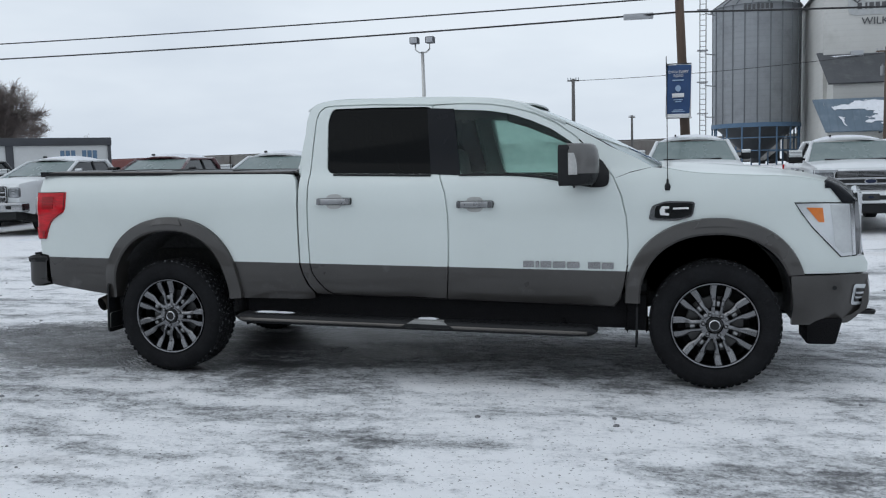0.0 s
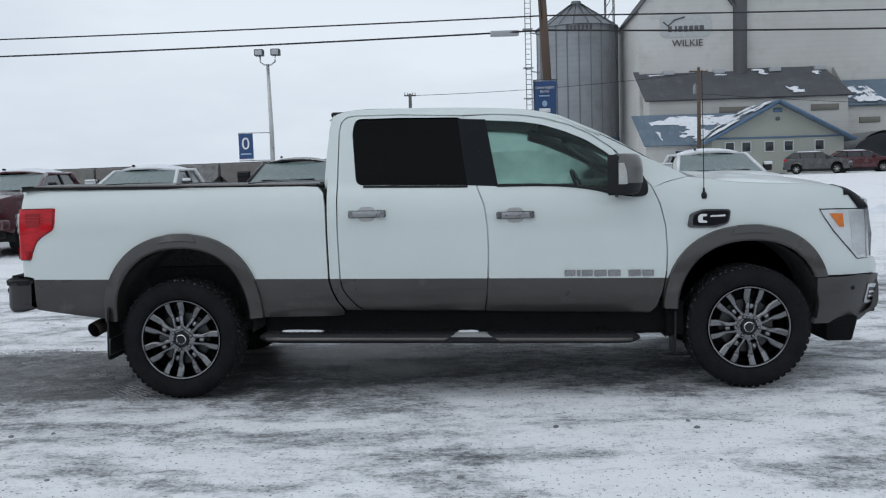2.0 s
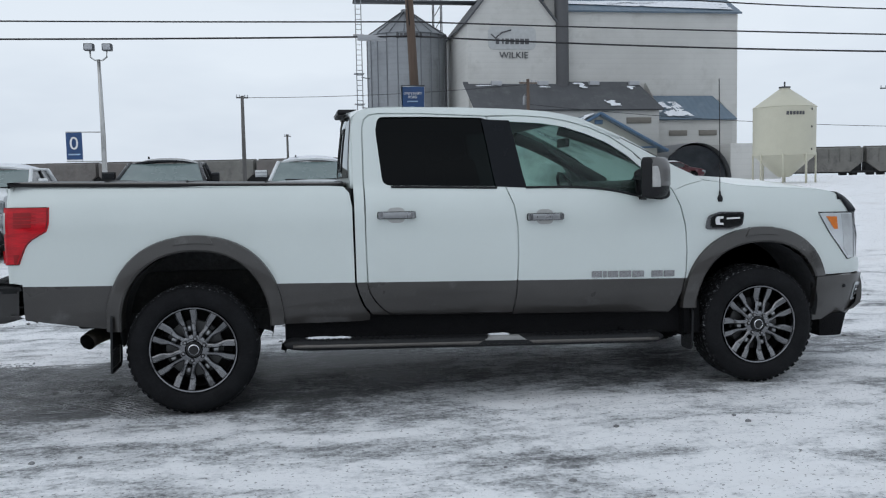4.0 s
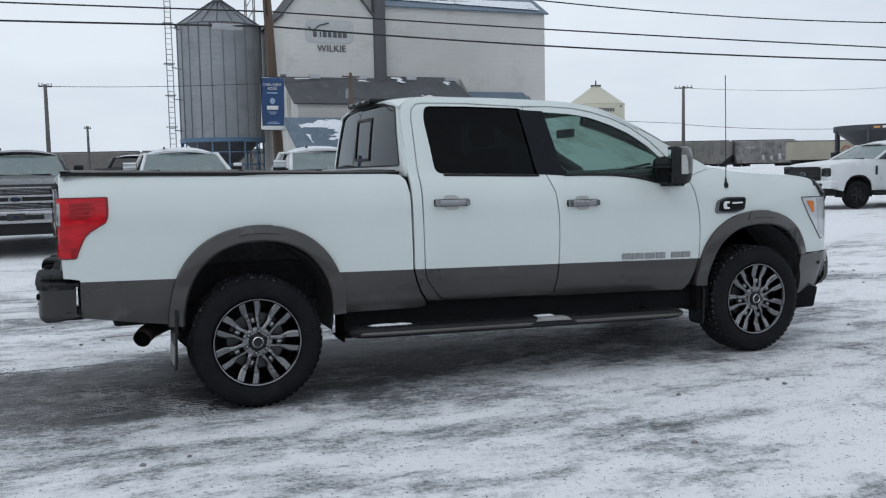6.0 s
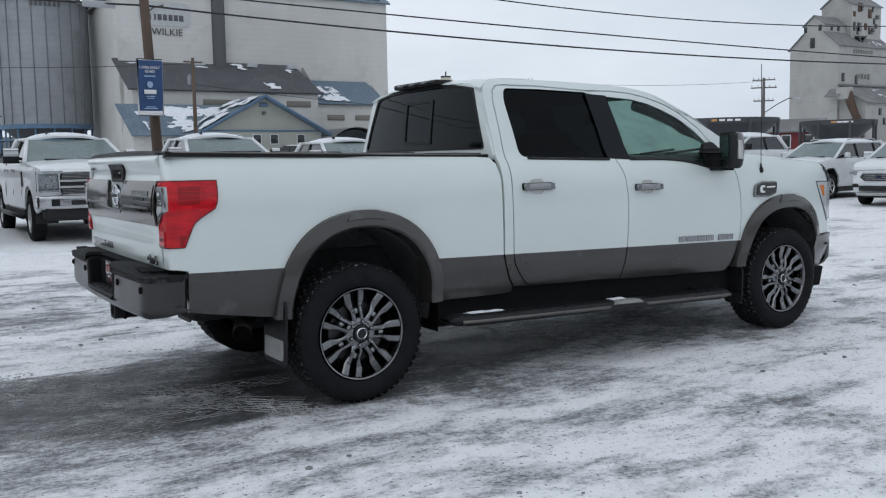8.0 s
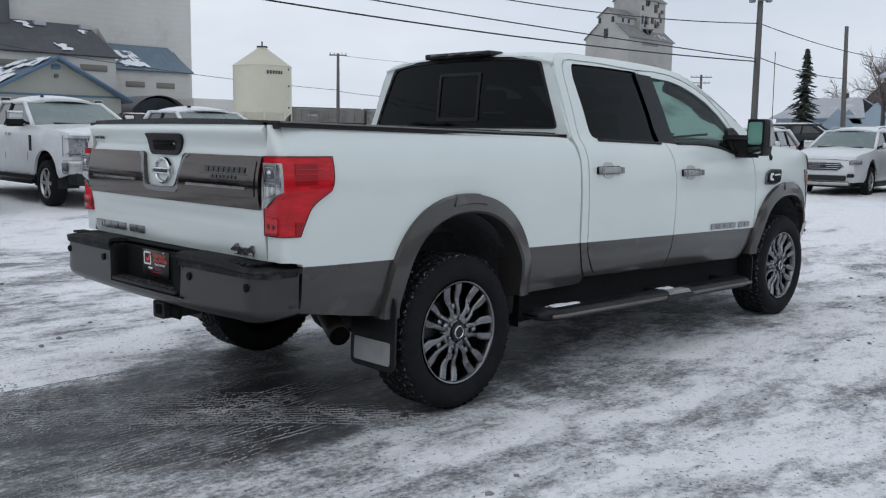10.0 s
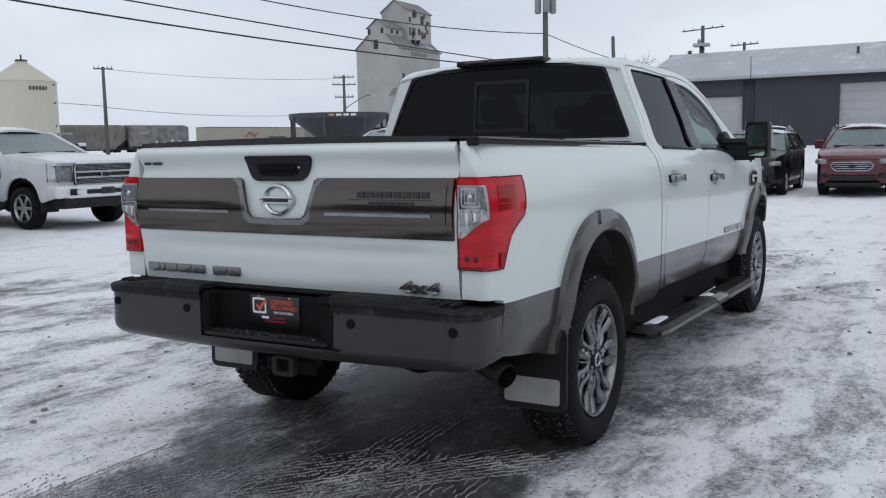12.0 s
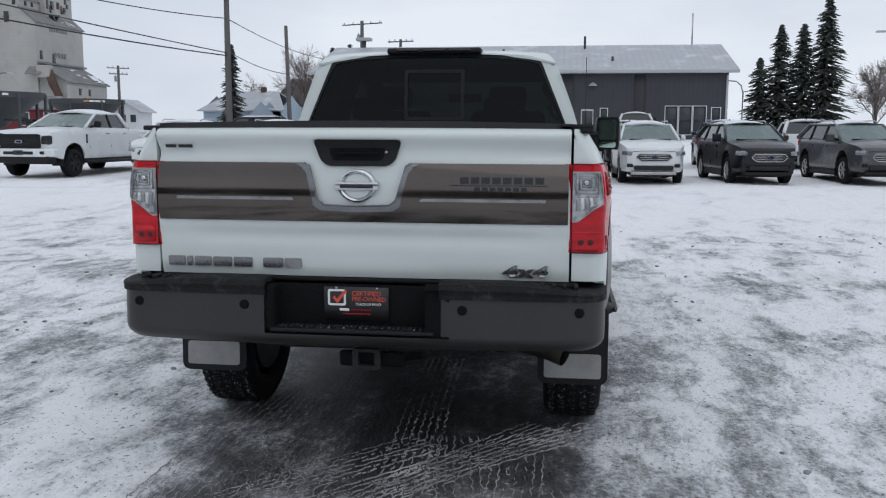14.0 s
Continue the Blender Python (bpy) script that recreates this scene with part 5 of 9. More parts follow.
for s in (-1, 1):
    part("shock_absorber", tube([(-2.05, s * 0.5, 0.35), (-2.15, s * 0.5, 0.75)], 0.035, 8), UNDER, truck)

# cabin
part("dashboard", rbox(0.98, 1.50, -0.80, 0.80, 1.10, 1.43, 0.07, 3), SEAT, truck)
wheel_at = Matrix.Translation((0.98, 0.38, 1.33)) @ Matrix.Rotation(radians(-25), 4, "Y")
sw = part("steering_wheel", lathe([(0.19, -0.014), (0.204, 0.0), (0.19, 0.014), (0.176, 0.0), (0.19, -0.014)], 28, "X", None, wheel_at), SEAT, truck)
part("steering_hub", rbox(-0.03, 0.03, -0.17, 0.17, -0.04, 0.05, 0.02, 2, None, wheel_at), SEAT, sw)
for y in (-0.40, 0.40):
    st = part("front_seat", rbox(0.05, 0.58, y - 0.27, y + 0.27, 0.92, 1.06, 0.06, 3), SEAT, truck)
    part("seat_back", rbox(-0.08, 0.08, y - 0.26, y + 0.26, 0, 0.62, 0.06, 3, None, Matrix.Translation((0.05, 0, 1.0)) @ Matrix.Rotation(radians(-14), 4, "Y")), SEAT, st)
    part("headrest", rbox(-0.05, 0.06, y - 0.13, y + 0.13, 0.64, 0.80, 0.05, 3, None, Matrix.Translation((0.05, 0, 1.0)) @ Matrix.Rotation(radians(-14), 4, "Y")), SEAT, st)
bn = part("rear_bench", rbox(-0.72, -0.22, -0.72, 0.72, 0.92, 1.06, 0.06, 3), SEAT, truck)
part("bench_back", rbox(-0.82, -0.68, -0.72, 0.72, 1.0, 1.52, 0.05, 3), SEAT, bn)
for y in (-0.42, 0.42):
    part("headrest", rbox(-0.80, -0.70, y - 0.13, y + 0.13, 1.54, 1.68, 0.04, 3), SEAT, bn)
part("console", rbox(0.1, 1.1, -0.12, 0.12, 0.7, 1.08, 0.05, 3), SEAT, truck)
part("rear_view_mirror", rbox(0.80, 0.83, -0.13, 0.13, 1.70, 1.77, 0.02, 2), BLACK, truck)
for s in (-1, 1):
    part("grab_handle", tube([(0.90, s * 0.70, 1.70), (0.95, s * 0.67, 1.665), (1.05, s * 0.69, 1.60), (1.12, s * 0.74, 1.565)], 0.013, 6), TRIMGREY, truck)
    part("pillar_lining", tube([(0.58, s * 0.66, 1.81), (0.72, s * 0.69, 1.765), (0.90, s * 0.74, 1.69), (1.15, s * 0.80, 1.57), (1.44, s * 0.84, 1.42)], 0.05, 8), SEAT, truck)
    part("door_lining", rbox(-0.78, 1.30, s * 0.86, s * 0.90, 0.62, 1.39, 0.02), SEAT, truck)


# wheels: tyre, tread, rim with seven split spokes, nuts
def tyre_mesh():
    prof = [(0.272, 0.10), (0.283, 0.122), (0.30, 0.134), (0.335, 0.140), (0.367, 0.136), (0.392, 0.122), (0.405, 0.10), (0.409, 0.05), (0.409, 0.0)]
    prof = prof + [(r, -h) for r, h in prof[-2::-1]]
    return lathe(prof, 72, "Y")


def tread_mesh():
    bm = bmesh.new()
    n = 54
    for i in range(n):
        for row, (h, w) in enumerate(((-0.098, 0.034), (-0.05, 0.036), (0.0, 0.04), (0.05, 0.036), (0.098, 0.034))):
            a = 2 * math.pi * (i + 0.5 * (row % 2)) / n
            m = Matrix.Rotation(-a, 4, "Y") @ Matrix.Translation((0.408, h, 0)) @ Matrix.Rotation(radians(18 * (1 if row in (0, 1) else -1)), 4, "X")
            own = [bm.verts.new(m @ Vector(p)) for p in ((-0.004, -w / 2, -0.016), (-0.004, w / 2, -0.016), (-0.004, w / 2, 0.016), (-0.004, -w / 2, 0.016), (0.0025, -w / 2 + 0.002, -0.0150), (0.0025, w / 2 - 0.002, -0.0150), (0.0025, w / 2 - 0.002, 0.0150), (0.0025, -w / 2 + 0.002, 0.0150))]
            for q in ((4, 5, 6, 7), (0, 1, 5, 4), (1, 2, 6, 5), (2, 3, 7, 6), (3, 0, 4, 7)):
                bm.faces.new([own[k] for k in q])
    for i in range(n):
        for s in (-1, 1):
            a = 2 * math.pi * (i + 0.25) / n
            m = Matrix.Rotation(-a, 4, "Y") @ Matrix.Translation((0.384, s * 0.129, 0))
            own = [bm.verts.new(m @ Vector(p)) for p in ((0.016, -s * 0.020, -0.013), (0.016, -s * 0.020, 0.013), (0.002, -s * 0.0065, -0.012), (0.002, -s * 0.0065, 0.012), (0.010, -s * 0.0115, -0.013), (0.010, -s * 0.0115, 0.013))]
            for q in ((0, 1, 5, 4), (4, 5, 3, 2), (0, 4, 2), (1, 3, 5)):
                bm.faces.new([own[k] for k in q])
    bmesh.ops.recalc_face_normals(bm, faces=bm.faces[:])
    return bm


def rim_mesh():
    """The bright face: outer ring, hub and seven forked spokes with a slot in each; it faces -y."""
    bm = lathe([(0.252, -0.02), (0.257, -0.108), (0.264, -0.121), (0.272, -0.124), (0.277, -0.118), (0.279, -0.098)], 84, "Y")
    lathe([(0.0, -0.096), (0.050, -0.098), (0.056, -0.106), (0.086, -0.106), (0.096, -0.098), (0.106, -0.05)], 56, "Y", bm)
    rows = [(0.060, 0.0020, 0.0300, -0.103), (0.082, 0.0060, 0.0385, -0.108), (0.104, 0.0100, 0.0405, -0.113), (0.128, 0.0115, 0.0405, -0.113), (0.150, 0.0125, 0.0430, -0.107), (0.170, 0.0140, 0.0500, -0.102), (0.188, 0.0160, 0.0590, -0.102), (0.206, 0.0180, 0.0655, -0.107), (0.232, 0.0200, 0.0690, -0.113), (0.259, 0.0210, 0.0710, -0.119)]
    for i in range(7):
        for s in (-1, 1):
            own = bmesh.new()
            ring = []
            for r, a, b, y in rows:
                sect = ((a, y + 0.050), (a, y + 0.016), (a + 0.0045, y + 0.004), (a + 0.008, y), (b - 0.011, y + 0.002), (b - 0.003, y + 0.009), (b, y + 0.020), (b, y + 0.055))
                ring.append([own.verts.new((math.sqrt(max(0.0, r * r - c * c)), yy, s * c)) for c, yy in sect])
            for p, q in zip(ring, ring[1:]):
                for k in range(7):
                    own.faces.new((p[k], p[k + 1], q[k + 1], q[k]))
            own.transform(Matrix.Rotation(2 * math.pi * i / 7, 4, "Y"))
            bmesh.ops.recalc_face_normals(own, faces=own.faces[:])
            for e in own.edges:
                if len(e.link_faces) == 2 and e.calc_face_angle(0) > 0.42:
                    e.smooth = False
            merge(bm, own)
    return bm


def hero_wheel(x, y, flip, turn):
    w = new("wheel")
    w.parent = truck
    w.matrix_basis = Matrix.Translation((x, y, 0.413)) @ Matrix.Rotation(math.pi if flip else 0, 4, "Z") @ Matrix.Rotation(turn, 4, "Y")
    for nm, mesh_, mat, lab in WHEELPARTS:
        share(nm, mesh_, w, None, lab)
    for i in range(7):
        share("slot_insert", INSERT, w, Matrix.Rotation(2 * math.pi * i / 7, 4, "Y"))
    for i in range(6):
        a = 2 * math.pi * (i + 0.25) / 6
        share("lug_recess", RECESS, w, Matrix.Translation((0.070 * math.cos(a), 0, 0.070 * math.sin(a))))
        share("lug_nut", NUT, w, Matrix.Translation((0.070 * math.cos(a), 0, 0.070 * math.sin(a))))
    return w


def as_mesh(name, bm, mat):
    me = bpy.data.meshes.new(name)
    bm.to_mesh(me)
    bm.free()
    me.materials.append(mat)
    for f in me.polygons:
        f.use_smooth = True
    return me


OLDSTEEL = surf("worn_brake_steel", (0.10, 0.10, 0.10), 0.45, 0.8, 0.2, 6, 60)
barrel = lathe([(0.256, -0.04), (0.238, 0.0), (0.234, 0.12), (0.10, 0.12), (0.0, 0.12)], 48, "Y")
brake = lathe([(0.05, -0.038), (0.178, -0.038), (0.180, -0.034), (0.180, -0.012), (0.05, -0.012)], 40, "Y")
NUT = as_mesh("lug_nut", disc(0.0105, -0.119, -0.09, 8), RIM)
INSERT = as_mesh("slot_insert", rbox(0.122, 0.152, -0.098, -0.06, -0.0105, 0.0105, 0.003, 1), DULLSTEEL)
# solid dark discs drawn in place of the shaded hollows round the nuts
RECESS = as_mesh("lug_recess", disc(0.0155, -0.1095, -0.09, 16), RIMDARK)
cap = disc(0.048, -0.118, -0.09, 28)
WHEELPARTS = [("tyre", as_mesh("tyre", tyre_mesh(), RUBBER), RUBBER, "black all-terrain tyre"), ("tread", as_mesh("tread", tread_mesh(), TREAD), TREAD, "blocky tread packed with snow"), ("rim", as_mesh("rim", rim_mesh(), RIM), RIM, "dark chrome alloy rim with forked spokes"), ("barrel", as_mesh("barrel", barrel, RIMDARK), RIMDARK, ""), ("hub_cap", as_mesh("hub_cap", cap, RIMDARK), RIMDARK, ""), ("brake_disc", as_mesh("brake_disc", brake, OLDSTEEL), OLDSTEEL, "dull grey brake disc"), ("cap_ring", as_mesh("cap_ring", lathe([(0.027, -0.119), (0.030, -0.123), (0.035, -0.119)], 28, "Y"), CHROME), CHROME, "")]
for x, turn in ((-1.9255, 0.95), (1.9255, 0.385)):
    for s in (-1, 1):
        hero_wheel(x, s * 0.862, s > 0, turn if s < 0 else 0.5 - turn)

# ---- ground ----
def ground_material():
    m, nt, p = blank("packed_snow_and_ice")
    L = nt.links
    co = nt.nodes.new("ShaderNodeTexCoord")

    def mapped(scale, loc=(0, 0, 0), turn=0.0):
        q = nt.nodes.new("ShaderNodeMapping")
        q.inputs["Scale"].default_value, q.inputs["Location"].default_value, q.inputs["Rotation"].default_value = scale, loc, (0, 0, turn)
        L.new(co.outputs["Object"], q.inputs["Vector"])
        return q.outputs[0]

    def calc(op, a, b):
        q = nt.nodes.new("ShaderNodeMath")
        q.operation = op
        for k, v in enumerate((a, b)):
            if isinstance(v, (int, float)):
                q.inputs[k].default_value = v
            else:
                L.new(v, q.inputs[k])
        return q.outputs[0]

    def blend(k, a, b):
        q = nt.nodes.new("ShaderNodeMix")
        q.data_type = "RGBA"
        L.new(k, q.inputs["Factor"])
        for s, v in (("A", a), ("B", b)):
            if isinstance(v, tuple):
                q.inputs[s].default_value = (*v, 1)
            else:
                L.new(v, q.inputs[s])
        return q.outputs["Result"]

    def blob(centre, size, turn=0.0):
        """1 in the middle of a dark patch, of wear or of painted shade, 0 outside it."""
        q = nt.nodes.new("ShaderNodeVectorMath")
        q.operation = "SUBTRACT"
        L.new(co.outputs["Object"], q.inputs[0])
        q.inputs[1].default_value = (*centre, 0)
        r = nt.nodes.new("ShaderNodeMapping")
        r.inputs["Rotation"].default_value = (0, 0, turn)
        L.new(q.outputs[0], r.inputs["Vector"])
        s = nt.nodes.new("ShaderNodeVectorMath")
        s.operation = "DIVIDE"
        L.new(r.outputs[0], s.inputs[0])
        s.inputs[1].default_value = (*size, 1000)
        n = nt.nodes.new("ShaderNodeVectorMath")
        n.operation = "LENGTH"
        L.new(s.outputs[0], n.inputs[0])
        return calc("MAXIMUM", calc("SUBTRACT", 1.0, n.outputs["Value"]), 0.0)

    # the snow lies in ragged patches: the ground's own place, pushed about by a slow noise
    drift = nt.nodes.new("ShaderNodeTexNoise")
    drift.inputs["Scale"].default_value, drift.inputs["Detail"].default_value = 0.8, 4.0
    L.new(co.outputs["Object"], drift.inputs["Vector"])
    push = nt.nodes.new("ShaderNodeVectorMath")
    push.operation = "MULTIPLY_ADD"
    L.new(drift.outputs["Color"], push.inputs[0])
    push.inputs[1].default_value = (1.1, 0.55, 0.0)
    L.new(co.outputs["Object"], push.inputs[2])

    def swept(scale, loc=(0, 0, 0), turn=0.0):
        q = nt.nodes.new("ShaderNodeMapping")
        q.inputs["Scale"].default_value, q.inputs["Location"].default_value, q.inputs["Rotation"].default_value = scale, loc, (0, 0, turn)
        L.new(push.outputs[0], q.inputs["Vector"])
        return q.outputs[0]

    big = tex_noise(nt, swept((0.24, 0.42, 1.0), (3, 1, 0), 0.1), 1.0, 3.0, 0.5)
    mid = tex_noise(nt, swept((0.74, 1.6, 1.0), (0, 7, 0), 0.1), 1.0, 7.0, 0.6)
    small = tex_noise(nt, swept((3.1, 4.8, 1.0), (0, 0, 0), 0.12), 1.0, 7.0, 0.68)
    streak = tex_noise(nt, mapped((0.5, 11.0, 1.0), (4, 2, 0), 0.06), 1.0, 4.0, 0.6)
    grain = tex_noise(nt, mapped((34, 40, 1), (2, 9, 0)), 1.0, 4.0, 0.75)
    clot = tex_noise(nt, mapped((9.0, 15, 1), (6, 2, 0), 0.1), 1.0, 5.0, 0.7)
    # the first patch darkens the truck's footprint as painted shade; the rest is wear
    worn_shaded = calc("ADD", calc("MULTIPLY", blob((0.1, 0.12), (4.6, 1.85)), 0.27), calc("MULTIPLY", blob((-2.7, -0.02), (2.9, 1.15), 0.06), 1.05))
    worn_shaded = calc("ADD", worn_shaded, calc("MULTIPLY", blob((9.0, 5.0), (15, 4.0), 0.1), 0.12))
    worn_shaded = calc("ADD", worn_shaded, calc("MULTIPLY", blob((-8.5, 4.5), (9.0, 5.0), 0.3), 0.12))
    worn_shaded = calc("MINIMUM", worn_shaded, 0.46)
    far = nt.nodes.new("ShaderNodeVectorMath")
    far.operation = "LENGTH"
    L.new(co.outputs["Object"], far.inputs[0])
    faraway = nt.nodes.new("ShaderNodeMapRange")
    for i, v in ((1, 4.0), (2, 13.0), (3, 0.0), (4, 0.27)):
        faraway.inputs[i].default_value = v
    L.new(far.outputs["Value"], faraway.inputs[0])

    def off(n, k):
        return calc("MULTIPLY", calc("SUBTRACT", n, 0.5), k)

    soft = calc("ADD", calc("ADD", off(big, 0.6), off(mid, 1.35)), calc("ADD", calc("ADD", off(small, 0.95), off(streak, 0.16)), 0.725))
    soft = calc("ADD", calc("SUBTRACT", soft, worn_shaded), faraway.outputs[0])
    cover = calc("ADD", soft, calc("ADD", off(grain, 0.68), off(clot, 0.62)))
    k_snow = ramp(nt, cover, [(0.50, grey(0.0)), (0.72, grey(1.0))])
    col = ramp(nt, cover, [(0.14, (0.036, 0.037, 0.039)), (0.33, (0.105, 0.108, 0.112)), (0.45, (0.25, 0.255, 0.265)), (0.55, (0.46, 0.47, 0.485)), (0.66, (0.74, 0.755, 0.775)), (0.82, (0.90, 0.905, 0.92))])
    tan = ramp(nt, tex_noise(nt, swept((0.5, 0.8, 1), (11, 4, 0)), 1.0, 6.0, 0.65), [(0.56, grey(0.0)), (0.74, grey(0.26))])
    col = blend(tan, col, (0.36, 0.31, 0.265))
    speck = ramp(nt, tex_noise(nt, mapped((1, 1, 1), (5, 5, 0)), 40.0, 3.0), [(0.63, grey(0.0)), (0.67, grey(0.75))])
    col = blend(speck, col, (0.07, 0.07, 0.072))
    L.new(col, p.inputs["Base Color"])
    L.new(ramp(nt, soft, [(0.30, grey(0.42)), (0.62, grey(0.85))]), p.inputs["Roughness"])
    p.inputs["Specular IOR Level"].default_value = 0.35
    rel = calc("ADD", calc("MULTIPLY", k_snow, 0.35), calc("ADD", calc("MULTIPLY", clot, 0.5), calc("MULTIPLY", grain, 0.5)))
    b = nt.nodes.new("ShaderNodeBump")
    b.inputs["Strength"].default_value, b.inputs["Distance"].default_value = 0.7, 0.035
    L.new(rel, b.inputs["Height"])
    L.new(b.outputs[0], p.inputs["Normal"])
    return m


GROUND = ground_material()
gm = bmesh.new()
radii = [0.0] + [0.5 * k for k in range(1, 40)] + [20 + 2 * k for k in range(0, 40)] + [102, 115, 130, 150, 180, 230, 300, 420, 600, 900, 1400, 2200, 3200, 4000]
rows = []
for r in radii:
    if r == 0:
        rows.append([gm.verts.new((0, 0, 0))])
        continue
    row = []
    for k in range(120):
        a = 2 * math.pi * k / 120
        x, y = r * math.cos(a), r * math.sin(a)
        z = ground_z(x, y)
        if r < 60:
            z += 0.012 * noise.noise((x * 0.9, y * 1.6, 0)) + (0.05 * noise.noise((x * 0.25, y * 0.25, 4)) if r > 14 else 0)
            if r < 5.5:
                z = min(z, 0.004)
        row.append(gm.verts.new((x, y, z)))
    rows.append(row)
for k in range(120):
    gm.faces.new((rows[0][0], rows[1][k], rows[1][(k + 1) % 120]))
for p_, q_ in zip(rows[1:], rows[2:]):
    for k in range(120):
        gm.faces.new((p_[k], q_[k], q_[(k + 1) % 120], p_[(k + 1) % 120]))
tagged(part("ground", gm, GROUND), "icy asphalt lot with packed snow, dark patches of wear and shade coloured in under the truck", "ground", kind="structure")

# tread prints pressed into the ice, fanning out behind the truck
PRINT = surf("tyre_print_snow", (0.50, 0.505, 0.515), 0.85, 0.0, 0.45, 4, 40, 0.03, second=(0.26, 0.263, 0.27), amount=0.56)
rnd = random.Random(11)
TRACKS = (
    (-1.7, 0.76, -0.05, 0.03, 3.6, 0.20), (-1.9, 0.55, 0.04, -0.04, 3.2, 0.34), (-2.15, -1.00, -0.84, 0.10, 2.4, 0.12), (-2.2, -0.75, -0.62, 0.06, 2.8, 0.22),
    (-0.9, -0.06, 0.03, 0.02, 3.4, 0.30), (-1.2, 0.30, 0.05, -0.03, 3.6, 0.32), (-1.6, 0.95, -0.42, 0.05, 2.6, 0.30), (-1.9, 1.15, -0.58, 0.08, 2.4, 0.36),
    (-2.4, -0.30, 0.10, 0.06, 2.4, 0.24), (-2.6, -0.62, 0.02, -0.08, 2.6, 0.30), (-2.5, -0.20, -0.72, 0.04, 2.2, 0.34), (-2.7, 0.55, 0.42, 0.02, 2.0, 0.38),
    (-3.0, -0.85, 0.16, 0.02, 2.6, 0.36), (-3.2, 0.35, -0.34, 0.05, 2.4, 0.36), (-3.4, 1.0, 0.20, -0.06, 2.2, 0.42), (-2.9, -1.25, 0.05, 0.10, 2.6, 0.48),
)
ridge_at, ridge_faces = [], []
for x0, y0, ang, bend, length, thin in TRACKS:
    x, y, a = x0, y0, math.pi + ang
    step_ = 0.021
    for k in range(int(length / step_)):
        x, y, a = x + step_ * math.cos(a), y + step_ * math.sin(a), a + bend * step_
        fade = 0.8 * max(0.0, k * step_ / length - 0.75) * 2
        for row in range(7):
            wear = thin - 0.16 + 0.75 * noise.noise((x * 1.3 + row * 3.1, y * 1.3, 2 + x0 + ang)) + fade
            away = ((x + 2.7) / 3.0) ** 2 + ((y - 0.1) / 1.35) ** 2
            if rnd.random() < wear + max(0.0, away - 0.42) * 1.9:
                continue
            zig = 0.004 * math.sin(1.3 * k + 2.1 * row)
            o = (row - 3) / 6 * 0.225 + zig + 0.003 * rnd.uniform(-1, 1)
            lean = 0.25 * math.cos(1.3 * k + 2.1 * row) + rnd.uniform(-0.1, 0.1)
            if rnd.random() < 0.10:
                lean += 1.2
            c, q = math.cos(a + lean), math.sin(a + lean)
            px, py = x - o * math.sin(a), y + o * math.cos(a)
            l_, w_, h = rnd.uniform(0.010, 0.017), rnd.uniform(0.0014, 0.0028), rnd.uniform(0.0015, 0.0035)
            n = len(ridge_at)
            for g, z in ((1.0, -0.012), (0.55, h)):
                ridge_at += [(px + g * (c * i * l_ - q * j * w_), py + g * (q * i * l_ + c * j * w_), z) for i, j in ((-1, -1), (1, -1), (1, 1), (-1, 1))]
            ridge_faces.append((n + 4, n + 5, n + 6, n + 7))
            ridge_faces += [(n + i, n + (i + 1) % 4, n + 4 + (i + 1) % 4, n + 4 + i) for i in range(4)]
ridge_mesh = bpy.data.meshes.new("tread_prints")
ridge_mesh.from_pydata(ridge_at, [], ridge_faces)
prints = bmesh.new()
prints.from_mesh(ridge_mesh)
bpy.data.meshes.remove(ridge_mesh)
tagged(part("tread_prints", prints, PRINT, None, "", False), "ribbed tyre tread prints pressed in icy snow", "tyre prints", kind="stuff")

# low ridges and clods of ploughed snow in front of the parked rows
banks = bmesh.new()
for x0, y0, x1, y1, wide, high in ((-16, 10.0, 9, 10.2, 0.8, 0.10), (14.8, -10, 14.6, 4.2, 0.9, 0.09), (13.0, 16, 14.5, 5.5, 0.7, 0.08), (-18, 16.5, -5, 19.5, 1.2, 0.3), (3.2, 19, 14, 19.4, 1.6, 0.35)):
    n = int(math.hypot(x1 - x0, y1 - y0) * 6)
    nx, ny = -(y1 - y0) * 6 / n, (x1 - x0) * 6 / n
    def ridge(u, v):
        x, y = x0 + (x1 - x0) * u + nx * wide * (v - 0.5), y0 + (y1 - y0) * u + ny * wide * (v - 0.5)
        h = high * math.sin(math.pi * v) * max(0.0, 0.55 + 0.9 * noise.noise((x * 0.8, y * 0.8, 1)) + 0.5 * noise.noise((x * 4, y * 4, 3)))
        return (x, y, ground_z(x, y) - 0.05 + h)
    grid(ridge, n, 8, bm=banks)
tagged(part("snow_banks", banks, SNOW, recalc=True), "low lumpy ridges of ploughed white snow", "snow", kind="stuff")

clods = bmesh.new()
rnd = random.Random(3)
for k in range(420):
    x, y = rnd.uniform(-9, 7), rnd.uniform(-7.2, 5)
    if math.hypot((x) / 3.4, y / 1.5) < 1 or (abs(x + 3) < 1 and abs(y) < 1):
        continue
    s = rnd.uniform(0.005, 0.022)
    own = bmesh.new()
    bmesh.ops.create_icosphere(own, subdivisions=1, radius=s)
    for v in own.verts:
        v.co = (v.co.x * rnd.uniform(0.7, 1.4) + x, v.co.y * rnd.uniform(0.7, 1.4) + y, v.co.z * 0.6 + 0.004 + ground_z(x, y))
    merge(clods, own)
tagged(part("ice_clods", clods, [surf("dirty_ice", (0.24, 0.24, 0.245), 0.6, 0, 0.3, 5, 40, 0.03)], None, "", False), "small dirty crumbs of ice and grit", "ice", kind="stuff")


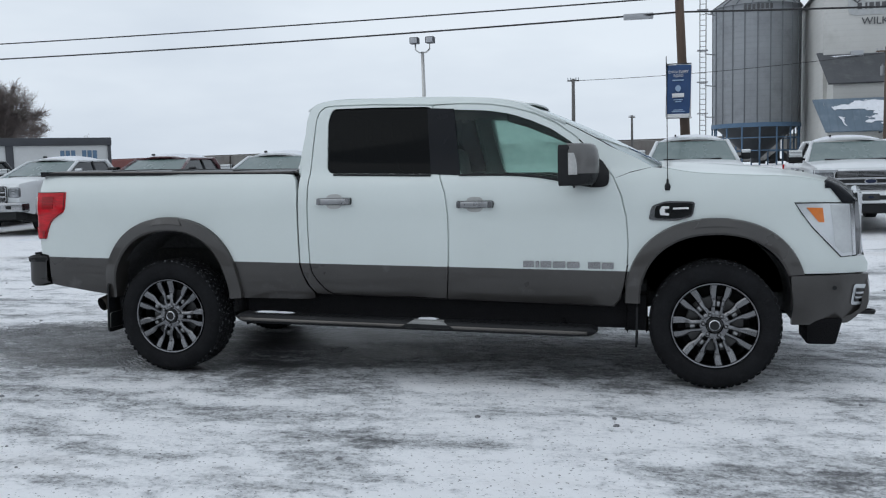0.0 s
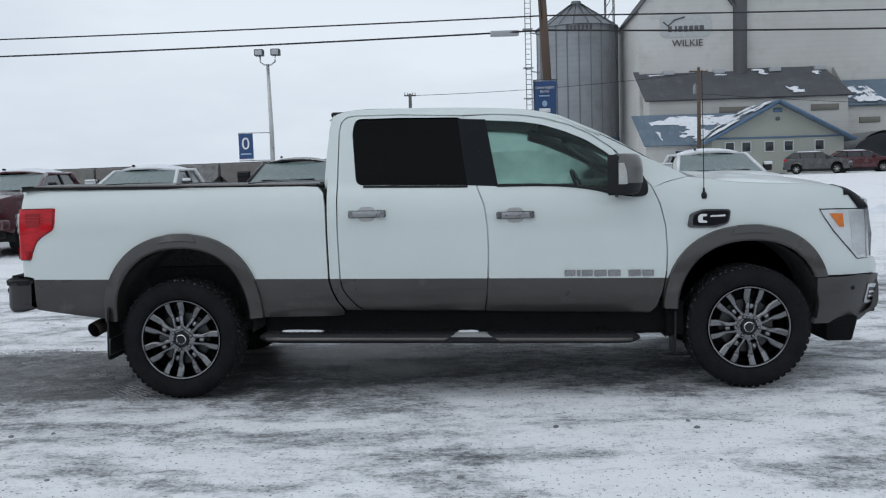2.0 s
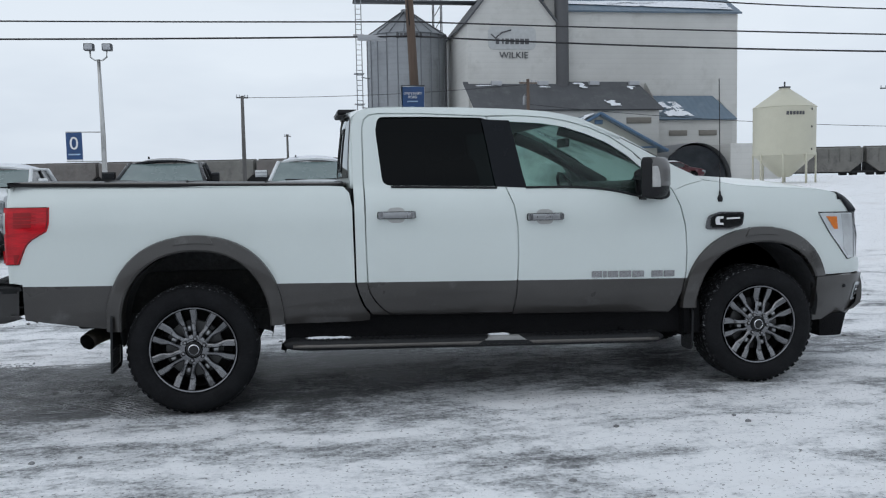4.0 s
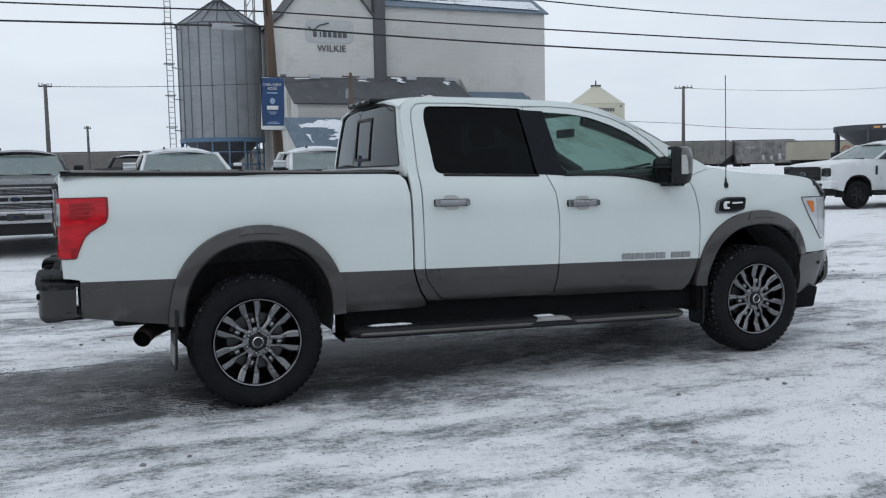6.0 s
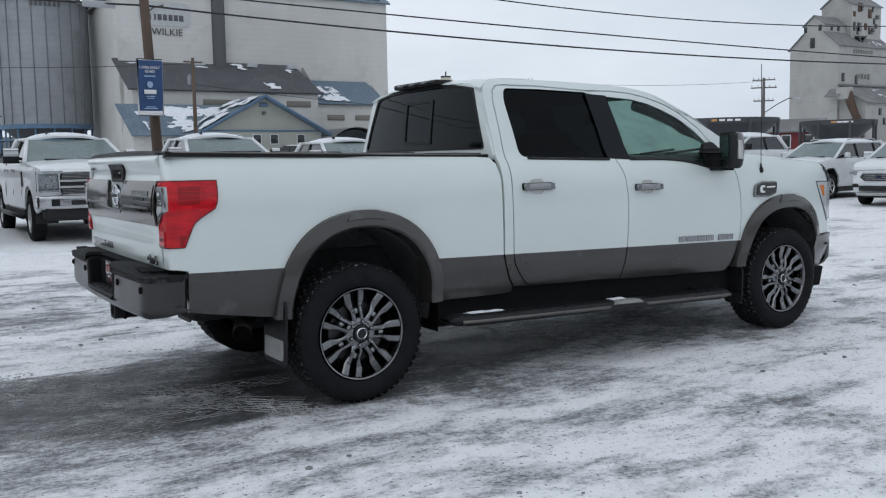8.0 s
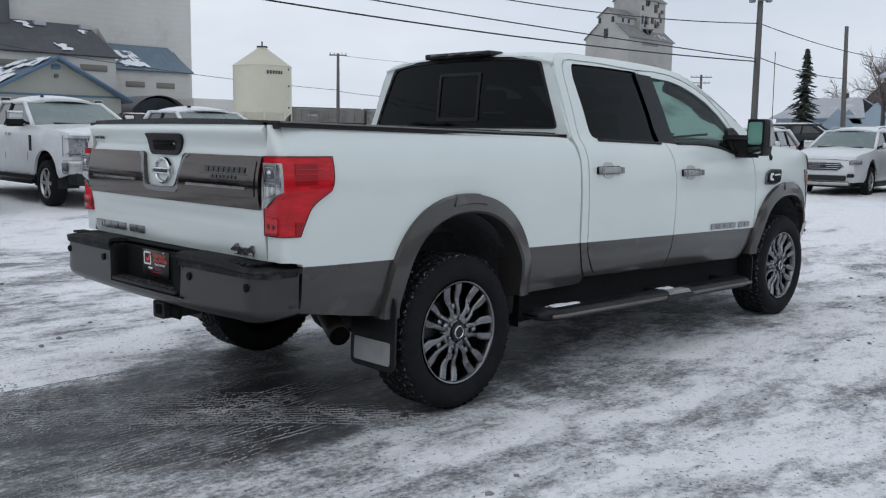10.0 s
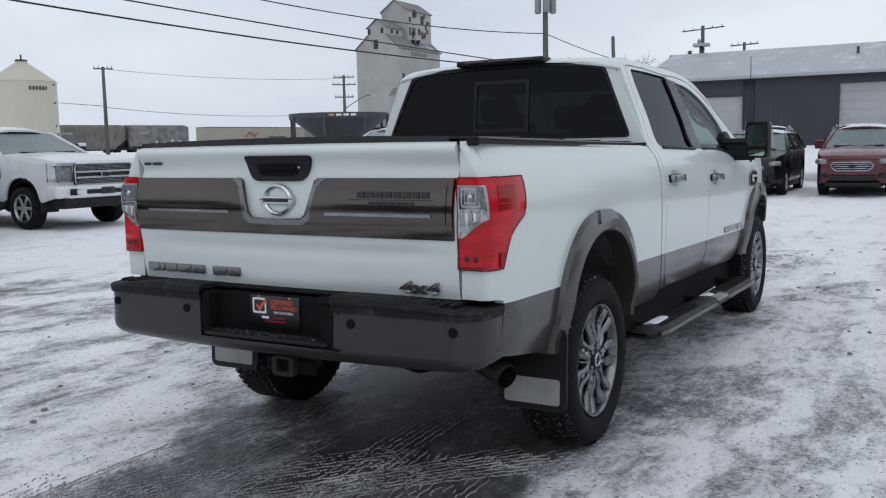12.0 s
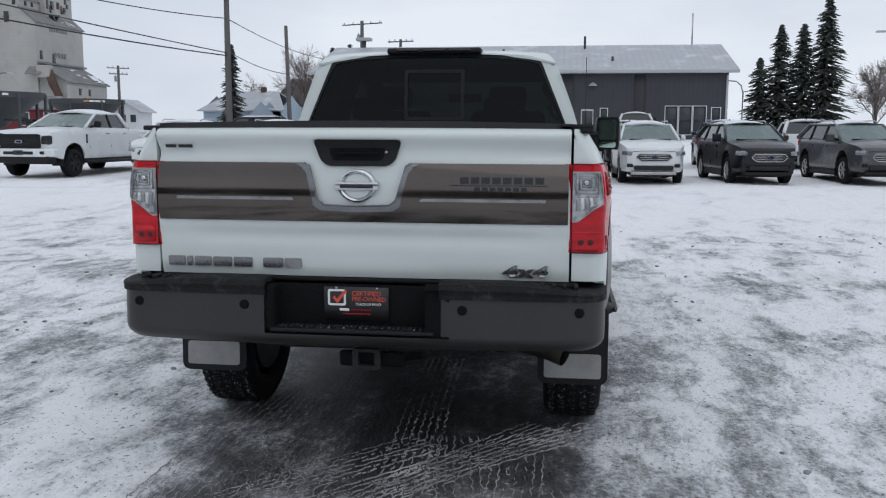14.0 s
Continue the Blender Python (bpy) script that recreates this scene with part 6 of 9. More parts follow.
# ---- parked vehicles ----
CARWHITE = surf("frosty_white_paint", (0.70, 0.72, 0.73), 0.35, 0.0, 0.05, 2, 90, coat=0.4, second=(0.8, 0.82, 0.84), amount=0.62)
BURGUNDY = surf("burgundy_paint", (0.075, 0.012, 0.018), 0.3, 0.2, 0.12, 2, 90, coat=0.6, second=(0.22, 0.18, 0.19), amount=0.64)
REDPAINT = surf("ruby_red_paint", (0.095, 0.010, 0.016), 0.28, 0.25, 0.12, 2, 90, coat=0.6, second=(0.28, 0.16, 0.17), amount=0.66)
DARKPAINT = surf("charcoal_paint", (0.007, 0.0085, 0.012), 0.3, 0.0, 0.15, 2, 90, coat=0.15, second=(0.02, 0.022, 0.026), amount=0.7, spec=0.35)
GREYPAINT = surf("dusty_grey_paint", (0.065, 0.068, 0.072), 0.35, 0.2, 0.12, 2, 90, coat=0.5, second=(0.14, 0.14, 0.145), amount=0.6)
BLUEPAINT = surf("dark_blue_paint", (0.012, 0.025, 0.07), 0.28, 0.2, 0.12, 2, 90, coat=0.6, second=(0.08, 0.09, 0.12), amount=0.66)
FROST = surf("frosted_glass", (0.115, 0.165, 0.16), 0.25, 0.0, 0.08, 1.5, 40, coat=0.3, second=(0.145, 0.195, 0.19), amount=0.55)
CARGLASS = surf("car_side_glass", (0.02, 0.025, 0.027), 0.08, 0.0, 0.2, 2, 40, coat=0.3)
GRILLESTEEL = surf("plain_chrome", (0.46, 0.465, 0.475), 0.2, 1.0, 0.06, 2, 40)
PARKLAMP = surf("parked_head_lamp", (0.34, 0.36, 0.38), 0.15, 0.5, 0.25, 9, 40, coat=0.6, second=(0.14, 0.145, 0.15), amount=0.6)
OVALBLUE = surf("blue_badge", (0.012, 0.02, 0.05), 0.25, 0.2)
GRILLE = surf("dark_grille", (0.015, 0.015, 0.016), 0.4, 0.3, 0.2, 6, 60)


def plain_wheel(r, width, face=None):
    prof = [(r * 0.66, -width * 0.42), (r * 0.72, -width * 0.5), (r * 0.88, -width * 0.5), (r * 0.97, -width * 0.42), (r, -width * 0.25), (r, width * 0.25), (r * 0.97, width * 0.42), (r * 0.7, width * 0.5)]
    tyre = lathe(prof, 28, "Y")
    rim = lathe([(r * 0.60, -width * 0.30), (r * 0.64, -width * 0.44), (r * 0.67, -width * 0.40)], 28, "Y")
    lathe([(0, -width * 0.36), (r * 0.14, -width * 0.38), (r * 0.18, -width * 0.30)], 14, "Y", rim)
    for i in range(6):
        own = rbox(r * 0.12, r * 0.64, -width * 0.40, -width * 0.30, -r * 0.075, r * 0.075, 0.01, 1)
        own.transform(Matrix.Rotation(i * math.pi / 3, 4, "Y"))
        merge(rim, own)
    back = lathe([(0, -width * 0.24), (r * 0.62, -width * 0.24), (r * 0.66, -width * 0.3)], 20, "Y")
    return as_mesh("tyre", tyre, RUBBER), as_mesh("rim", rim, face or STEEL), as_mesh("rim_back", back, RIMDARK)


WHEELS = {0.41: plain_wheel(0.41, 0.27), 0.35: plain_wheel(0.35, 0.23), "black": plain_wheel(0.41, 0.27, RIMDARK)}


def strip(root, name, line, halfw, crown, mat, label="", nose=0.0):
    """A skin across the vehicle that follows a line in x and z; crown lifts its middle, nose pushes it forward,
    each a number or one for every point."""
    crown = crown if isinstance(crown, (list, tuple)) else [crown] * len(line)
    nose = nose if isinstance(nose, (list, tuple)) else [nose] * len(line)
    pts = [Vector((p[0], 0, p[1])) for p in line]
    n = len(pts) - 1

    def f(u, v):
        i = min(int(round(u * n)), n)
        s = 2 * v - 1
        w = halfw(pts[i].x, pts[i].z)
        return (pts[i].x + nose[i] * (1 - s * s), w * s, pts[i].z + crown[i] * (1 - s * s))

    return part(name, sharp(skirt(grid(f, n, 12), (0, 0, -0.01)), 40), mat, root, label)


def vehicle(kind, paint, label, m, group, chrome=True, snow=True, bumper=None):
    """A parked pickup or wagon; x runs forward, its origin lies on the ground in its middle."""
    pickup = kind == "pickup"
    root = thing("parked_pickup" if pickup else "parked_suv", label, "pickup truck" if pickup else "suv", m, group)
    if pickup:
        r, wid, fa, ra = 0.41, 1.01, 2.08, -1.97
        low = [(3.0, 0.62), (3.04, 0.80)]
        top = [(3.05, 1.22), (2.98, 1.30), (2.6, 1.36), (1.95, 1.405), (1.45, 1.43), (0.3, 1.44), (-0.80, 1.44), (-1.0, 1.43), (-3.08, 1.44), (-3.12, 1.38), (-3.14, 0.80), (-3.10, 0.62)]
        arches = [(ra, 0.50), (fa, 0.50)]
        sill, zroof = 0.50, 2.0
        gl = [(1.45, 1.43), (0.60, 1.865), (-0.64, 1.885), (-0.86, 1.44)]
        pillars = [0.02]
    else:
        r, wid, fa, ra = 0.35, 0.92, 1.34, -1.38
        low = [(2.14, 0.34), (2.22, 0.55)]
        top = [(2.24, 0.78), (2.18, 0.95), (2.0, 1.01), (1.5, 1.08), (1.12, 1.13), (0.2, 1.16), (-1.2, 1.19), (-2.0, 1.22), (-2.2, 1.14), (-2.26, 0.80), (-2.22, 0.50), (-2.14, 0.36)]
        arches = [(ra, 0.41), (fa, 0.41)]
        sill, zroof = 0.32, 1.66
        gl = [(1.12, 1.12), (0.34, 1.55), (-1.55, 1.575), (-2.12, 1.19)]
        pillars = [-0.12, -1.12]
    mid = (top[0][1] + sill) / 2

    def body_y(x, z):
        y = wid - 0.05 * max(0, (sill + 0.16 - z) / 0.16) ** 2 - 0.055 * max(0, (z - (top[5][1] - 0.22)) / 0.22) ** 2
        front = top[0][0] - 0.75
        if x > front:
            y -= (0.10 if pickup else 0.19) * ((x - front) / 0.75) ** 2
        if not pickup and x < -1.6:
            y -= 0.13 * ((-1.6 - x) / 0.65) ** 2
        return y

    out = [low[0], *low[1:], *top]
    out += [(ra - arches[0][1] - 0.02, sill + 0.05)]
    out += arch(ra, sill + 0.02, arches[0][1], (r + 0.115) * 1.9 - sill - 0.02, 12, math.pi, 0)[0:]
    out += [(ra + arches[0][1] + 0.03, sill), (fa - arches[1][1] - 0.03, sill)]
    out += arch(fa, sill + 0.02, arches[1][1], (r + 0.115) * 1.9 - sill - 0.02, 12, math.pi, 0)
    levels = [sill + 0.1, mid - 0.1, mid + 0.1, top[5][1] - 0.2, top[5][1] - 0.1, top[5][1] - 0.05]
    fx = [top[0][0] - d for d in (0.1, 0.25, 0.4, 0.55)] + ([] if pickup else [-1.75, -1.95, -2.1])
    for s in (-1, 1):
        body = part("body_side", panel(out, (), body_y, s, 0.05, fx, levels), paint, root)
        part("door_seam", tube([(x_, s * (body_y(x_, z_) + 0.001), z_) for x_, z_ in ((0.15 if pickup else 0.0, top[5][1] - 0.03), (0.16 if pickup else 0.02, mid), (0.12, sill + 0.05))], 0.006, 4), BLACK, root)
        part("door_seam", tube([(x_, s * (body_y(x_, z_) + 0.001), z_) for x_, z_ in ((1.28 if pickup else 0.95, top[5][1] - 0.05), (1.30 if pickup else 1.0, mid), (1.24 if pickup else 0.86, sill + 0.05))], 0.006, 4), BLACK, root)
        for hx in ((-0.7, 0.28) if pickup else (-0.95, 0.12)):
            part("door_handle", rbox(hx, hx + 0.2, s * (body_y(hx, mid + 0.25)), s * (body_y(hx, mid + 0.25) + 0.03), top[5][1] - 0.19, top[5][1] - 0.15, 0.01, 1), CHROME if pickup else paint, root)
        part("rocker", rbox(ra + arches[0][1], fa - arches[1][1], s * (wid - 0.25), s * (wid - 0.03), sill - 0.12, sill + 0.03, 0.03), BLACK, root)
        for ax in (ra, fa):
            w = new("wheel")
            w.parent = root
            w.matrix_basis = Matrix.Translation((ax, s * (wid - 0.13), r)) @ Matrix.Rotation(math.pi if s > 0 else 0, 4, "Z") @ Matrix.Rotation(ax * 3 + s, 4, "Y")
            for nm, me in zip(("tyre", "rim", "rim_back"), WHEELS[r] if chrome else WHEELS["black"]):
                share(nm, me, w)
            well = lathe([(0.05, wid - 0.42), (r + 0.085, wid - 0.42), (r + 0.09, wid - 0.03)], 16, "Y", None, None, -0.2, math.pi + 0.2)
            for v in well.verts:
                v.co = (v.co.x + ax, s * v.co.y, v.co.z + r + 0.02)
            part("wheel_well", well, UNDER, root, recalc=True)
    hw = lambda x, z: body_y(x, z) - 0.004
    part("underbody", rbox(-top[0][0] + 0.2, top[0][0] - 0.25, -wid + 0.32, wid - 0.32, sill - 0.12, sill + 0.3, 0.05), UNDER, root)
    bulge = 0.07 if pickup else 0.15
    strip(root, "hood", top[1:5], hw, (0.0, 0.035, 0.05, 0.05), paint, "", (bulge * 0.8, bulge * 0.5, bulge * 0.2, 0.0))
    fbx = top[0][0]
    strip(root, "nose", [low[0], low[1], top[0], top[1]], hw, 0.0, paint, "", (bulge * 0.7, bulge, bulge, bulge * 0.8))
    part("wiper", tube([(gl[0][0] + 0.09, q_, gl[0][1] + 0.035 + 0.02 * abs(q_)) for q_ in (-0.6, -0.3, 0.0, 0.3, 0.6)], 0.016, 5), BLACK, root)
    if pickup:
        strip(root, "bed_cover", [(-0.86, 1.43), (-3.06, 1.43)], lambda x, z: wid - 0.10, 0.02, TONNEAU)
        strip(root, "tailgate", top[8:12], hw, 0.0, paint)
        part("cab_back", rbox(-0.90, -0.84, -wid + 0.08, wid - 0.08, 1.38, 1.5, 0.02), paint, root)
    else:
        strip(root, "tail", top[7:12], hw, 0.0, paint, "", -0.05)
    # greenhouse
    b0, t0, t1, b1 = gl
    wb, wt = body_y(0, b0[1]) - 0.01, body_y(0, b0[1]) - (0.20 if pickup else 0.19)

    def gw(x, z):
        k = (z - b0[1]) / (t0[1] - b0[1])
        return wb + (wt - wb) * min(max(k, 0), 1.1)

    part("windscreen", grid(lambda u, v: (b0[0] + (t0[0] - b0[0]) * u + 0.10 * (1 - (2 * v - 1) ** 2), gw(0, b0[1] + (t0[1] - b0[1]) * u) * (2 * v - 1), b0[1] + (t0[1] - b0[1]) * u), 6, 12), FROST, root, "frosted windscreen", recalc=True)
    part("rear_window", grid(lambda u, v: (b1[0] + (t1[0] - b1[0]) * u - 0.05 * (1 - (2 * v - 1) ** 2), gw(0, b1[1] + (t1[1] - b1[1]) * u) * (2 * v - 1), b1[1] + (t1[1] - b1[1]) * u), 6, 12), CARGLASS, root, recalc=True)

    def roof_line(u):
        return t0[0] + (t1[0] - t0[0]) * u

    part("roof", skirt(grid(lambda u, v: (roof_line(u) + 0.10 * (1 - (2 * v - 1) ** 2) * (1 - 2 * u), (wt + 0.004) * (2 * v - 1) * (1 - 0.04 * (2 * u - 1) ** 2), t0[1] + (t1[1] - t0[1]) * u + (zroof - t0[1]) * (1 - abs(2 * v - 1) ** 2.4) * (0.35 + 0.65 * math.sin(math.pi * (0.12 + 0.76 * u)))), 12, 14), (0, 0, -0.04)), paint, root)
    if snow:
        part("roof_snow", skirt(grid(lambda u, v: (roof_line(0.05 + 0.9 * u), (wt - 0.08) * (2 * v - 1), 0.004 + t0[1] + (t1[1] - t0[1]) * (0.05 + 0.9 * u) + (zroof - t0[1]) * (1 - abs((wt - 0.08) / wt * (2 * v - 1)) ** 2.4) * (0.35 + 0.65 * math.sin(math.pi * (0.12 + 0.76 * (0.05 + 0.9 * u)))) + 0.02 * min(1, 8 * min(u, 1 - u, v, 1 - v))), 12, 14), (0, 0, -0.015)), SNOW, root, "thin snow on the roof")
    fin = rbox(-0.07, 0.07, -0.015, 0.015, 0, 0.05, 0.012, 2)
    fin.transform(Matrix.Translation((t0[0] - 0.18 if pickup else t1[0] + 0.2, -0.36 if pickup else 0.0, zroof - 0.02)))
    part("roof_fin", fin, BLACK, root)
    for s in (-1, 1):
        part("side_window", panel([(b0[0] - 0.02, b0[1]), (t0[0], t0[1] - 0.01), (t1[0], t1[1] - 0.01), (b1[0] + 0.02, b1[1])], (), gw, s, 0.01, (), (b0[1] + 0.2, b0[1] + 0.35), None, -0.004), CARGLASS, root)
        def bar_(a, b, ra_, flat=0.5):
            return tube([(a[0] + (b[0] - a[0]) * q, s * gw(0, a[1] + (b[1] - a[1]) * q), a[1] + (b[1] - a[1]) * q) for q in (0, 0.33, 0.66, 1.0)], ra_, 8)
        part("front_pillar", bar_(b0, t0, 0.042), paint, root)
        part("rear_pillar", bar_(b1, t1, 0.07), paint, root)
        part("roof_rail", bar_(t0, t1, 0.038), paint, root)
        part("belt_trim", bar_(b0, b1, 0.014), BLACK if not pickup else CHROME, root)
        for px in pillars:
            part("pillar", tube([(px + 0.03, s * (gw(0, b0[1])), b0[1]), (px - 0.02, s * gw(0, t0[1]), t0[1])], 0.035, 6), BLACK, root)
        mx = b0[0] - 0.42
        mh = part("mirror", rbox(mx - 0.05, mx + 0.08, s * (wb + 0.08), s * (wb + (0.27 if pickup else 0.22)), b0[1] + 0.02, b0[1] + (0.225 if pickup else 0.16), 0.04, 3), BLACK if pickup else paint, root)
        part("mirror_arm", tube([(mx, s * (wb - 0.02), b0[1] + 0.06), (mx, s * (wb + 0.12), b0[1] + 0.09)], 0.03, 6), BLACK, mh)
        if pickup:
            part("mirror_cap", rbox(mx + 0.0, mx + 0.09, s * (wb + 0.085), s * (wb + 0.275), b0[1] + 0.15, b0[1] + 0.23, 0.035, 3), paint if chrome else GLOSSBLACK, mh)
        # lamps
        fx_ = fbx + 0.005
        if pickup:
            hl = part("head_lamp", rbox(fx_ - 0.24, fx_ + 0.028, s * 0.61, s * (wid - 0.085), 0.95, 1.215, 0.05, 4), PARKLAMP if chrome else CARGLASS, root, "tall clear head lamp" if chrome else "smoked head lamp")
            for z_ in (0.99, 1.075, 1.16):
                part("lamp_chamber", rbox(fx_ + 0.015, fx_ + 0.031, s * 0.66, s * 0.83, z_ - 0.028, z_ + 0.028, 0.012, 2), CLEARLENS if chrome else RIMDARK, hl)
            part("fog_lamp", rbox(fx_ + 0.02, fx_ + 0.155, s * 0.56, s * 0.78, 0.675, 0.765, 0.015, 2), BLACK, root)
            part("tail_lamp", rbox(-3.15, -3.0, s * (wid - 0.14), s * (wid - 0.005), 1.0, 1.36, 0.02, 2), REDLENS, root)
            part("bed_seam", tube([(-0.90, s * (body_y(-0.9, 1.4) + 0.002), 1.43), (-0.90, s * (body_y(-0.9, 0.9) + 0.002), 0.9), (-0.90, s * (body_y(-0.9, 0.55) + 0.002), 0.55)], 0.01, 4), BLACK, root)
            part("side_vent", rbox(1.42, 1.50, s * (wid - 0.01), s * (wid + 0.012), 0.98, 1.25, 0.006, 1), BLACK, root)
            part("running_board", tube([(ra + 0.55, s * (wid + 0.03), 0.42), (fa - 0.55, s * (wid + 0.03), 0.42)], 0.05, 8), BLACK, root)
        else:
            hl = rbox(-0.16, 0.14, -0.17, 0.17, -0.055, 0.06, 0.035, 3)
            hl.transform(Matrix.Translation((fbx - 0.09, s * 0.67, 0.80)) @ Matrix.Rotation(radians(-s * 34), 4, "Z") @ Matrix.Rotation(radians(s * 9), 4, "X"))
            part("head_lamp", hl, PARKLAMP, root, "swept clear head lamp")
            fl = rbox(-0.05, 0.06, -0.10, 0.10, -0.05, 0.05, 0.03, 3)
            fl.transform(Matrix.Translation((fbx + 0.0, s * 0.66, 0.50)) @ Matrix.Rotation(radians(-s * 22), 4, "Z") @ Matrix.Diagonal((1, 0.8, 0.9, 1)))
            part("fog_lamp", fl, GRILLE, root)
            tl = rbox(-0.10, 0.10, -0.15, 0.15, -0.07, 0.09, 0.03, 3)
            tl.transform(Matrix.Translation((-2.10, s * 0.70, 1.04)) @ Matrix.Rotation(radians(s * 20), 4, "Z"))
            part("tail_lamp", tl, REDLENS, root)
    # face
    if pickup:
        gx = fbx + 0.105
        g0 = part("grille", rbox(gx - 0.12, gx - 0.005, -0.62, 0.62, 0.84, 1.24, 0.04, 3), GRILLE, root, "tall dark grille with bright bars")
        for z in (1.215, 1.19, 1.165, 1.14, 0.94, 0.915, 0.89, 0.865):
            part("grille_slat", rbox(gx - 0.01, gx + 0.008, -0.585, 0.585, z - 0.004, z + 0.004, 0.002, 1), DULLSTEEL if chrome else GRILLE, g0)
        for z0, z1 in ((1.072, 1.112), (0.965, 1.005)):
            part("grille_bar", rbox(gx - 0.01, gx + 0.03, -0.63, 0.63, z0, z1, 0.012, 2), GRILLESTEEL if chrome else GRILLE, g0)
        part("grille_rim", tube([(gx, y_, z_) for y_, z_ in ((-0.60, 0.845), (-0.635, 0.90), (-0.64, 1.18), (-0.60, 1.238), (0.60, 1.238), (0.64, 1.18), (0.635, 0.90), (0.60, 0.845), (-0.60, 0.845))], 0.014, 6), GRILLESTEEL if chrome else GRILLE, g0)
        e = part("badge", disc(0.115, -0.012, 0.02, 28, Matrix.Translation((gx + 0.035, 0, 1.035)) @ Matrix.Rotation(radians(90), 4, "Z") @ Matrix.Diagonal((1, 1, 0.45, 1))), CHROME, g0, "oval badge")
        part("badge_field", disc(0.10, -0.016, 0.02, 28, Matrix.Translation((gx + 0.035, 0, 1.035)) @ Matrix.Rotation(radians(90), 4, "Z") @ Matrix.Diagonal((1, 1, 0.40, 1))), OVALBLUE, e)
        bump_ = rbox(fbx - 0.12, fbx + 0.18, -wid + 0.01, wid - 0.01, 0.60, 0.84, 0.06, 4)
        for y_ in (-0.85, -0.7, -0.5, 0.5, 0.7, 0.85):
            cut(bump_, (0, y_, 0), (0, 1, 0))
        for v in bump_.verts:
            v.co.x -= 0.16 * max(0.0, (abs(v.co.y) - 0.5) / 0.5) ** 2
        bp = part("front_bumper", bump_, bumper or (GRILLESTEEL if chrome else paint), root, "broad bumper")
        part("plate_oval", disc(0.05, -0.006, 0.004, 20, Matrix.Translation((fbx + 0.193, 0, 0.725)) @ Matrix.Rotation(radians(90), 4, "Z") @ Matrix.Diagonal((1, 1, 0.5, 1))), OVALBLUE, bp)
        part("bumper_intake", rbox(fbx + 0.10, fbx + 0.187, -0.47, 0.47, 0.67, 0.76, 0.015, 2), GRILLE, bp)
        part("plate", rbox(fbx + 0.183, fbx + 0.192, -0.15, 0.15, 0.66, 0.79, 0.004, 1), INKBLACK, bp)
        part("air_dam", rbox(fbx - 0.3, fbx + 0.10, -wid + 0.12, wid - 0.12, 0.42, 0.63, 0.04, 2), BLACK, root)
        part("rear_bumper", rbox(-3.25, -3.08, -wid + 0.05, wid - 0.05, 0.58, 0.80, 0.04, 2), CHROME if chrome else paint, root)
    else:
        hexa = [(-0.50, 0.71), (-0.42, 0.80), (0.42, 0.80), (0.50, 0.71), (0.36, 0.61), (-0.36, 0.61)]

        def bow(bm, cuts=(-0.45, -0.3, -0.15, 0.0, 0.15, 0.3, 0.45)):
            """Bends flat work at the front to the rounded nose."""
            for y_ in cuts:
                cut(bm, (0, y_, 0), (0, 1, 0))
            for v in bm.verts:
                v.co.x += bulge * (1 - min(1.0, (v.co.y / 0.86) ** 2))
            return bm

        def edge_line(pts, x_):
            fine = [(p[0] + (q[0] - p[0]) * k / 5, p[1] + (q[1] - p[1]) * k / 5) for p, q in zip(pts, pts[1:]) for k in range(5)] + [pts[-1]]
            return [(x_ + bulge * (1 - min(1.0, (y_ / 0.86) ** 2)), y_, z_) for y_, z_ in fine]

        front_ = Matrix.Translation((fbx + 0.014, 0, 0)) @ Matrix.Rotation(radians(90), 4, "Z")
        g0 = part("grille", bow(plate([rounded(hexa, 0.03, 3)], 0.12, front_)), GRILLE, root, "wide dark grille with bright bars", False)
        part("grille_rim", tube(edge_line(hexa + hexa[:1], fbx + 0.016), 0.013, 6), GRILLESTEEL, g0)
        for z, half in ((0.662, 0.41), (0.71, 0.47), (0.757, 0.45)):
            part("grille_bar", tube(edge_line([(-half, z), (half, z)], fbx + 0.018), 0.010, 6), GRILLESTEEL, g0)
        part("badge", disc(0.085, -0.012, 0.02, 24, Matrix.Translation((fbx + bulge + 0.03, 0, 0.71)) @ Matrix.Rotation(radians(90), 4, "Z") @ Matrix.Diagonal((1, 1, 0.45, 1))), OVALBLUE, g0, "blue oval badge")
        part("lower_intake", bow(rbox(fbx - 0.10, fbx - 0.01, -0.55, 0.55, 0.38, 0.50, 0.03, 3)), GRILLE, root)
        part("skid_plate", bow(rbox(fbx - 0.16, fbx - 0.03, -0.64, 0.64, 0.26, 0.345, 0.03, 3)), BLACK if paint is not CARWHITE else STEEL, root)
        part("hood_crease", tube(edge_line([(-0.60, 0.86), (-0.3, 0.875), (0.0, 0.88), (0.3, 0.875), (0.60, 0.86)], fbx - 0.012), 0.006, 5), BLACK, root)
        part("rear_bumper", rbox(-2.30, -2.1, -0.80, 0.80, 0.36, 0.58, 0.05, 3), BLACK, root)
        part("rear_plate", rbox(-2.315, -2.30, -0.15, 0.15, 0.80, 0.92, 0.004, 1), WHITEINK, root)
        for s in (-1, 1):
            part("roof_bar", tube([(0.1, s * (wt - 0.06), zroof - 0.03), (-0.1, s * (wt - 0.05), zroof + 0.015), (-1.2, s * (wt - 0.05), zroof + 0.01), (-1.45, s * (wt - 0.06), zroof - 0.04)], 0.018, 6), STEEL, root)
    return root


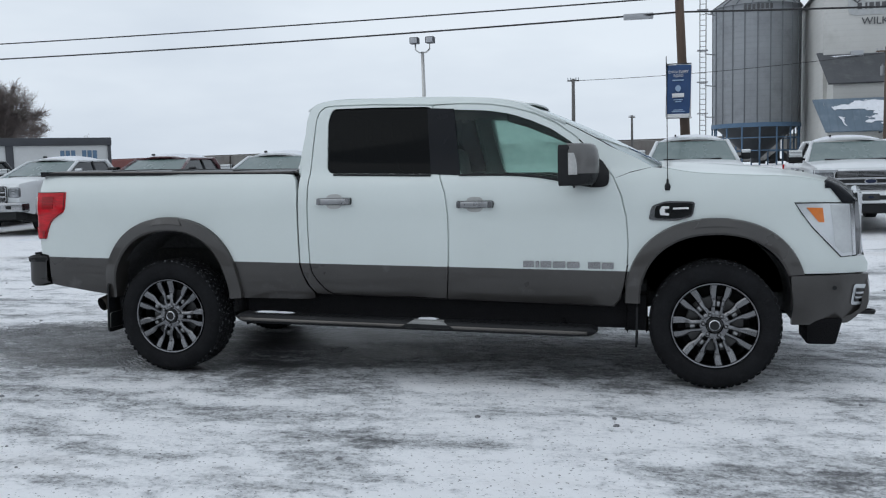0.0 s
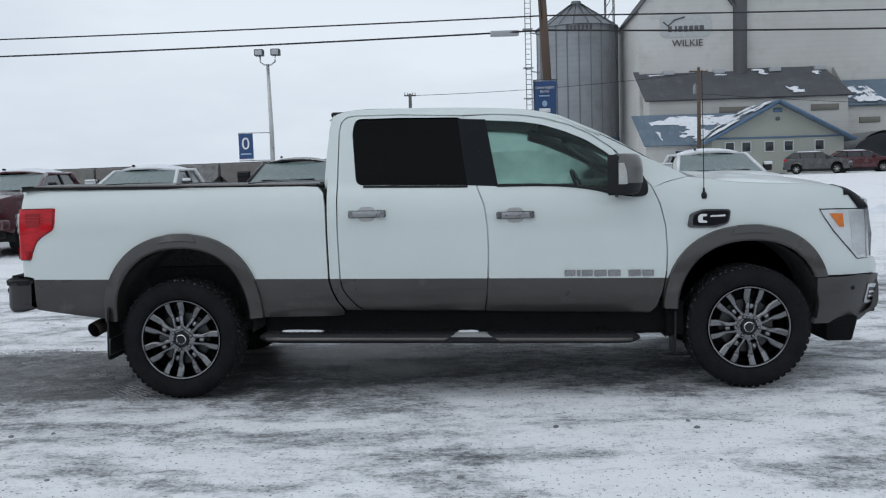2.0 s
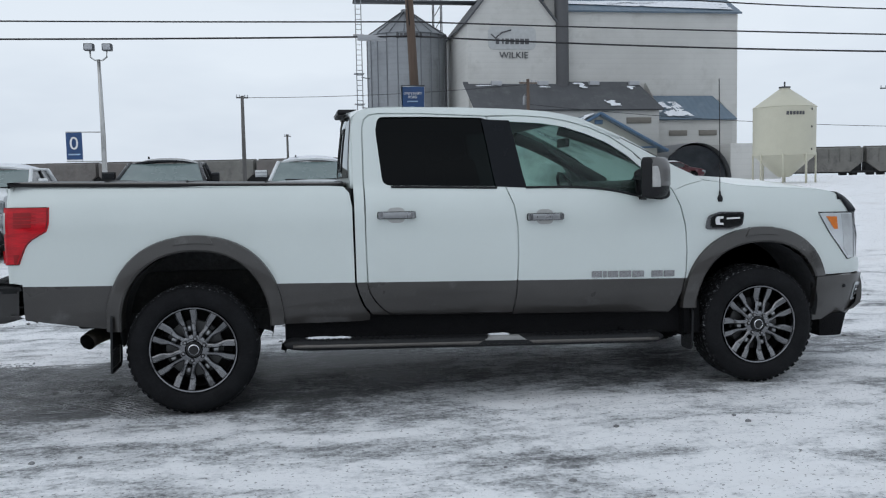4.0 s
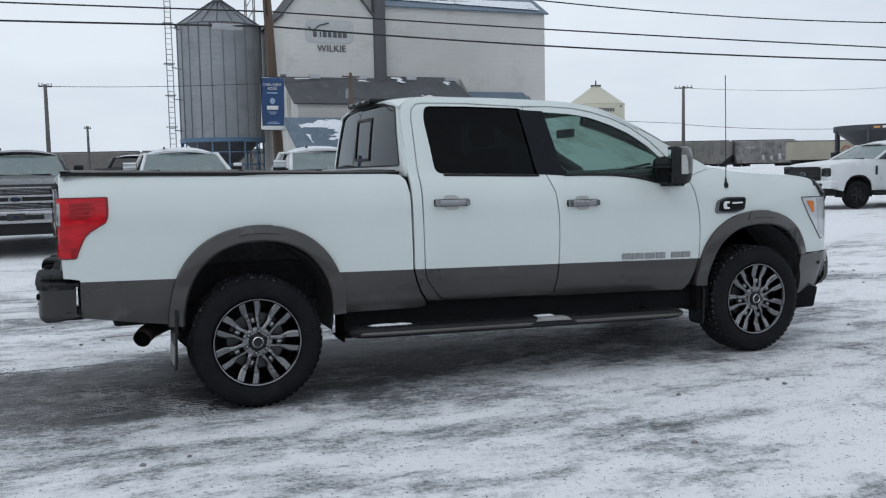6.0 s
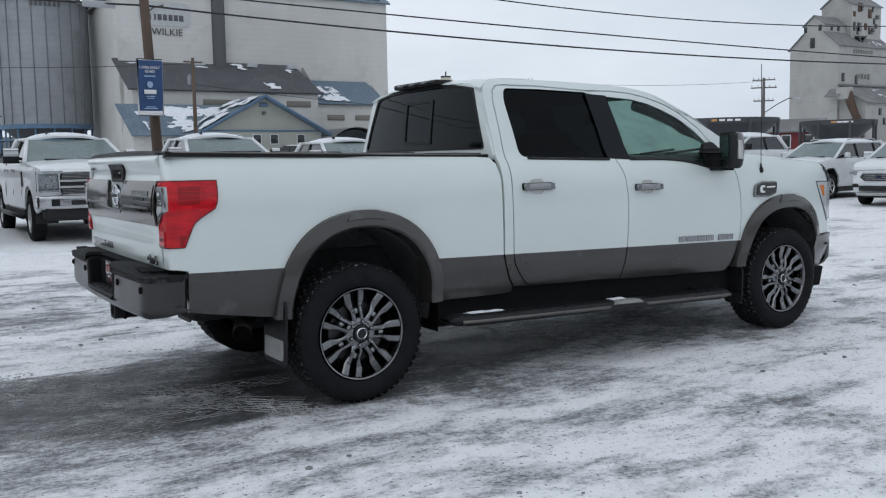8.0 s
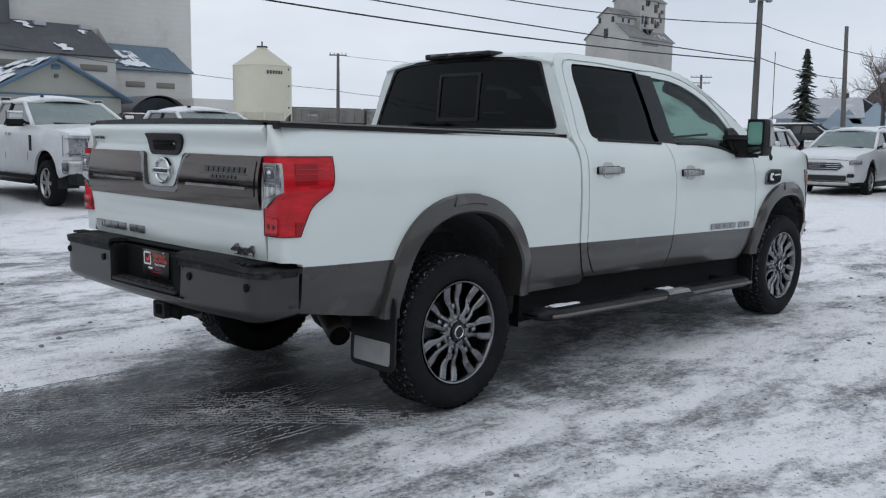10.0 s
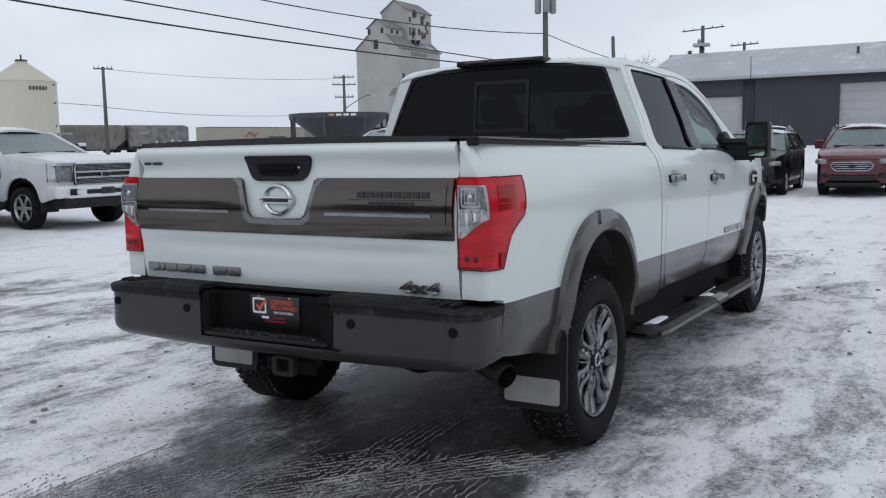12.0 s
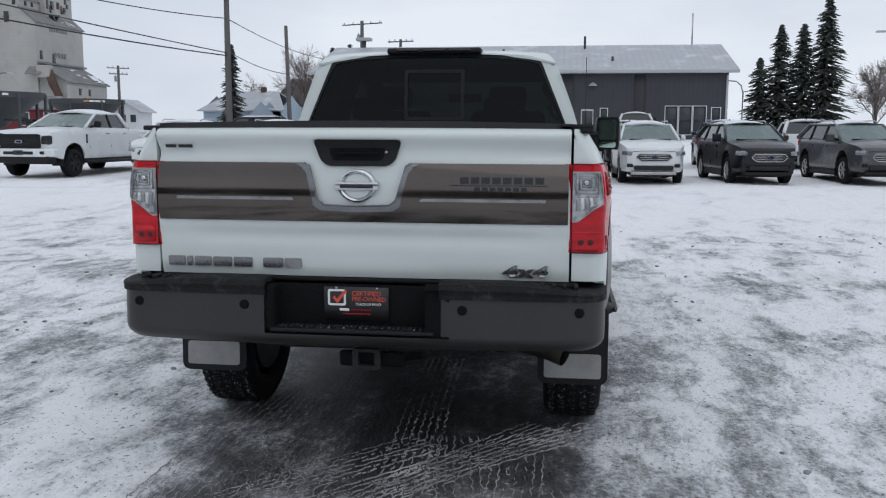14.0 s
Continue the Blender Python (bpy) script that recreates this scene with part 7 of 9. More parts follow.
def parked(kind, paint, label, x, y, heading, group, tall=1.0, **kw):
    slim = 0.97 if kind == "pickup" else 0.91
    vehicle(kind, paint, label, pose(x, y, ground_z(x, y) - 0.015, 0, 0, heading) @ Matrix.Diagonal((1, slim, tall, 1)), group, **kw)


ROW = "pickups parked in a row"
parked("pickup", DARKPAINT, "black pickup parked on the snow at the end of the row", -17.1, 14.3, -90, ROW, 0.95)
parked("pickup", CARWHITE, "white pickup with chrome grille and snowy roof", -13.83, 14.25, -90, ROW, 0.945)
parked("pickup", BURGUNDY, "burgundy pickup with frosted windscreen", -10.65, 14.25, -90, ROW, 0.945, chrome=False)
parked("pickup", CARWHITE, "white pickup with frosted windscreen beside a burgundy one", -7.56, 14.25, -90, ROW, 0.95)
parked("pickup", DARKPAINT, "charcoal pickup with chrome grille and bumper", -4.08, 14.25, -89, ROW, snow=False)
parked("pickup", CARWHITE, "white pickup with chrome grille and towing mirrors", -0.9, 14.25, -90, ROW)
parked("pickup", CARWHITE, "white pickup with snow on hood and roof", 2.22, 14.25, -91, ROW)
parked("pickup", CARWHITE, "white pickup with satin grille and white bumper", 5.42, 14.3, -92, ROW, 0.945, bumper=CARWHITE)
FRONT = "vehicles parked along the lot's edge"
parked("pickup", CARWHITE, "white pickup with black grille seen from its front corner", 19.7, 13.9, 177, FRONT, 0.96, chrome=False)
parked("suv", CARWHITE, "white suv with frosted windscreen and black grille", 19.3, 10.55, 184, FRONT)
parked("suv", CARWHITE, "white suv with snow on its hood", 18.2, 7.3, 190, FRONT)
parked("suv", CARWHITE, "white suv with frosted windscreen and roof rails", 18.9, 4.75, 184, FRONT)
parked("suv", DARKPAINT, "black suv with bright grille bars and frosty roof", 18.4, 2.05, 181, FRONT, 0.95)
parked("suv", REDPAINT, "dark red suv with bright grille bars", 18.6, -0.35, 179, FRONT)
parked("suv", CARWHITE, "white compact suv with blue oval badge", 19.6, -3.0, 181, FRONT)
parked("suv", DARKPAINT, "black compact suv with clear head lamps", 19.8, -5.7, 186, FRONT)
parked("suv", GREYPAINT, "dusty grey suv with chrome grille", 20.2, -8.75, 186, FRONT)
parked("suv", GREYPAINT, "grey suv parked at the end of the row", 20.6, -12.6, 172, FRONT)
BEHIND = "vehicles parked behind the front row"
parked("suv", BLUEPAINT, "dark suv seen from behind on the snow", 25.6, 3.1, 8, BEHIND)
parked("suv", DARKPAINT, "dark suv standing behind a red one", 25.2, 0.45, 6, BEHIND)
parked("suv", CARWHITE, "white suv with red tail lamps before the shop door", 28.2, 7.3, 34, BEHIND)
parked("suv", DARKPAINT, "dark suv standing close behind a white one", 25.6, -2.75, 4, BEHIND)
parked("suv", BLUEPAINT, "dark blue suv with red tail lamps", 27.0, -6.3, 0, BEHIND)
parked("suv", CARWHITE, "white suv with red tail lamps and tinted rear window", 27.6, -9.15, -8, BEHIND)
parked("suv", CARWHITE, "white suv at the far end of the second row", 29.0, -13.6, -8, BEHIND)
parked("pickup", CARWHITE, "white pickup parked near the big shop door", 46.0, -4.6, -2, BEHIND, 0.93)
parked("suv", DARKPAINT, "black suv parked beyond the hopper bins", 36.0, 14.5, 100, BEHIND)

# ---- buildings, bins, poles round the lot ----
SIDING = striped("pale_grey_siding", (0.55, 0.545, 0.52), 2, 0.5, 0.2, 0.75, 0.0, 0.08, 0.25, 0.95, (0.48, 0.475, 0.45), 0.62)
DARKROOF = striped("dark_shingle_roof", (0.085, 0.088, 0.095), 0, 1.1, 0.1, 0.8, 0.0, 0.15, 0.6, 0.95, (0.11, 0.115, 0.12), 0.6)
BLUEROOF = striped("blue_metal_roof", (0.12, 0.17, 0.22), 0, 0.6, 0.3, 0.5, 0.0, 0.12, 0.5, 0.9, (0.16, 0.21, 0.26), 0.6)
GALV = striped("galvanised_sheet", (0.28, 0.295, 0.31), 2, 0.55, 0.3, 0.5, 0.4, 0.12, 0.35, 0.93, (0.235, 0.245, 0.26), 0.58)
RINGBLUE = surf("blue_steel", (0.085, 0.155, 0.245), 0.5, 0.0, 0.1, 3, 20)
CREAM = surf("cream_bin_paint", (0.56, 0.54, 0.43), 0.45, 0.0, 0.05, 0.8, 12)
POLEWOOD = surf("brown_pole_wood", (0.115, 0.08, 0.06), 0.85, 0.0, 0.25, 3, 25, 0.03, stretch=(1, 1, 0.1))
GREYPOLE = surf("grey_pole_wood", (0.13, 0.125, 0.12), 0.85, 0.0, 0.25, 3, 25, 0.03, stretch=(1, 1, 0.1))
WIRE = surf("black_wire", (0.02, 0.02, 0.022), 0.6)
CHARCOAL = striped("charcoal_metal_siding", (0.045, 0.048, 0.056), 1, 0.32, 0.35, 0.5, 0.2, 0.1, 0.8, 0.8)
SHOPROOF = striped("pale_metal_roof", (0.42, 0.44, 0.47), 1, 0.45, 0.4, 0.45, 0.1, 0.08, 0.4, 0.88, (0.6, 0.62, 0.66), 0.6)
OFFWHITE = surf("off_white_panel", (0.42, 0.43, 0.45), 0.6, 0.0, 0.06, 1, 20)
BANNER = surf("blue_banner_cloth", (0.035, 0.085, 0.21), 0.7, 0.0, 0.15, 3, 30)
RAILBROWN = surf("rusty_railcar_paint", (0.15, 0.135, 0.125), 0.7, 0.0, 0.25, 0.5, 8, second=(0.16, 0.15, 0.14), amount=0.55)
RAILGREY = surf("grey_railcar_paint", (0.22, 0.215, 0.21), 0.7, 0.0, 0.2, 0.5, 8, second=(0.12, 0.115, 0.11), amount=0.55)
RAILHOP = surf("olive_grey_railcar_paint", (0.17, 0.165, 0.15), 0.7, 0.0, 0.2, 0.4, 8, second=(0.11, 0.105, 0.10), amount=0.58)
FROSTTWIG = surf("frosted_twigs", (0.215, 0.18, 0.17), 0.85, 0.0, 0.2, 2, 20)
RAILRED = surf("red_railcar_paint", (0.16, 0.05, 0.045), 0.7, 0.0, 0.2, 0.5, 8)
RAILTAN = surf("tan_container_paint", (0.34, 0.315, 0.25), 0.6, 0.0, 0.1, 0.5, 8)
HOPDARK = surf("dark_hopper_steel", (0.06, 0.065, 0.072), 0.6, 0.2, 0.2, 2, 15)
RUST = surf("rusty_steel", (0.10, 0.06, 0.042), 0.8, 0.0, 0.3, 2, 15)
CONCRETE = surf("grey_concrete", (0.33, 0.33, 0.33), 0.85, 0.0, 0.15, 1, 15, 0.03)
PALEBLUE = striped("pale_blue_boards", (0.32, 0.40, 0.47), 2, 0.2, 0.2, 0.8, 0.0, 0.08, 0.5, 0.9)
BARK = surf("grey_bark", (0.10, 0.088, 0.08), 0.9, 0.0, 0.25, 6, 30, 0.04)
SPRUCE = surf("dark_spruce_needles", (0.060, 0.074, 0.062), 0.9, 0.0, 0.4, 3, 20, second=(0.12, 0.132, 0.124), amount=0.56, spec=0.15)
WINDOWDARK = surf("dark_window", (0.03, 0.035, 0.04), 0.12, 0.0, 0.2, 1, 10)
WHITETRIM = surf("white_trim", (0.62, 0.63, 0.65), 0.6)


def hull(faces):
    """A solid from a list of faces given by corner points; equal corners are joined."""
    bm, at = bmesh.new(), {}
    for f in faces:
        vs = []
        for p in f:
            k = tuple(round(c, 4) for c in p)
            if k not in at:
                at[k] = bm.verts.new(p)
            vs.append(at[k])
        bm.faces.new(vs)
    bmesh.ops.recalc_face_normals(bm, faces=bm.faces[:])
    return bm


def gabled(x0, x1, y0, y1, z0, eave, ridge, along="x"):
    """Walls of a house with gable ends; the ridge runs along x or y."""
    if along == "x":
        ym = (y0 + y1) / 2
        return hull([[(x0, y0, z0), (x1, y0, z0), (x1, y0, eave), (x0, y0, eave)], [(x0, y1, z0), (x1, y1, z0), (x1, y1, eave), (x0, y1, eave)], [(x0, y0, z0), (x0, y1, z0), (x0, y1, eave), (x0, ym, ridge), (x0, y0, eave)], [(x1, y0, z0), (x1, y1, z0), (x1, y1, eave), (x1, ym, ridge), (x1, y0, eave)]])
    xm = (x0 + x1) / 2
    return hull([[(x0, y0, z0), (x0, y1, z0), (x0, y1, eave), (x0, y0, eave)], [(x1, y0, z0), (x1, y1, z0), (x1, y1, eave), (x1, y0, eave)], [(x0, y0, z0), (x1, y0, z0), (x1, y0, eave), (xm, y0, ridge), (x0, y0, eave)], [(x0, y1, z0), (x1, y1, z0), (x1, y1, eave), (xm, y1, ridge), (x0, y1, eave)]])


def slab(a, b, c, d, thick):
    """A roof plane with thickness; corners in order."""
    a, b, c, d = (Vector(p) for p in (a, b, c, d))
    n = (b - a).cross(d - a).normalized()
    n = n if n.z > 0 else -n
    lo = [p - n * thick for p in (a, b, c, d)]
    return hull([(a, b, c, d), lo] + [(p, q, s, r) for p, q, s, r in ((a, b, lo[1], lo[0]), (b, c, lo[2], lo[1]), (c, d, lo[3], lo[2]), (d, a, lo[0], lo[3]))])


def snow_patch(a, b, c, d, seed, cover=0.1, n=72):
    """Snow left lying on a roof plane: a thin ragged sheet."""
    a, b, c, d = (Vector(p) for p in (a, b, c, d))
    up = (b - a).cross(d - a).normalized()
    up = up if up.z > 0 else -up
    bm = bmesh.new()
    vs = {}
    def corner(i, j):
        if (i, j) not in vs:
            u, v = i / n, j / n
            p = (a * (1 - u) + b * u) * (1 - v) + (d * (1 - u) + c * u) * v
            p += ((b - a) * noise.noise(p * 3.1) + (d - a) * noise.noise(p * 3.7 + up)) * (0.9 / n)
            vs[i, j] = bm.verts.new(p + up * (0.05 + 0.03 * noise.noise(p * 2)))
        return vs[i, j]
    for i in range(n):
        for j in range(n):
            q = Vector((i / n * 3.2, j / n * 3.2, seed))
            if noise.noise(q) + 0.5 * noise.noise(q * 3) + 0.12 * noise.noise(q * 9) > cover:
                bm.faces.new((corner(i, j), corner(i + 1, j), corner(i + 1, j + 1), corner(i, j + 1)))
    bm.verts.index_update()
    bm.faces.index_update()
    return bm


def lay_snow(sheet, root, least=30):
    """Parts one ragged sheet of snow into its separate patches, each a part of the roof's house."""
    todo = set(sheet.faces)
    while todo:
        seed_face = min(todo, key=lambda f: f.index if f.index >= 0 else 0)
        island, edge = {seed_face}, [seed_face]
        while edge:
            for v in edge.pop().verts:
                for g in v.link_faces:
                    if g not in island:
                        island.add(g)
                        edge.append(g)
        todo -= island
        if len(island) < least:
            continue
        own, at_ = bmesh.new(), {}
        for f in sorted(island, key=lambda g: g.index):
            for v in f.verts:
                if v.index not in at_:
                    at_[v.index] = own.verts.new(v.co)
            own.faces.new([at_[v.index] for v in f.verts])
        part("roof_snow", own, SNOW, root)
    sheet.free()


def facing(bm, x, y, z, turn=0):
    """Sets flat work that faces -y up at a place, turned about z by degrees."""
    bm.transform(pose(x, y, z, 0, 0, turn))
    return bm


def window_on(root, x, y, z, w, h, turn=0, frame_mat=None, glass_mat=None):
    wn_ = part("window", facing(plate([[(-w / 2 - 0.07, -h / 2 - 0.07), (w / 2 + 0.07, -h / 2 - 0.07), (w / 2 + 0.07, h / 2 + 0.07), (-w / 2 - 0.07, h / 2 + 0.07)], [(-w / 2, -h / 2), (w / 2, -h / 2), (w / 2, h / 2), (-w / 2, h / 2)]], 0.1), x, y, z, turn), frame_mat or WHITETRIM, root, smooth=False)
    part("pane", facing(rbox(-w / 2, w / 2, -0.03, 0.03, -h / 2, h / 2, 0.004, 1), x, y, z, turn) if turn == 0 else facing(rbox(-w / 2, w / 2, -0.03, 0.03, -h / 2, h / 2, 0.004, 1), x, y, z, turn), glass_mat or WINDOWDARK, wn_)
    return wn_


# pale grain elevator with its annexes
ZG = 1.2
el = thing("grain_elevator", "tall pale grain elevator with dark sloping annex roofs", "grain elevator")
part("main_wall", gabled(14.9, 23.35, 77.0, 90, ZG, 16.5, 21.6, "y"), SIDING, el, smooth=False)
for s in (0, 1):
    xa, xb = ((14.6, 19.12), (23.65, 19.12))[s]
    part("main_roof", slab((xa, 76.7, 16.15), (xb, 76.7, 21.75), (xb, 90.3, 21.75), (xa, 90.3, 16.15), 0.15), DARKROOF, el, smooth=False)
part("wing_wall", gabled(24.6, 42.0, 77.6, 90, ZG, 17.5, 21.0, "x"), SIDING, el, smooth=False)
part("wing_roof", slab((24.2, 77.2, 17.45), (42.3, 77.2, 17.45), (42.3, 83.8, 21.15), (24.2, 83.8, 21.15), 0.15), BLUEROOF, el, smooth=False)
part("wing_roof", slab((24.2, 90.4, 17.45), (42.3, 90.4, 17.45), (42.3, 83.8, 21.15), (24.2, 83.8, 21.15), 0.15), BLUEROOF, el, smooth=False)
lay_snow(snow_patch((24.3, 78.6, 18.3), (41.5, 77.6, 17.75), (41.5, 79.8, 18.95), (24.3, 79.4, 18.7), 3, -0.35), el)
part("dust_duct", lathe([(0.66, 0), (0.66, 12)], 20, "Z", None, Matrix.Translation((23.98, 77.2, 10.2))), surf("dark_duct_steel", (0.10, 0.10, 0.105), 0.6, 0.3), el, "dark vertical duct")
part("annex_wall", gabled(15.2, 32.4, 74.0, 80.8, ZG, 7.95, 10.7, "x"), SIDING, el, smooth=False)
part("annex_roof", slab((14.8, 73.6, 7.85), (32.75, 73.6, 7.85), (31.4, 77.3, 10.75), (14.4, 77.3, 10.75), 0.14), DARKROOF, el, smooth=False)
lay_snow(snow_patch((24.5, 73.9, 8.15), (32.0, 73.9, 8.15), (31.0, 77.0, 10.6), (24.5, 77.0, 10.6), 9, 0.52), el)
lay_snow(snow_patch((15.2, 75.9, 9.6), (24.0, 75.9, 9.6), (24.0, 77.0, 10.5), (15.2, 77.0, 10.5), 5, 0.5), el)
for x in (17.0, 21.5, 26.5, 30.5):
    part("roof_vent", rbox(x, x + 1.0, 76.6, 77.1, 10.35, 10.75, 0.04), OFFWHITE, el)
for x, w in ((22.6, 2.6), (30.4, 2.4)):
    part("wall_vent", rbox(x - w / 2, x + w / 2, 73.9, 74.05, 6.55, 7.1, 0.02, 1), surf("tan_vent", (0.21, 0.195, 0.17), 0.8), el)
part("shed_wall", gabled(32.5, 40.0, 74.6, 82, ZG, 7.2, 9.6, "x"), SIDING, el, smooth=False)
part("shed_roof", slab((32.5, 74.2, 6.95), (40.3, 74.2, 6.95), (39.3, 77.4, 9.4), (32.5, 77.4, 9.4), 0.14), BLUEROOF, el, smooth=False)
lay_snow(snow_patch((32.8, 74.4, 7.2), (36.0, 74.4, 7.2), (35.0, 76.4, 8.7), (32.8, 76.4, 8.7), 2, -0.1), el)
for x in (34.5, 37.5):
    part("wall_vent", rbox(x - 0.9, x + 0.9, 74.5, 74.65, 5.4, 5.9, 0.02, 1), surf("tan_vent", (0.21, 0.195, 0.17), 0.8), el)
part("sign_board", facing(plate([rounded([(-2.3, -1.05), (2.3, -1.05), (2.3, 1.05), (-2.3, 1.05)], 0.6, 6)], 0.06), 19.1, 76.93, 14.75), surf("white_sign", (0.44, 0.45, 0.45), 0.5), el)
for k, (x, w) in enumerate(((-1.7, 0.34), (-1.15, 0.16), (-0.72, 0.36), (-0.22, 0.34), (0.30, 0.36), (0.80, 0.36), (1.3, 0.4))):
    part("logo_block", facing(rbox(-w / 2, w / 2, -0.03, 0.0, -0.26, 0.26, 0.02, 1), 19.3 + x * 0.95, 76.92, 14.45), INKGREY, el)
part("logo_swoosh", tube([(17.1, 76.9, 15.1), (17.5, 76.9, 14.75), (18.1, 76.9, 15.25), (19.0, 76.9, 15.5)], 0.07, 6), INKGREY, el)
part("town_name", facing(words("WILKIE", 0.86, 0.03, "CENTER", 1.02), 19.25, 76.92, 13.15), INKGREY, el, smooth=False)

blue = thing("storage_shed", "low shed with a snow-patched blue metal roof", "shed")
part("wall", gabled(14.2, 22.0, 70.3, 74, ZG, 3.95, 6.2, "x"), SIDING, blue, smooth=False)
part("roof", slab((14.0, 69.8, 3.8), (22.6, 69.8, 3.8), (22.6, 72.6, 6.5), (13.4, 72.6, 6.5), 0.12), BLUEROOF, blue, smooth=False)
lay_snow(snow_patch((15.5, 70.2, 4.2), (22.4, 70.2, 4.2), (22.4, 72.4, 6.3), (14.5, 72.4, 6.3), 7, -0.02), blue)
window_on(blue, 17.0, 70.25, 2.9, 0.7, 0.8)

off = thing("elevator_office", "pale grey gabled office with blue roof edges", "office building")
part("wall", gabled(18.6, 28.9, 66.0, 73.5, ZG, 4.15, 6.8, "y"), surf("pale_green_grey_boards", (0.34, 0.35, 0.31), 0.75, 0, 0.05, 0.5, 10), off, smooth=False)
for xa, xb in ((17.9, 23.75), (29.6, 23.75)):
    part("roof", slab((xa, 65.4, 3.8), (xb, 65.4, 6.95), (xb, 74, 6.95), (xa, 74, 3.8), 0.22), BLUEROOF, off, smooth=False)
    part("fascia", tube([(xa, 65.38, 3.72), (xb, 65.38, 6.87)], 0.13, 6), RINGBLUE, off)
lay_snow(snow_patch((18.2, 65.6, 4.05), (18.2, 73.0, 4.05), (23.4, 73.0, 6.9), (23.4, 65.6, 6.9), 4, 0.0), off)
part("wall_band", rbox(18.5, 29.0, 65.93, 66.0, 3.98, 4.12, 0.02, 1), RINGBLUE, off)
part("gable_vent", rbox(23.4, 24.1, 65.93, 66.02, 6.0, 6.35, 0.02, 1), RINGBLUE, off)
part("gable_lamp", disc(0.16, -0.1, 0.05, 14, Matrix.Translation((23.75, 65.95, 5.5))), INKGREY, off)
for x in (20.0, 21.3, 23.1, 24.6, 27.0):
    window_on(off, x, 65.95, 3.35, 0.62, 0.72)

tun = thing("drive_shed", "dark arched drive-through shed beside the elevator", "shed")
part("arch_roof", lathe([(3.2, 0), (3.2, 8)], 24, "Y", None, Matrix.Translation((32.6, 66.4, ZG)), 0, math.pi), surf("dull_grey_sheet", (0.16, 0.165, 0.17), 0.6, 0.3, 0.1, 1, 10), tun)
part("doorway", hull([[(32.6 + 3.0 * math.cos(a), 67.0, ZG + 3.0 * math.sin(a)) for a in np.linspace(0, math.pi, 20)]]), WINDOWDARK, tun, smooth=False)
part("side_wall", rbox(35.8, 40.5, 66.6, 74, ZG, 4.3, 0.03), SIDING, tun)

# corrugated silo on a blue stand
si = thing("grain_silo", "tall galvanised corrugated silo on a blue stand", "silo")
SX, SY, SR = 10.35, 86.9, 4.05
part("shell", lathe([(SR + 0.016, 5.2)] + [(SR + (0.016 if k % 2 else 0.0), 5.2 + 0.28 * k) for k in range(1, 40)] + [(SR, 16.35)], 56, "Z", None, Matrix.Translation((SX, SY, 0))), GALV, si, "galvanised shell of ribbed sheets", smooth=False)
for k in range(22):
    a = 2 * math.pi * (k + 0.3) / 22
    part("stiffener", rbox(SX + (SR + 0.02) * math.cos(a) - 0.05, SX + (SR + 0.02) * math.cos(a) + 0.05, SY + (SR + 0.02) * math.sin(a) - 0.05, SY + (SR + 0.02) * math.sin(a) + 0.09, 5.1, 16.3, 0.01, 1), surf("dark_stiffener", (0.16, 0.17, 0.185), 0.5, 0.5) if k == 0 else bpy.data.materials["dark_stiffener"], si)
part("cone_roof", lathe([(SR + 0.2, 16.25), (0.55, 18.75), (0.5, 19.1), (0, 19.1)], 36, "Z", None, Matrix.Translation((SX, SY, 0))), GALV, si, smooth=False)
for k in range(18):
    a = 2 * math.pi * k / 18
    part("roof_rib", tube([(SX + 4.2 * math.cos(a), SY + 4.2 * math.sin(a), 16.32), (SX + 0.6 * math.cos(a), SY + 0.6 * math.sin(a), 18.8)], 0.05, 4), bpy.data.materials["dark_stiffener"], si)
part("ring_beam", lathe([(SR + 0.12, 4.85), (SR + 0.12, 5.25), (SR - 0.2, 5.25), (SR - 0.2, 4.85), (SR + 0.12, 4.85)], 40, "Z", None, Matrix.Translation((SX, SY, 0))), RINGBLUE, si, "blue ring beam")
part("cone_floor", lathe([(SR - 0.2, 5.0), (0.4, 1.9), (0.4, 1.5)], 28, "Z", None, Matrix.Translation((SX, SY, 0))), HOPDARK, si)
for k in range(16):
    a = 2 * math.pi * k / 16
    part("leg", tube([(SX + SR * math.cos(a), SY + SR * math.sin(a), 4.9), (SX + SR * math.cos(a), SY + SR * math.sin(a), 1.15)], 0.09, 6), RINGBLUE, si)
for z in (2.6, 3.8):
    part("brace_ring", lathe([(SR + 0.04, z), (SR + 0.04, z + 0.1), (SR - 0.04, z + 0.1)], 32, "Z", None, Matrix.Translation((SX, SY, 0))), RINGBLUE, si)
for k in range(7):
    part("maker_mark", rbox(-0.13, 0.13, -0.03, 0.0, -0.22, 0.22, 0.02, 1, None, Matrix.Translation((SX, SY, 15.9)) @ Matrix.Rotation(radians(-19 + 5.4 * k), 4, "Z") @ Matrix.Translation((0, -SR - 0.08, 0))), INKGREY, si)
lad = part("ladder", bmesh.new(), GALV, si, "caged ladder")
lb = bmesh.new()
LX, LY = 5.3, 84.6
for s in (-0.28, 0.28):
    tube([(LX + s, LY, 4.0), (LX + s, LY, 21)], 0.05, 5, lb)
for k in range(34):
    z = 4.2 + 0.5 * k
    tube([(LX - 0.28, LY, z), (LX + 0.28, LY, z)], 0.03, 4, lb)
for z in (6, 9, 12, 15.8):
    tube([(LX + 0.2, LY, z), (SX - SR + 0.2, SY - 0.9, z)], 0.05, 4, lb)
    rbox(LX - 0.55, LX + 0.45, LY - 0.5, LY + 0.5, z + 0.3, z + 0.36, 0.01, 1, lb)
lb.to_mesh(lad.data)
lb.free()
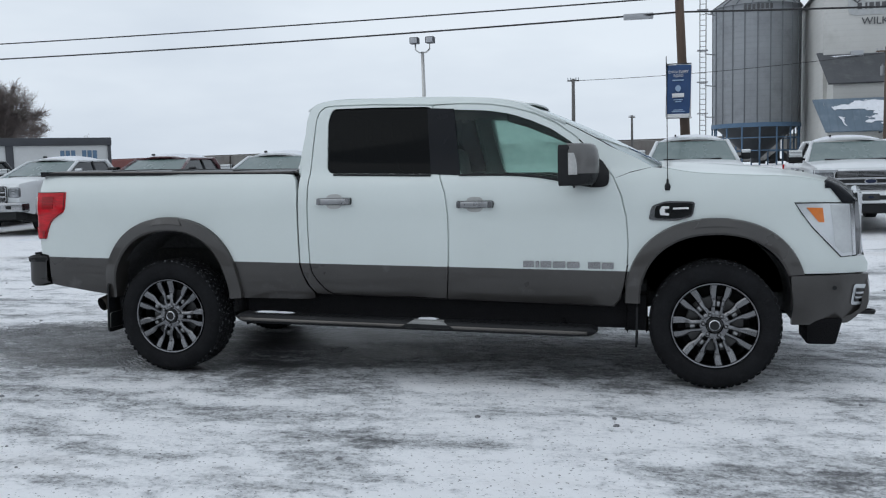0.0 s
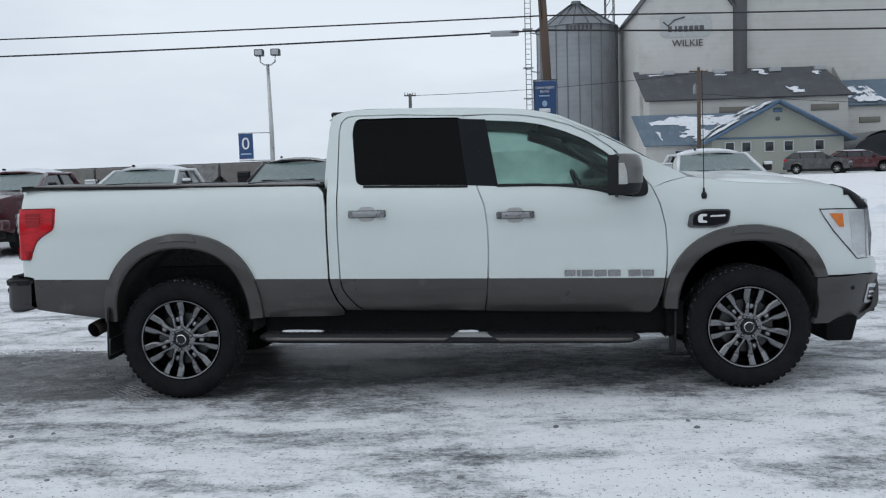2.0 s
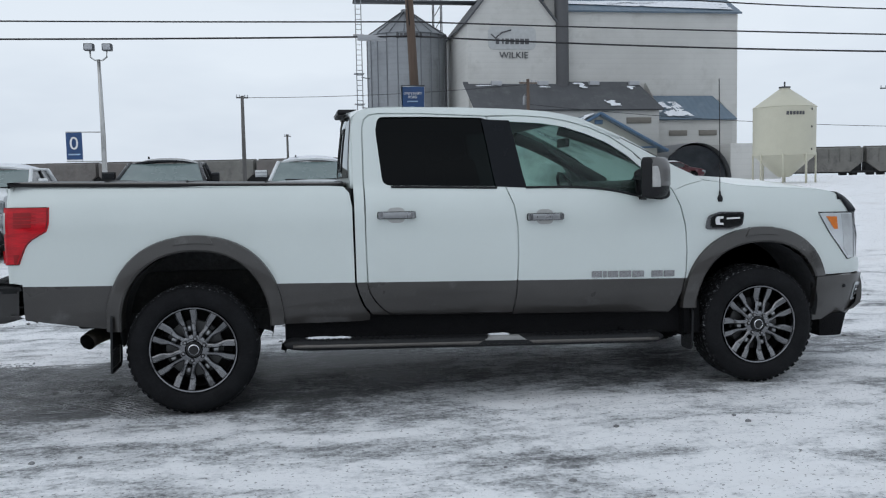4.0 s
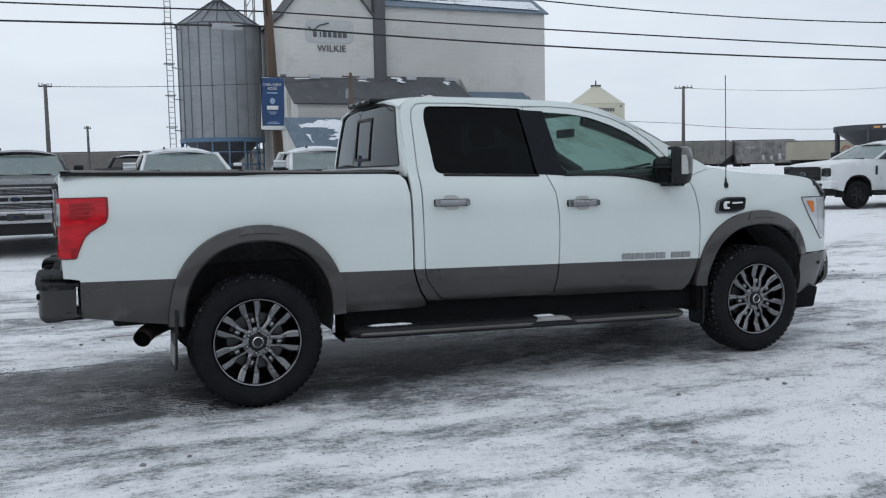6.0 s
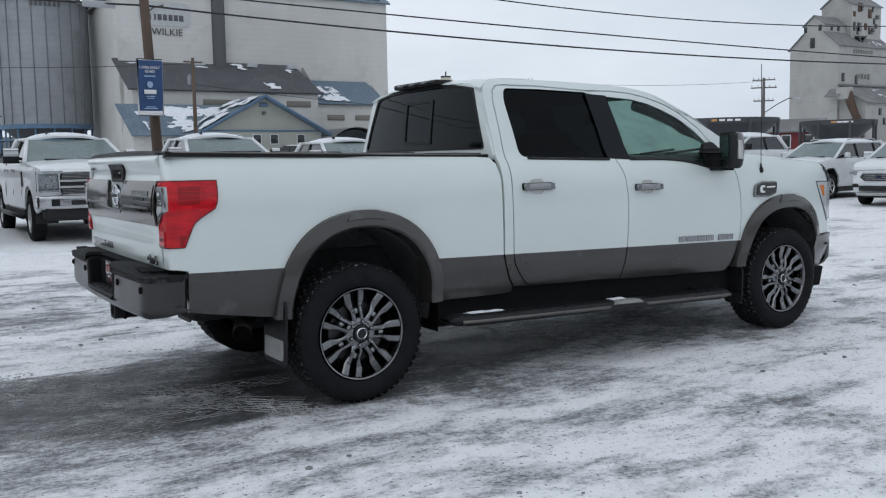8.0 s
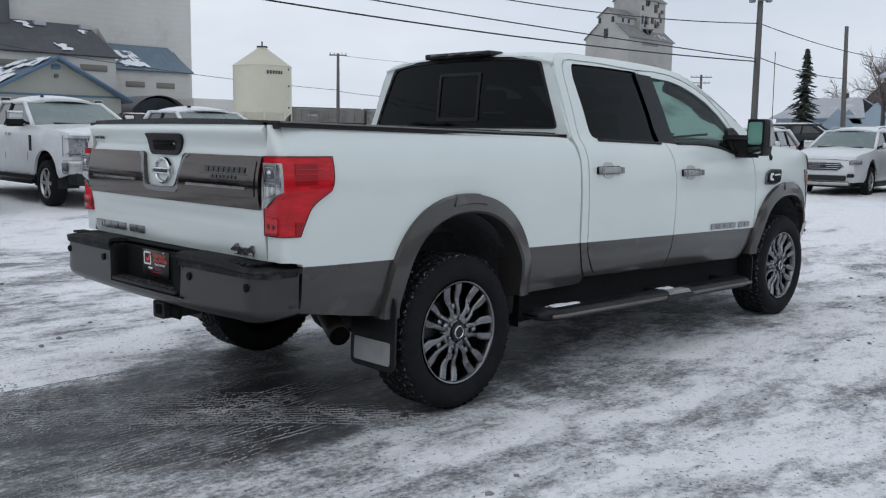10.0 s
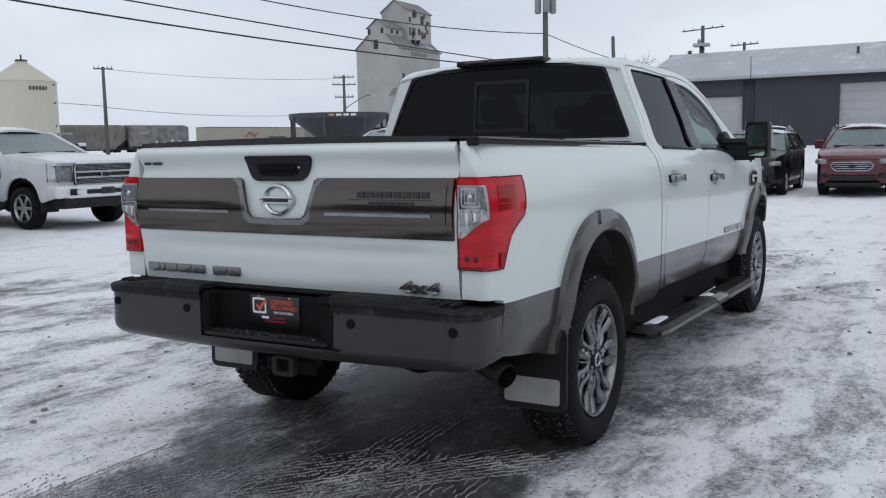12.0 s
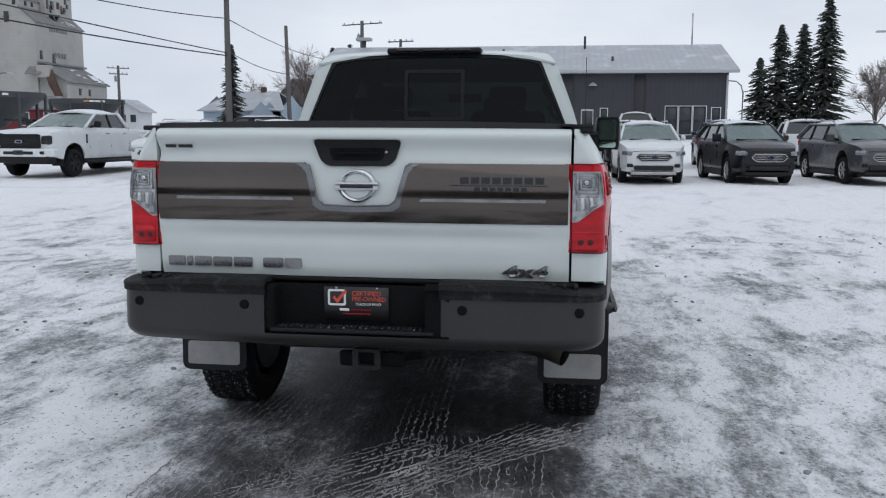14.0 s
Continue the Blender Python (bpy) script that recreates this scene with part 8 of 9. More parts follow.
part("catwalk", rbox(LX - 0.4, 20, SY - 1.4, SY - 0.2, 19.6, 19.85, 0.02, 1), HOPDARK, si)
tw = bmesh.new()
for dx, dy in ((0, 0), (0.9, 0), (0, 0.9), (0.9, 0.9)):
    tube([(14.2 + dx, 93.0 + dy, 1.2), (14.2 + dx, 93.0 + dy, 24)], 0.06, 5, tw)
for k in range(15):
    tube([(14.2, 93.0, 1.5 + 1.5 * k), (15.1, 93.0, 3.0 + 1.5 * k)], 0.04, 4, tw)
tagged(part("leg_tower", tw, HOPDARK), "slim steel lattice tower beside the silo", "tower")

# cream hopper bin
mb = thing("hopper_bin", "smooth cream-coloured hopper bin on steel legs", "grain bin")
MX, MY = 29.9, 47.6
part("shell", lathe([(1.93, 2.75), (1.93, 5.78), (1.98, 5.80)], 40, "Z", None, Matrix.Translation((MX, MY, 0))), CREAM, mb)
part("cone_top", lathe([(1.98, 5.80), (0.32, 7.0), (0.32, 7.08), (0, 7.08)], 40, "Z", None, Matrix.Translation((MX, MY, 0))), CREAM, mb)
part("lid", lathe([(0.36, 7.05), (0.36, 7.14), (0.05, 7.16), (0.05, 7.45), (0, 7.45)], 16, "Z", None, Matrix.Translation((MX, MY, 0))), HOPDARK, mb)
part("cone_base", lathe([(1.92, 2.76), (0.35, 1.35)], 32, "Z", None, Matrix.Translation((MX, MY, 0))), CREAM, mb)
for k in range(8):
    a = 2 * math.pi * (k + 0.3) / 8
    part("leg", tube([(MX + 1.9 * math.cos(a), MY + 1.9 * math.sin(a), 2.9), (MX + 1.9 * math.cos(a), MY + 1.9 * math.sin(a), 0.85)], 0.06, 6), CREAM, mb)
for k in range(6):
    part("maker_mark", rbox(-0.075, 0.075, -0.02, 0.0, -0.11, 0.11, 0.01, 1, None, Matrix.Translation((MX, MY, 5.35)) @ Matrix.Rotation(radians(-31 + 10 + 5.8 * k - 3), 4, "Z") @ Matrix.Translation((0, -1.945, 0))), INKGREY, mb)
for z in (3.1, 4.5, 5.6):
    part("clamp", rbox(-0.04, 0.04, -0.06, 0.0, -0.06, 0.06, 0.01, 1, None, Matrix.Translation((MX, MY, z)) @ Matrix.Rotation(radians(26), 4, "Z") @ Matrix.Translation((0, -1.94, 0))), HOPDARK, mb)


def hopper(x, y, r, ztop, turn):
    h = thing("hopper_stand", "dark steel hopper cone standing on legs", "hopper", Matrix.Translation((x, y, 0)), "hopper stands")
    zg = ground_z(x, y)
    part("rim", lathe([(r, ztop - 0.28), (r, ztop), (r - 0.05, ztop), (r - 0.05, ztop - 0.28)], 30, "Z"), HOPDARK, h)
    part("cone", lathe([(r - 0.02, ztop - 0.2), (0.3, zg + 0.55), (0.3, zg + 0.4)], 30, "Z"), HOPDARK, h)
    for k in range(8):
        a = 2 * math.pi * k / 8 + turn
        part("leg", rbox(r * math.cos(a) - 0.06, r * math.cos(a) + 0.06, r * math.sin(a) - 0.06, r * math.sin(a) + 0.06, zg - 0.05, ztop - 0.1, 0.01, 1), HOPDARK, h)
        part("brace", tube([(r * math.cos(a), r * math.sin(a), zg + 1.2), (0.55 * r * math.cos(a), 0.55 * r * math.sin(a), zg + 1.25)], 0.045, 5), HOPDARK, h)
    for k in range(4):
        part("maker_mark", rbox(-0.14, 0.14, -0.01, 0.0, -0.05, 0.05, 0.004, 1, None, Matrix.Translation((0, 0, ztop - 0.14)) @ Matrix.Rotation(radians(-62 + 8 * k), 4, "Z") @ Matrix.Translation((0, -r - 0.004, 0))), WHITEINK if k else surf("amber_mark", (0.6, 0.3, 0.1), 0.5), h)
    part("base_ring", lathe([(r + 0.1, zg + 0.0), (r + 0.1, zg + 0.09), (r - 0.1, zg + 0.09)], 30, "Z"), HOPDARK, h)


hopper(34.6, 27.3, 2.72, 3.3, 0.35)
hopper(45.7, 28.2, 2.2, 3.35, 0.1)
tagged(part("concrete_block", rbox(-1.6, 1.6, -0.4, 0.4, 0.0, 0.75, 0.03), CONCRETE, at=pose(40.6, 35.8, 0.68, 0, 0, -50)), "row of grey concrete blocks on the snow", "concrete block")

# old weathered elevator
oe = thing("old_elevator", "old weathered grey wooden grain elevator", "grain elevator")
OLDROOF = striped("old_grey_shingles", (0.20, 0.20, 0.20), 0, 0.8, 0.1, 0.85, 0.0, 0.15, 0.5, 0.95, (0.27, 0.27, 0.275), 0.58)
PALEWALL = striped("pale_weathered_boards", (0.41, 0.405, 0.385), 2, 0.4, 0.2, 0.85, 0.0, 0.10, 0.3, 0.95, (0.35, 0.345, 0.33), 0.60)


def tiered(x0, x1, line):
    """A long body whose end is an outline in y and z; its sides run along x."""
    ends = [[(x, y, z) for y, z in line] for x in (x0, x1)]
    runs = [[(x0, *p), (x1, *p), (x1, *q), (x0, *q)] for p, q in zip(line, line[1:])]
    return hull(ends + runs)


TIER = [(60.4, 1.2), (60.4, 14.1), (62.3, 15.75), (62.3, 16.75), (63.7, 17.75), (65.1, 16.75), (65.1, 15.75), (67.0, 14.1), (67.0, 1.2)]
part("wall", tiered(93.0, 103.4, TIER), PALEWALL, oe, smooth=False)
for s_ in (-1, 1):
    lo_, up_ = 63.7 + s_ * 3.55, 63.7 + s_ * 1.4
    part("roof", slab((92.8, lo_, 13.98), (103.6, lo_, 13.98), (103.6, up_, 15.83), (92.8, up_, 15.83), 0.12), OLDROOF, oe, smooth=False)
    part("upper_roof", slab((92.8, 63.7 + s_ * 1.6, 16.68), (98.5, 63.7 + s_ * 1.6, 16.68), (98.5, 63.7, 17.88), (92.8, 63.7, 17.88), 0.12), OLDROOF, oe, smooth=False)
part("cupola", gabled(97.2, 103.2, 61.6, 65.7, 15.0, 19.3, 20.6, "x"), PALEWALL, oe, smooth=False)
for y_ in (61.4, 65.9):
    part("cupola_roof", slab((97.0, y_, 19.2), (103.4, y_, 19.2), (103.4, 63.65, 20.75), (97.0, 63.65, 20.75), 0.12), OLDROOF, oe, smooth=False)
rb_ = random.Random(5)
for k in range(15):
    x_, z_ = 97.7 + rb_.random() * 5.0, 15.9 + rb_.random() * 3.2
    w_, h_ = rb_.uniform(0.15, 0.42), rb_.uniform(0.2, 0.55)
    part("missing_board", rbox(x_ - w_, x_ + w_, 61.54, 61.62, z_ - h_, z_ + h_, 0.01, 1), WINDOWDARK if k % 3 else RUST, oe)
for y_, z_ in ((64.9, 16.25), (62.9, 16.3)):
    part("window", rbox(92.92, 93.02, y_ - 0.2, y_ + 0.2, z_ - 0.35, z_ + 0.35, 0.02, 1), WINDOWDARK, oe)
part("window", rbox(92.92, 93.02, 63.6, 64.2, 14.0, 15.2, 0.02, 1), WINDOWDARK, oe)
part("sash", rbox(92.88, 92.95, 63.55, 64.25, 14.55, 14.7, 0.02, 1), RUST, oe)
for x_ in (94.3, 95.6):
    part("window", rbox(x_ - 0.17, x_ + 0.17, 62.2, 62.32, 16.0, 16.5, 0.02, 1), WINDOWDARK, oe)
tri = [(97.5, 15.35), (99.4, 15.5), (98.4, 14.35)]
part("vent_frame", plate([tri, [(97.95, 15.2), (98.95, 15.28), (98.42, 14.68)]], 0.5, Matrix.Translation((0, 60.9, 0))), WINDOWDARK, oe, smooth=False)
part("lower_ledge", rbox(93.0, 103.6, 60.1, 60.45, 9.25, 9.5, 0.03, 1), OLDROOF, oe)
part("side_canopy", slab((93.0, 59.2, 8.9), (93.0, 61.4, 8.9), (91.6, 61.2, 8.0), (91.6, 59.4, 8.0), 0.1), OLDROOF, oe, smooth=False)
part("shed_wall", hull([[(93.4, 57.0, 1.2), (102.6, 57.0, 1.2), (102.6, 57.0, 7.25), (93.4, 57.0, 7.25)], [(93.4, 57.0, 1.2), (93.4, 60.4, 1.2), (93.4, 60.4, 9.2), (93.4, 57.0, 7.25)], [(102.6, 57.0, 1.2), (102.6, 60.4, 1.2), (102.6, 60.4, 9.2), (102.6, 57.0, 7.25)]]), PALEWALL, oe, smooth=False)
part("shed_roof", slab((93.1, 56.7, 7.12), (103.0, 56.7, 7.12), (103.0, 60.4, 9.3), (93.1, 60.4, 9.3), 0.13), OLDROOF, oe, smooth=False)
lay_snow(snow_patch((96.0, 56.9, 7.3), (102.6, 56.9, 7.3), (102.6, 59.5, 8.85), (96.0, 59.5, 8.85), 8, 0.22), oe)
lay_snow(snow_patch((93.6, 60.6, 14.3), (103.0, 60.6, 14.3), (103.0, 61.9, 15.4), (93.6, 61.9, 15.4), 6, 0.34), oe)
part("spout", tube([(92.9, 59.9, 8.7), (92.7, 58.8, 8.4), (92.5, 58.3, 7.0), (92.6, 57.4, 5.0), (92.8, 57.2, 2.4)], 0.5, 10), RUST, oe, "rusty loading spout")
part("spout_hood", rbox(92.0, 93.1, 58.4, 60.0, 7.6, 9.0, 0.2, 2), PALEWALL, oe)
for x_, z_ in ((96.2, 6.1), (98.4, 6.1), (97.1, 5.0)):
    part("window", rbox(x_ - 0.28, x_ + 0.28, 56.94, 57.04, z_ - 0.4, z_ + 0.4, 0.02, 1), WINDOWDARK, oe)
for x_, z_, h_ in ((94.0, 10.3, 0.5), (96.6, 10.0, 0.6)):
    part("window", rbox(x_ - 0.3, x_ + 0.3, 60.34, 60.44, z_ - h_, z_ + h_, 0.02, 1), WINDOWDARK, oe)
for k in range(8):
    part("faded_mark", rbox(95.9 + 0.5 * k, 96.25 + 0.5 * k, 60.32, 60.42, 13.2, 13.6, 0.02, 1), surf("faded_lettering", (0.24, 0.235, 0.225), 0.8) if k == 0 else bpy.data.materials["faded_lettering"], oe)
part("town_name", facing(words("WILKIE", 0.9, 0.03, "CENTER", 1.0), 98.0, 60.36, 10.45), bpy.data.materials["faded_lettering"], oe, smooth=False)

# charcoal shop with white doors
sh = thing("shop_building", "long charcoal metal shop with pale snow-dusted roof", "shop building")
ZS = 1.0
YL, YR, XF, XB = 17.0, -11.6, 57.8, 73.0
HOLES = [(0.25, 4.6, ZS, 4.95), (10.65, 15.1, ZS, 4.4), (-2.6, -1.72, ZS, 3.12), (-3.55, -3.05, 2.1, 3.15), (-8.3, -7.45, 1.35, 3.3), (-9.25, -8.38, 1.35, 3.3), (-10.2, -9.33, 1.35, 3.3), (-11.15, -10.55, 1.9, 3.2)]
fw = fill([[(-YL, ZS - 0.1), (-YR, ZS - 0.1), (-YR, 5.80), (-YL, 5.80)]] + [[(-b, c + 0.02), (-a, c + 0.02), (-a, d), (-b, d)] for a, b, c, d in HOLES])
TOSHOP = Matrix.Translation((XF, 0, 0)) @ Matrix.Rotation(radians(-90), 4, "Z")
skirt(fw, (0, 0.2, 0))
fw.transform(TOSHOP)
part("front_wall", fw, CHARCOAL, sh, smooth=False)
part("end_wall", hull([[(XF, YR, ZS), (XB, YR, ZS), (XB, YR, 5.8), ((XF + XB) / 2, YR, 8.0), (XF, YR, 5.8)]]), CHARCOAL, sh, smooth=False)
part("end_wall", hull([[(XF, YL, ZS), (XB, YL, ZS), (XB, YL, 5.8), ((XF + XB) / 2, YL, 8.0), (XF, YL, 5.8)]]), CHARCOAL, sh, smooth=False)
part("back_wall", rbox(XB - 0.1, XB + 0.1, YR, YL, ZS, 5.6, 0.01, 1), CHARCOAL, sh)
part("roof", slab((XF - 0.6, YR - 0.6, 5.73), (XF - 0.6, YL + 0.6, 5.73), ((XF + XB) / 2, YL + 0.6, 8.14), ((XF + XB) / 2, YR - 0.6, 8.14), 0.16), SHOPROOF, sh, smooth=False)
part("roof", slab((XB + 0.6, YR - 0.6, 5.73), (XB + 0.6, YL + 0.6, 5.73), ((XF + XB) / 2, YL + 0.6, 8.14), ((XF + XB) / 2, YR - 0.6, 8.14), 0.16), SHOPROOF, sh, smooth=False)
part("gutter", rbox(XF - 0.72, XF - 0.58, YR - 0.6, YL + 0.6, 5.50, 5.73, 0.03, 1), OFFWHITE, sh)
for y in (YR + 0.1, YL - 0.1):
    part("downpipe", rbox(XF - 0.16, XF - 0.04, y - 0.06, y + 0.06, ZS, 5.4, 0.02, 1), OFFWHITE, sh)
for a, b, c, d in HOLES[:2]:
    door = part("overhead_door", rbox(XF + 0.08, XF + 0.16, a, b, c, d, 0.01, 1), OFFWHITE, sh, "white ribbed overhead door")
    for k in range(1, 7):
        part("door_rib", rbox(XF + 0.06, XF + 0.09, a, b, c + (d - c) * k / 7 - 0.02, c + (d - c) * k / 7 + 0.02, 0.004, 1), STEEL, door)
dd = part("entry_door", rbox(XF + 0.05, XF + 0.12, HOLES[2][0], HOLES[2][1], ZS, 3.1, 0.01, 1), WHITETRIM, sh, "white-framed glass door")
part("door_glass", rbox(XF + 0.03, XF + 0.06, -2.52, -1.80, 1.2, 2.98, 0.01, 1), WINDOWDARK, dd)
for a, b, c, d in HOLES[3:]:
    wf = part("window", facing(plate([[(-b - 0.03, c - 0.03), (-a + 0.03, c - 0.03), (-a + 0.03, d + 0.03), (-b - 0.03, d + 0.03)], [(-b + 0.02, c + 0.02), (-a - 0.02, c + 0.02), (-a - 0.02, d - 0.02), (-b + 0.02, d - 0.02)]], 0.08, TOSHOP), -0.05, 0, 0), WHITETRIM, sh, smooth=False)
    part("pane", rbox(XF + 0.05, XF + 0.08, a, b, c, d, 0.004, 1), WINDOWDARK, wf)
for y in (-0.8, -5.7, 10.25):
    part("wall_column", rbox(XF - 0.12, XF + 0.02, y - 0.35, y + 0.35, ZS, 5.4, 0.02, 1), surf("black_cladding", (0.022, 0.023, 0.027), 0.5) if y == -0.8 else bpy.data.materials["black_cladding"], sh)
for y, x, h in ((-2.0, 64.2, 0.9), (1.4, 60.5, 0.5), (-3.9, 60.0, 0.4), (4.0, 62, 0.5)):
    zt = 5.55 + (x - XF + 0.6) * 2.65 / 8.2
    part("roof_vent", tube([(x, y, zt - 0.1), (x, y, zt + h)], 0.09, 8), HOPDARK, sh)
part("chimney", tube([(66.0, 15.5, 7.6), (66.0, 15.5, 8.7)], 0.16, 10), HOPDARK, sh)
part("chimney_cap", rbox(65.6, 66.4, 14.9, 16.1, 8.7, 8.95, 0.05, 2), OFFWHITE, sh)
part("roof_mast", tube([(65.0, -10.0, 8.1), (65.0, -10.0, 10.4)], 0.05, 6), STEEL, sh)
part("wall_lamp", lathe([(0.0, 0.2), (0.2, 0.05), (0.3, -0.05), (0.28, -0.08)], 14, "Z", None, Matrix.Translation((XF - 0.25, -2.5, 4.75))), OFFWHITE, sh)

# small houses further off
ho = thing("small_house", "pale blue bungalow with grey snow-dusted roof", "house")
part("wall", gabled(82.5, 90, 27.8, 36.0, 1.2, 3.75, 5.2, "y"), PALEBLUE, ho, smooth=False)
part("roof", slab((82.0, 27.3, 3.6), (82.0, 36.5, 3.6), (86.25, 34.2, 5.65), (86.25, 29.2, 5.65), 0.12), SHOPROOF, ho, smooth=False)
part("roof", slab((90.5, 27.3, 3.6), (90.5, 36.5, 3.6), (86.25, 34.2, 5.65), (86.25, 29.2, 5.65), 0.12), SHOPROOF, ho, smooth=False)
part("porch", gabled(80.0, 82.5, 27.6, 30.4, 1.2, 3.0, 4.4, "x"), PALEBLUE, ho, smooth=False)
part("chimney", rbox(86, 86.6, 30.6, 31.1, 5.2, 6.1, 0.02, 1), RUST, ho)
window_on(ho, 82.42, 31.5, 2.6, 1.0, 0.9, -90)
window_on(ho, 82.42, 33.6, 2.6, 0.7, 0.9, -90)
h2 = thing("far_house", "far white house with grey roof", "house")
part("wall", gabled(98, 101.5, 50.6, 54.6, 1.2, 4.0, 5.2, "x"), WHITETRIM, h2, smooth=False)
part("roof", slab((97.5, 50.1, 3.8), (102.0, 50.1, 3.8), (102.0, 52.6, 5.3), (97.5, 52.6, 5.3), 0.12), SHOPROOF, h2, smooth=False)
part("roof", slab((97.5, 55.1, 3.8), (102.0, 55.1, 3.8), (102.0, 52.6, 5.3), (97.5, 52.6, 5.3), 0.12), SHOPROOF, h2, smooth=False)
for y in (51.3, 52.6, 53.8):
    window_on(h2, 97.95, y, 3.0, 0.7, 0.9, -90)
h3 = thing("grey_barn", "grey barn with a steep roof behind bare trees", "barn")
part("wall", gabled(92, 99, 27.0, 31.6, 1.2, 4.8, 7.2, "x"), surf("slate_boards", (0.07, 0.085, 0.11), 0.8, second=(0.1, 0.08, 0.07), amount=0.6), h3, smooth=False)
part("roof", slab((91.6, 26.6, 4.5), (99.4, 26.6, 4.5), (99.4, 29.3, 7.35), (91.6, 29.3, 7.35), 0.12), DARKROOF, h3, smooth=False)
part("roof", slab((91.6, 32.0, 4.5), (99.4, 32.0, 4.5), (99.4, 29.3, 7.35), (91.6, 29.3, 7.35), 0.12), DARKROOF, h3, smooth=False)
rs = thing("red_shed", "dark red shed with white-framed openings behind the hoppers", "shed", pose(49.8, 35.2, 0.75, 0, 0, -52))
part("wall", gabled(-2.6, 2.6, 0, 3.0, 0, 2.3, 3.0, "x"), striped("dark_red_boards", (0.16, 0.025, 0.03), 0, 0.2, 0.2, 0.8), rs, smooth=False)
part("roof", slab((-2.9, -0.3, 2.2), (2.9, -0.3, 2.2), (2.9, 1.5, 3.1), (-2.9, 1.5, 3.1), 0.1), OLDROOF, rs, smooth=False)
part("roof", slab((-2.9, 3.3, 2.2), (2.9, 3.3, 2.2), (2.9, 1.5, 3.1), (-2.9, 1.5, 3.1), 0.1), OLDROOF, rs, smooth=False)
for x in (-1.6, 0.2, 1.7):
    window_on(rs, x, -0.05, 1.5, 0.5, 0.8)

wb_ = thing("wash_building", "white metal building with dark roof edge and blue wall print", "building", pose(-37.3, 51.3, 0, 0, 0, 36))
part("wall", rbox(-24, 0, 0, 12, 0.9, 3.85, 0.02, 1), surf("white_cladding", (0.52, 0.53, 0.53), 0.6, 0, 0.06, 0.5, 8), wb_)
part("roof_edge", rbox(-24.2, 0.15, -0.15, 12.2, 3.8, 4.35, 0.03, 1), CHARCOAL, wb_)
part("corner_post", rbox(-0.12, 0.1, -0.1, 0.12, 0.9, 3.85, 0.02, 1), CHARCOAL, wb_)
part("corner_post", rbox(-6.8, -6.3, -0.1, 0.12, 0.9, 3.85, 0.02, 1), CHARCOAL, wb_)
for k in range(7):
    if k != 3:
        part("print_block", rbox(-3.3 + 0.36 * k, -3.02 + 0.36 * k, -0.05, 0.0, 2.75, 3.45, 0.03, 1), RINGBLUE, wb_)
back = thing("wall_behind", "plain grey building front at the far side of the lot", "wall", kind="structure")
part("facade", rbox(-34, -33.4, -26, 22, 0.2, 5.2, 0.05, 1), surf("plain_grey_front", (0.14, 0.135, 0.13), 0.7, 0, 0.1, 0.4, 8), back)

front = thing("wall_opposite", "plain grey building front across the lot", "wall", kind="structure")
part("facade", rbox(-30, 34, -33.6, -33, 0.0, 5.6, 0.05, 1), bpy.data.materials["plain_grey_front"], front)


# poles, lamps, banners, wires
def pole(x, y, top, r, label, mat, arms=(), cans=0, lean=(0, 0)):
    p_ = thing("utility_pole", label, "utility pole", Matrix.Translation((x, y, 0)))
    zb = ground_z(x, y) - 0.1
    part("mast", tube([(0, 0, zb), (lean[0] * 0.5, lean[1] * 0.5, (zb + top) / 2), (lean[0], lean[1], top)], r, 10, None, 1.0, (1.15, 1.0, 0.8)), mat, p_)
    for z, half, turn in arms:
        c, s = math.cos(turn) * half, math.sin(turn) * half
        a_ = part("cross_arm", tube([(lean[0] - c, lean[1] - s, z), (lean[0] + c, lean[1] + s, z)], 0.06, 6), mat, p_)
        for q in (-0.9, -0.45, 0.45, 0.9):
            part("insulator", lathe([(0.0, 0.2), (0.05, 0.17), (0.035, 0.1), (0.05, 0.06), (0.02, 0.0)], 8, "Z", None, Matrix.Translation((lean[0] + c * q, lean[1] + s * q, z + 0.04))), OFFWHITE, a_)
    for k in range(cans):
        a = 2.2 + 1.5 * k
        part("transformer", lathe([(0, 0.78), (0.05, 0.76), (0.055, 0.66), (0.13, 0.62), (0.15, 0.58), (0.15, 0.05), (0.12, 0)], 14, "Z", None, Matrix.Translation((lean[0] + 0.34 * math.cos(a), lean[1] + 0.34 * math.sin(a), top - 1.9))), surf("grey_can", (0.25, 0.26, 0.27), 0.5) if "grey_can" not in bpy.data.materials else bpy.data.materials["grey_can"], p_)
    return p_


bp_ = pole(2.28, 18.6, 9.6, 0.125, "tall brown wooden pole carrying a banner and wires", POLEWOOD, ((8.6, 0.9, 1.4),), 0, (-0.42, 0))
pole(32.66, 14.2, 9.2, 0.135, "brown wooden pole with transformers and street wires", GREYPOLE, ((8.4, 0.8, 1.4),), 3)
pole(-5.1, 63.6, 8.2, 0.15, "grey wooden pole with a short cross arm", GREYPOLE, ((8.05, 0.45, 0.2),))
pole(-2.2, 109.1, 7.75, 0.16, "far wooden pole with sagging wires", GREYPOLE, ((7.5, 0.6, 0.9),))
pole(16.3, 60.5, 9.1, 0.14, "brown wooden pole in front of the annex roof", POLEWOOD, ((8.8, 0.7, 0.1),), 1)
pole(45.2, 58.6, 8.35, 0.15, "grey pole standing before the railcars", GREYPOLE, ((8.2, 0.75, -0.6),))
pole(47.2, 15.9, 7.75, 0.13, "bare leaning grey pole", GREYPOLE, (), 0, (-0.25, 0.1))
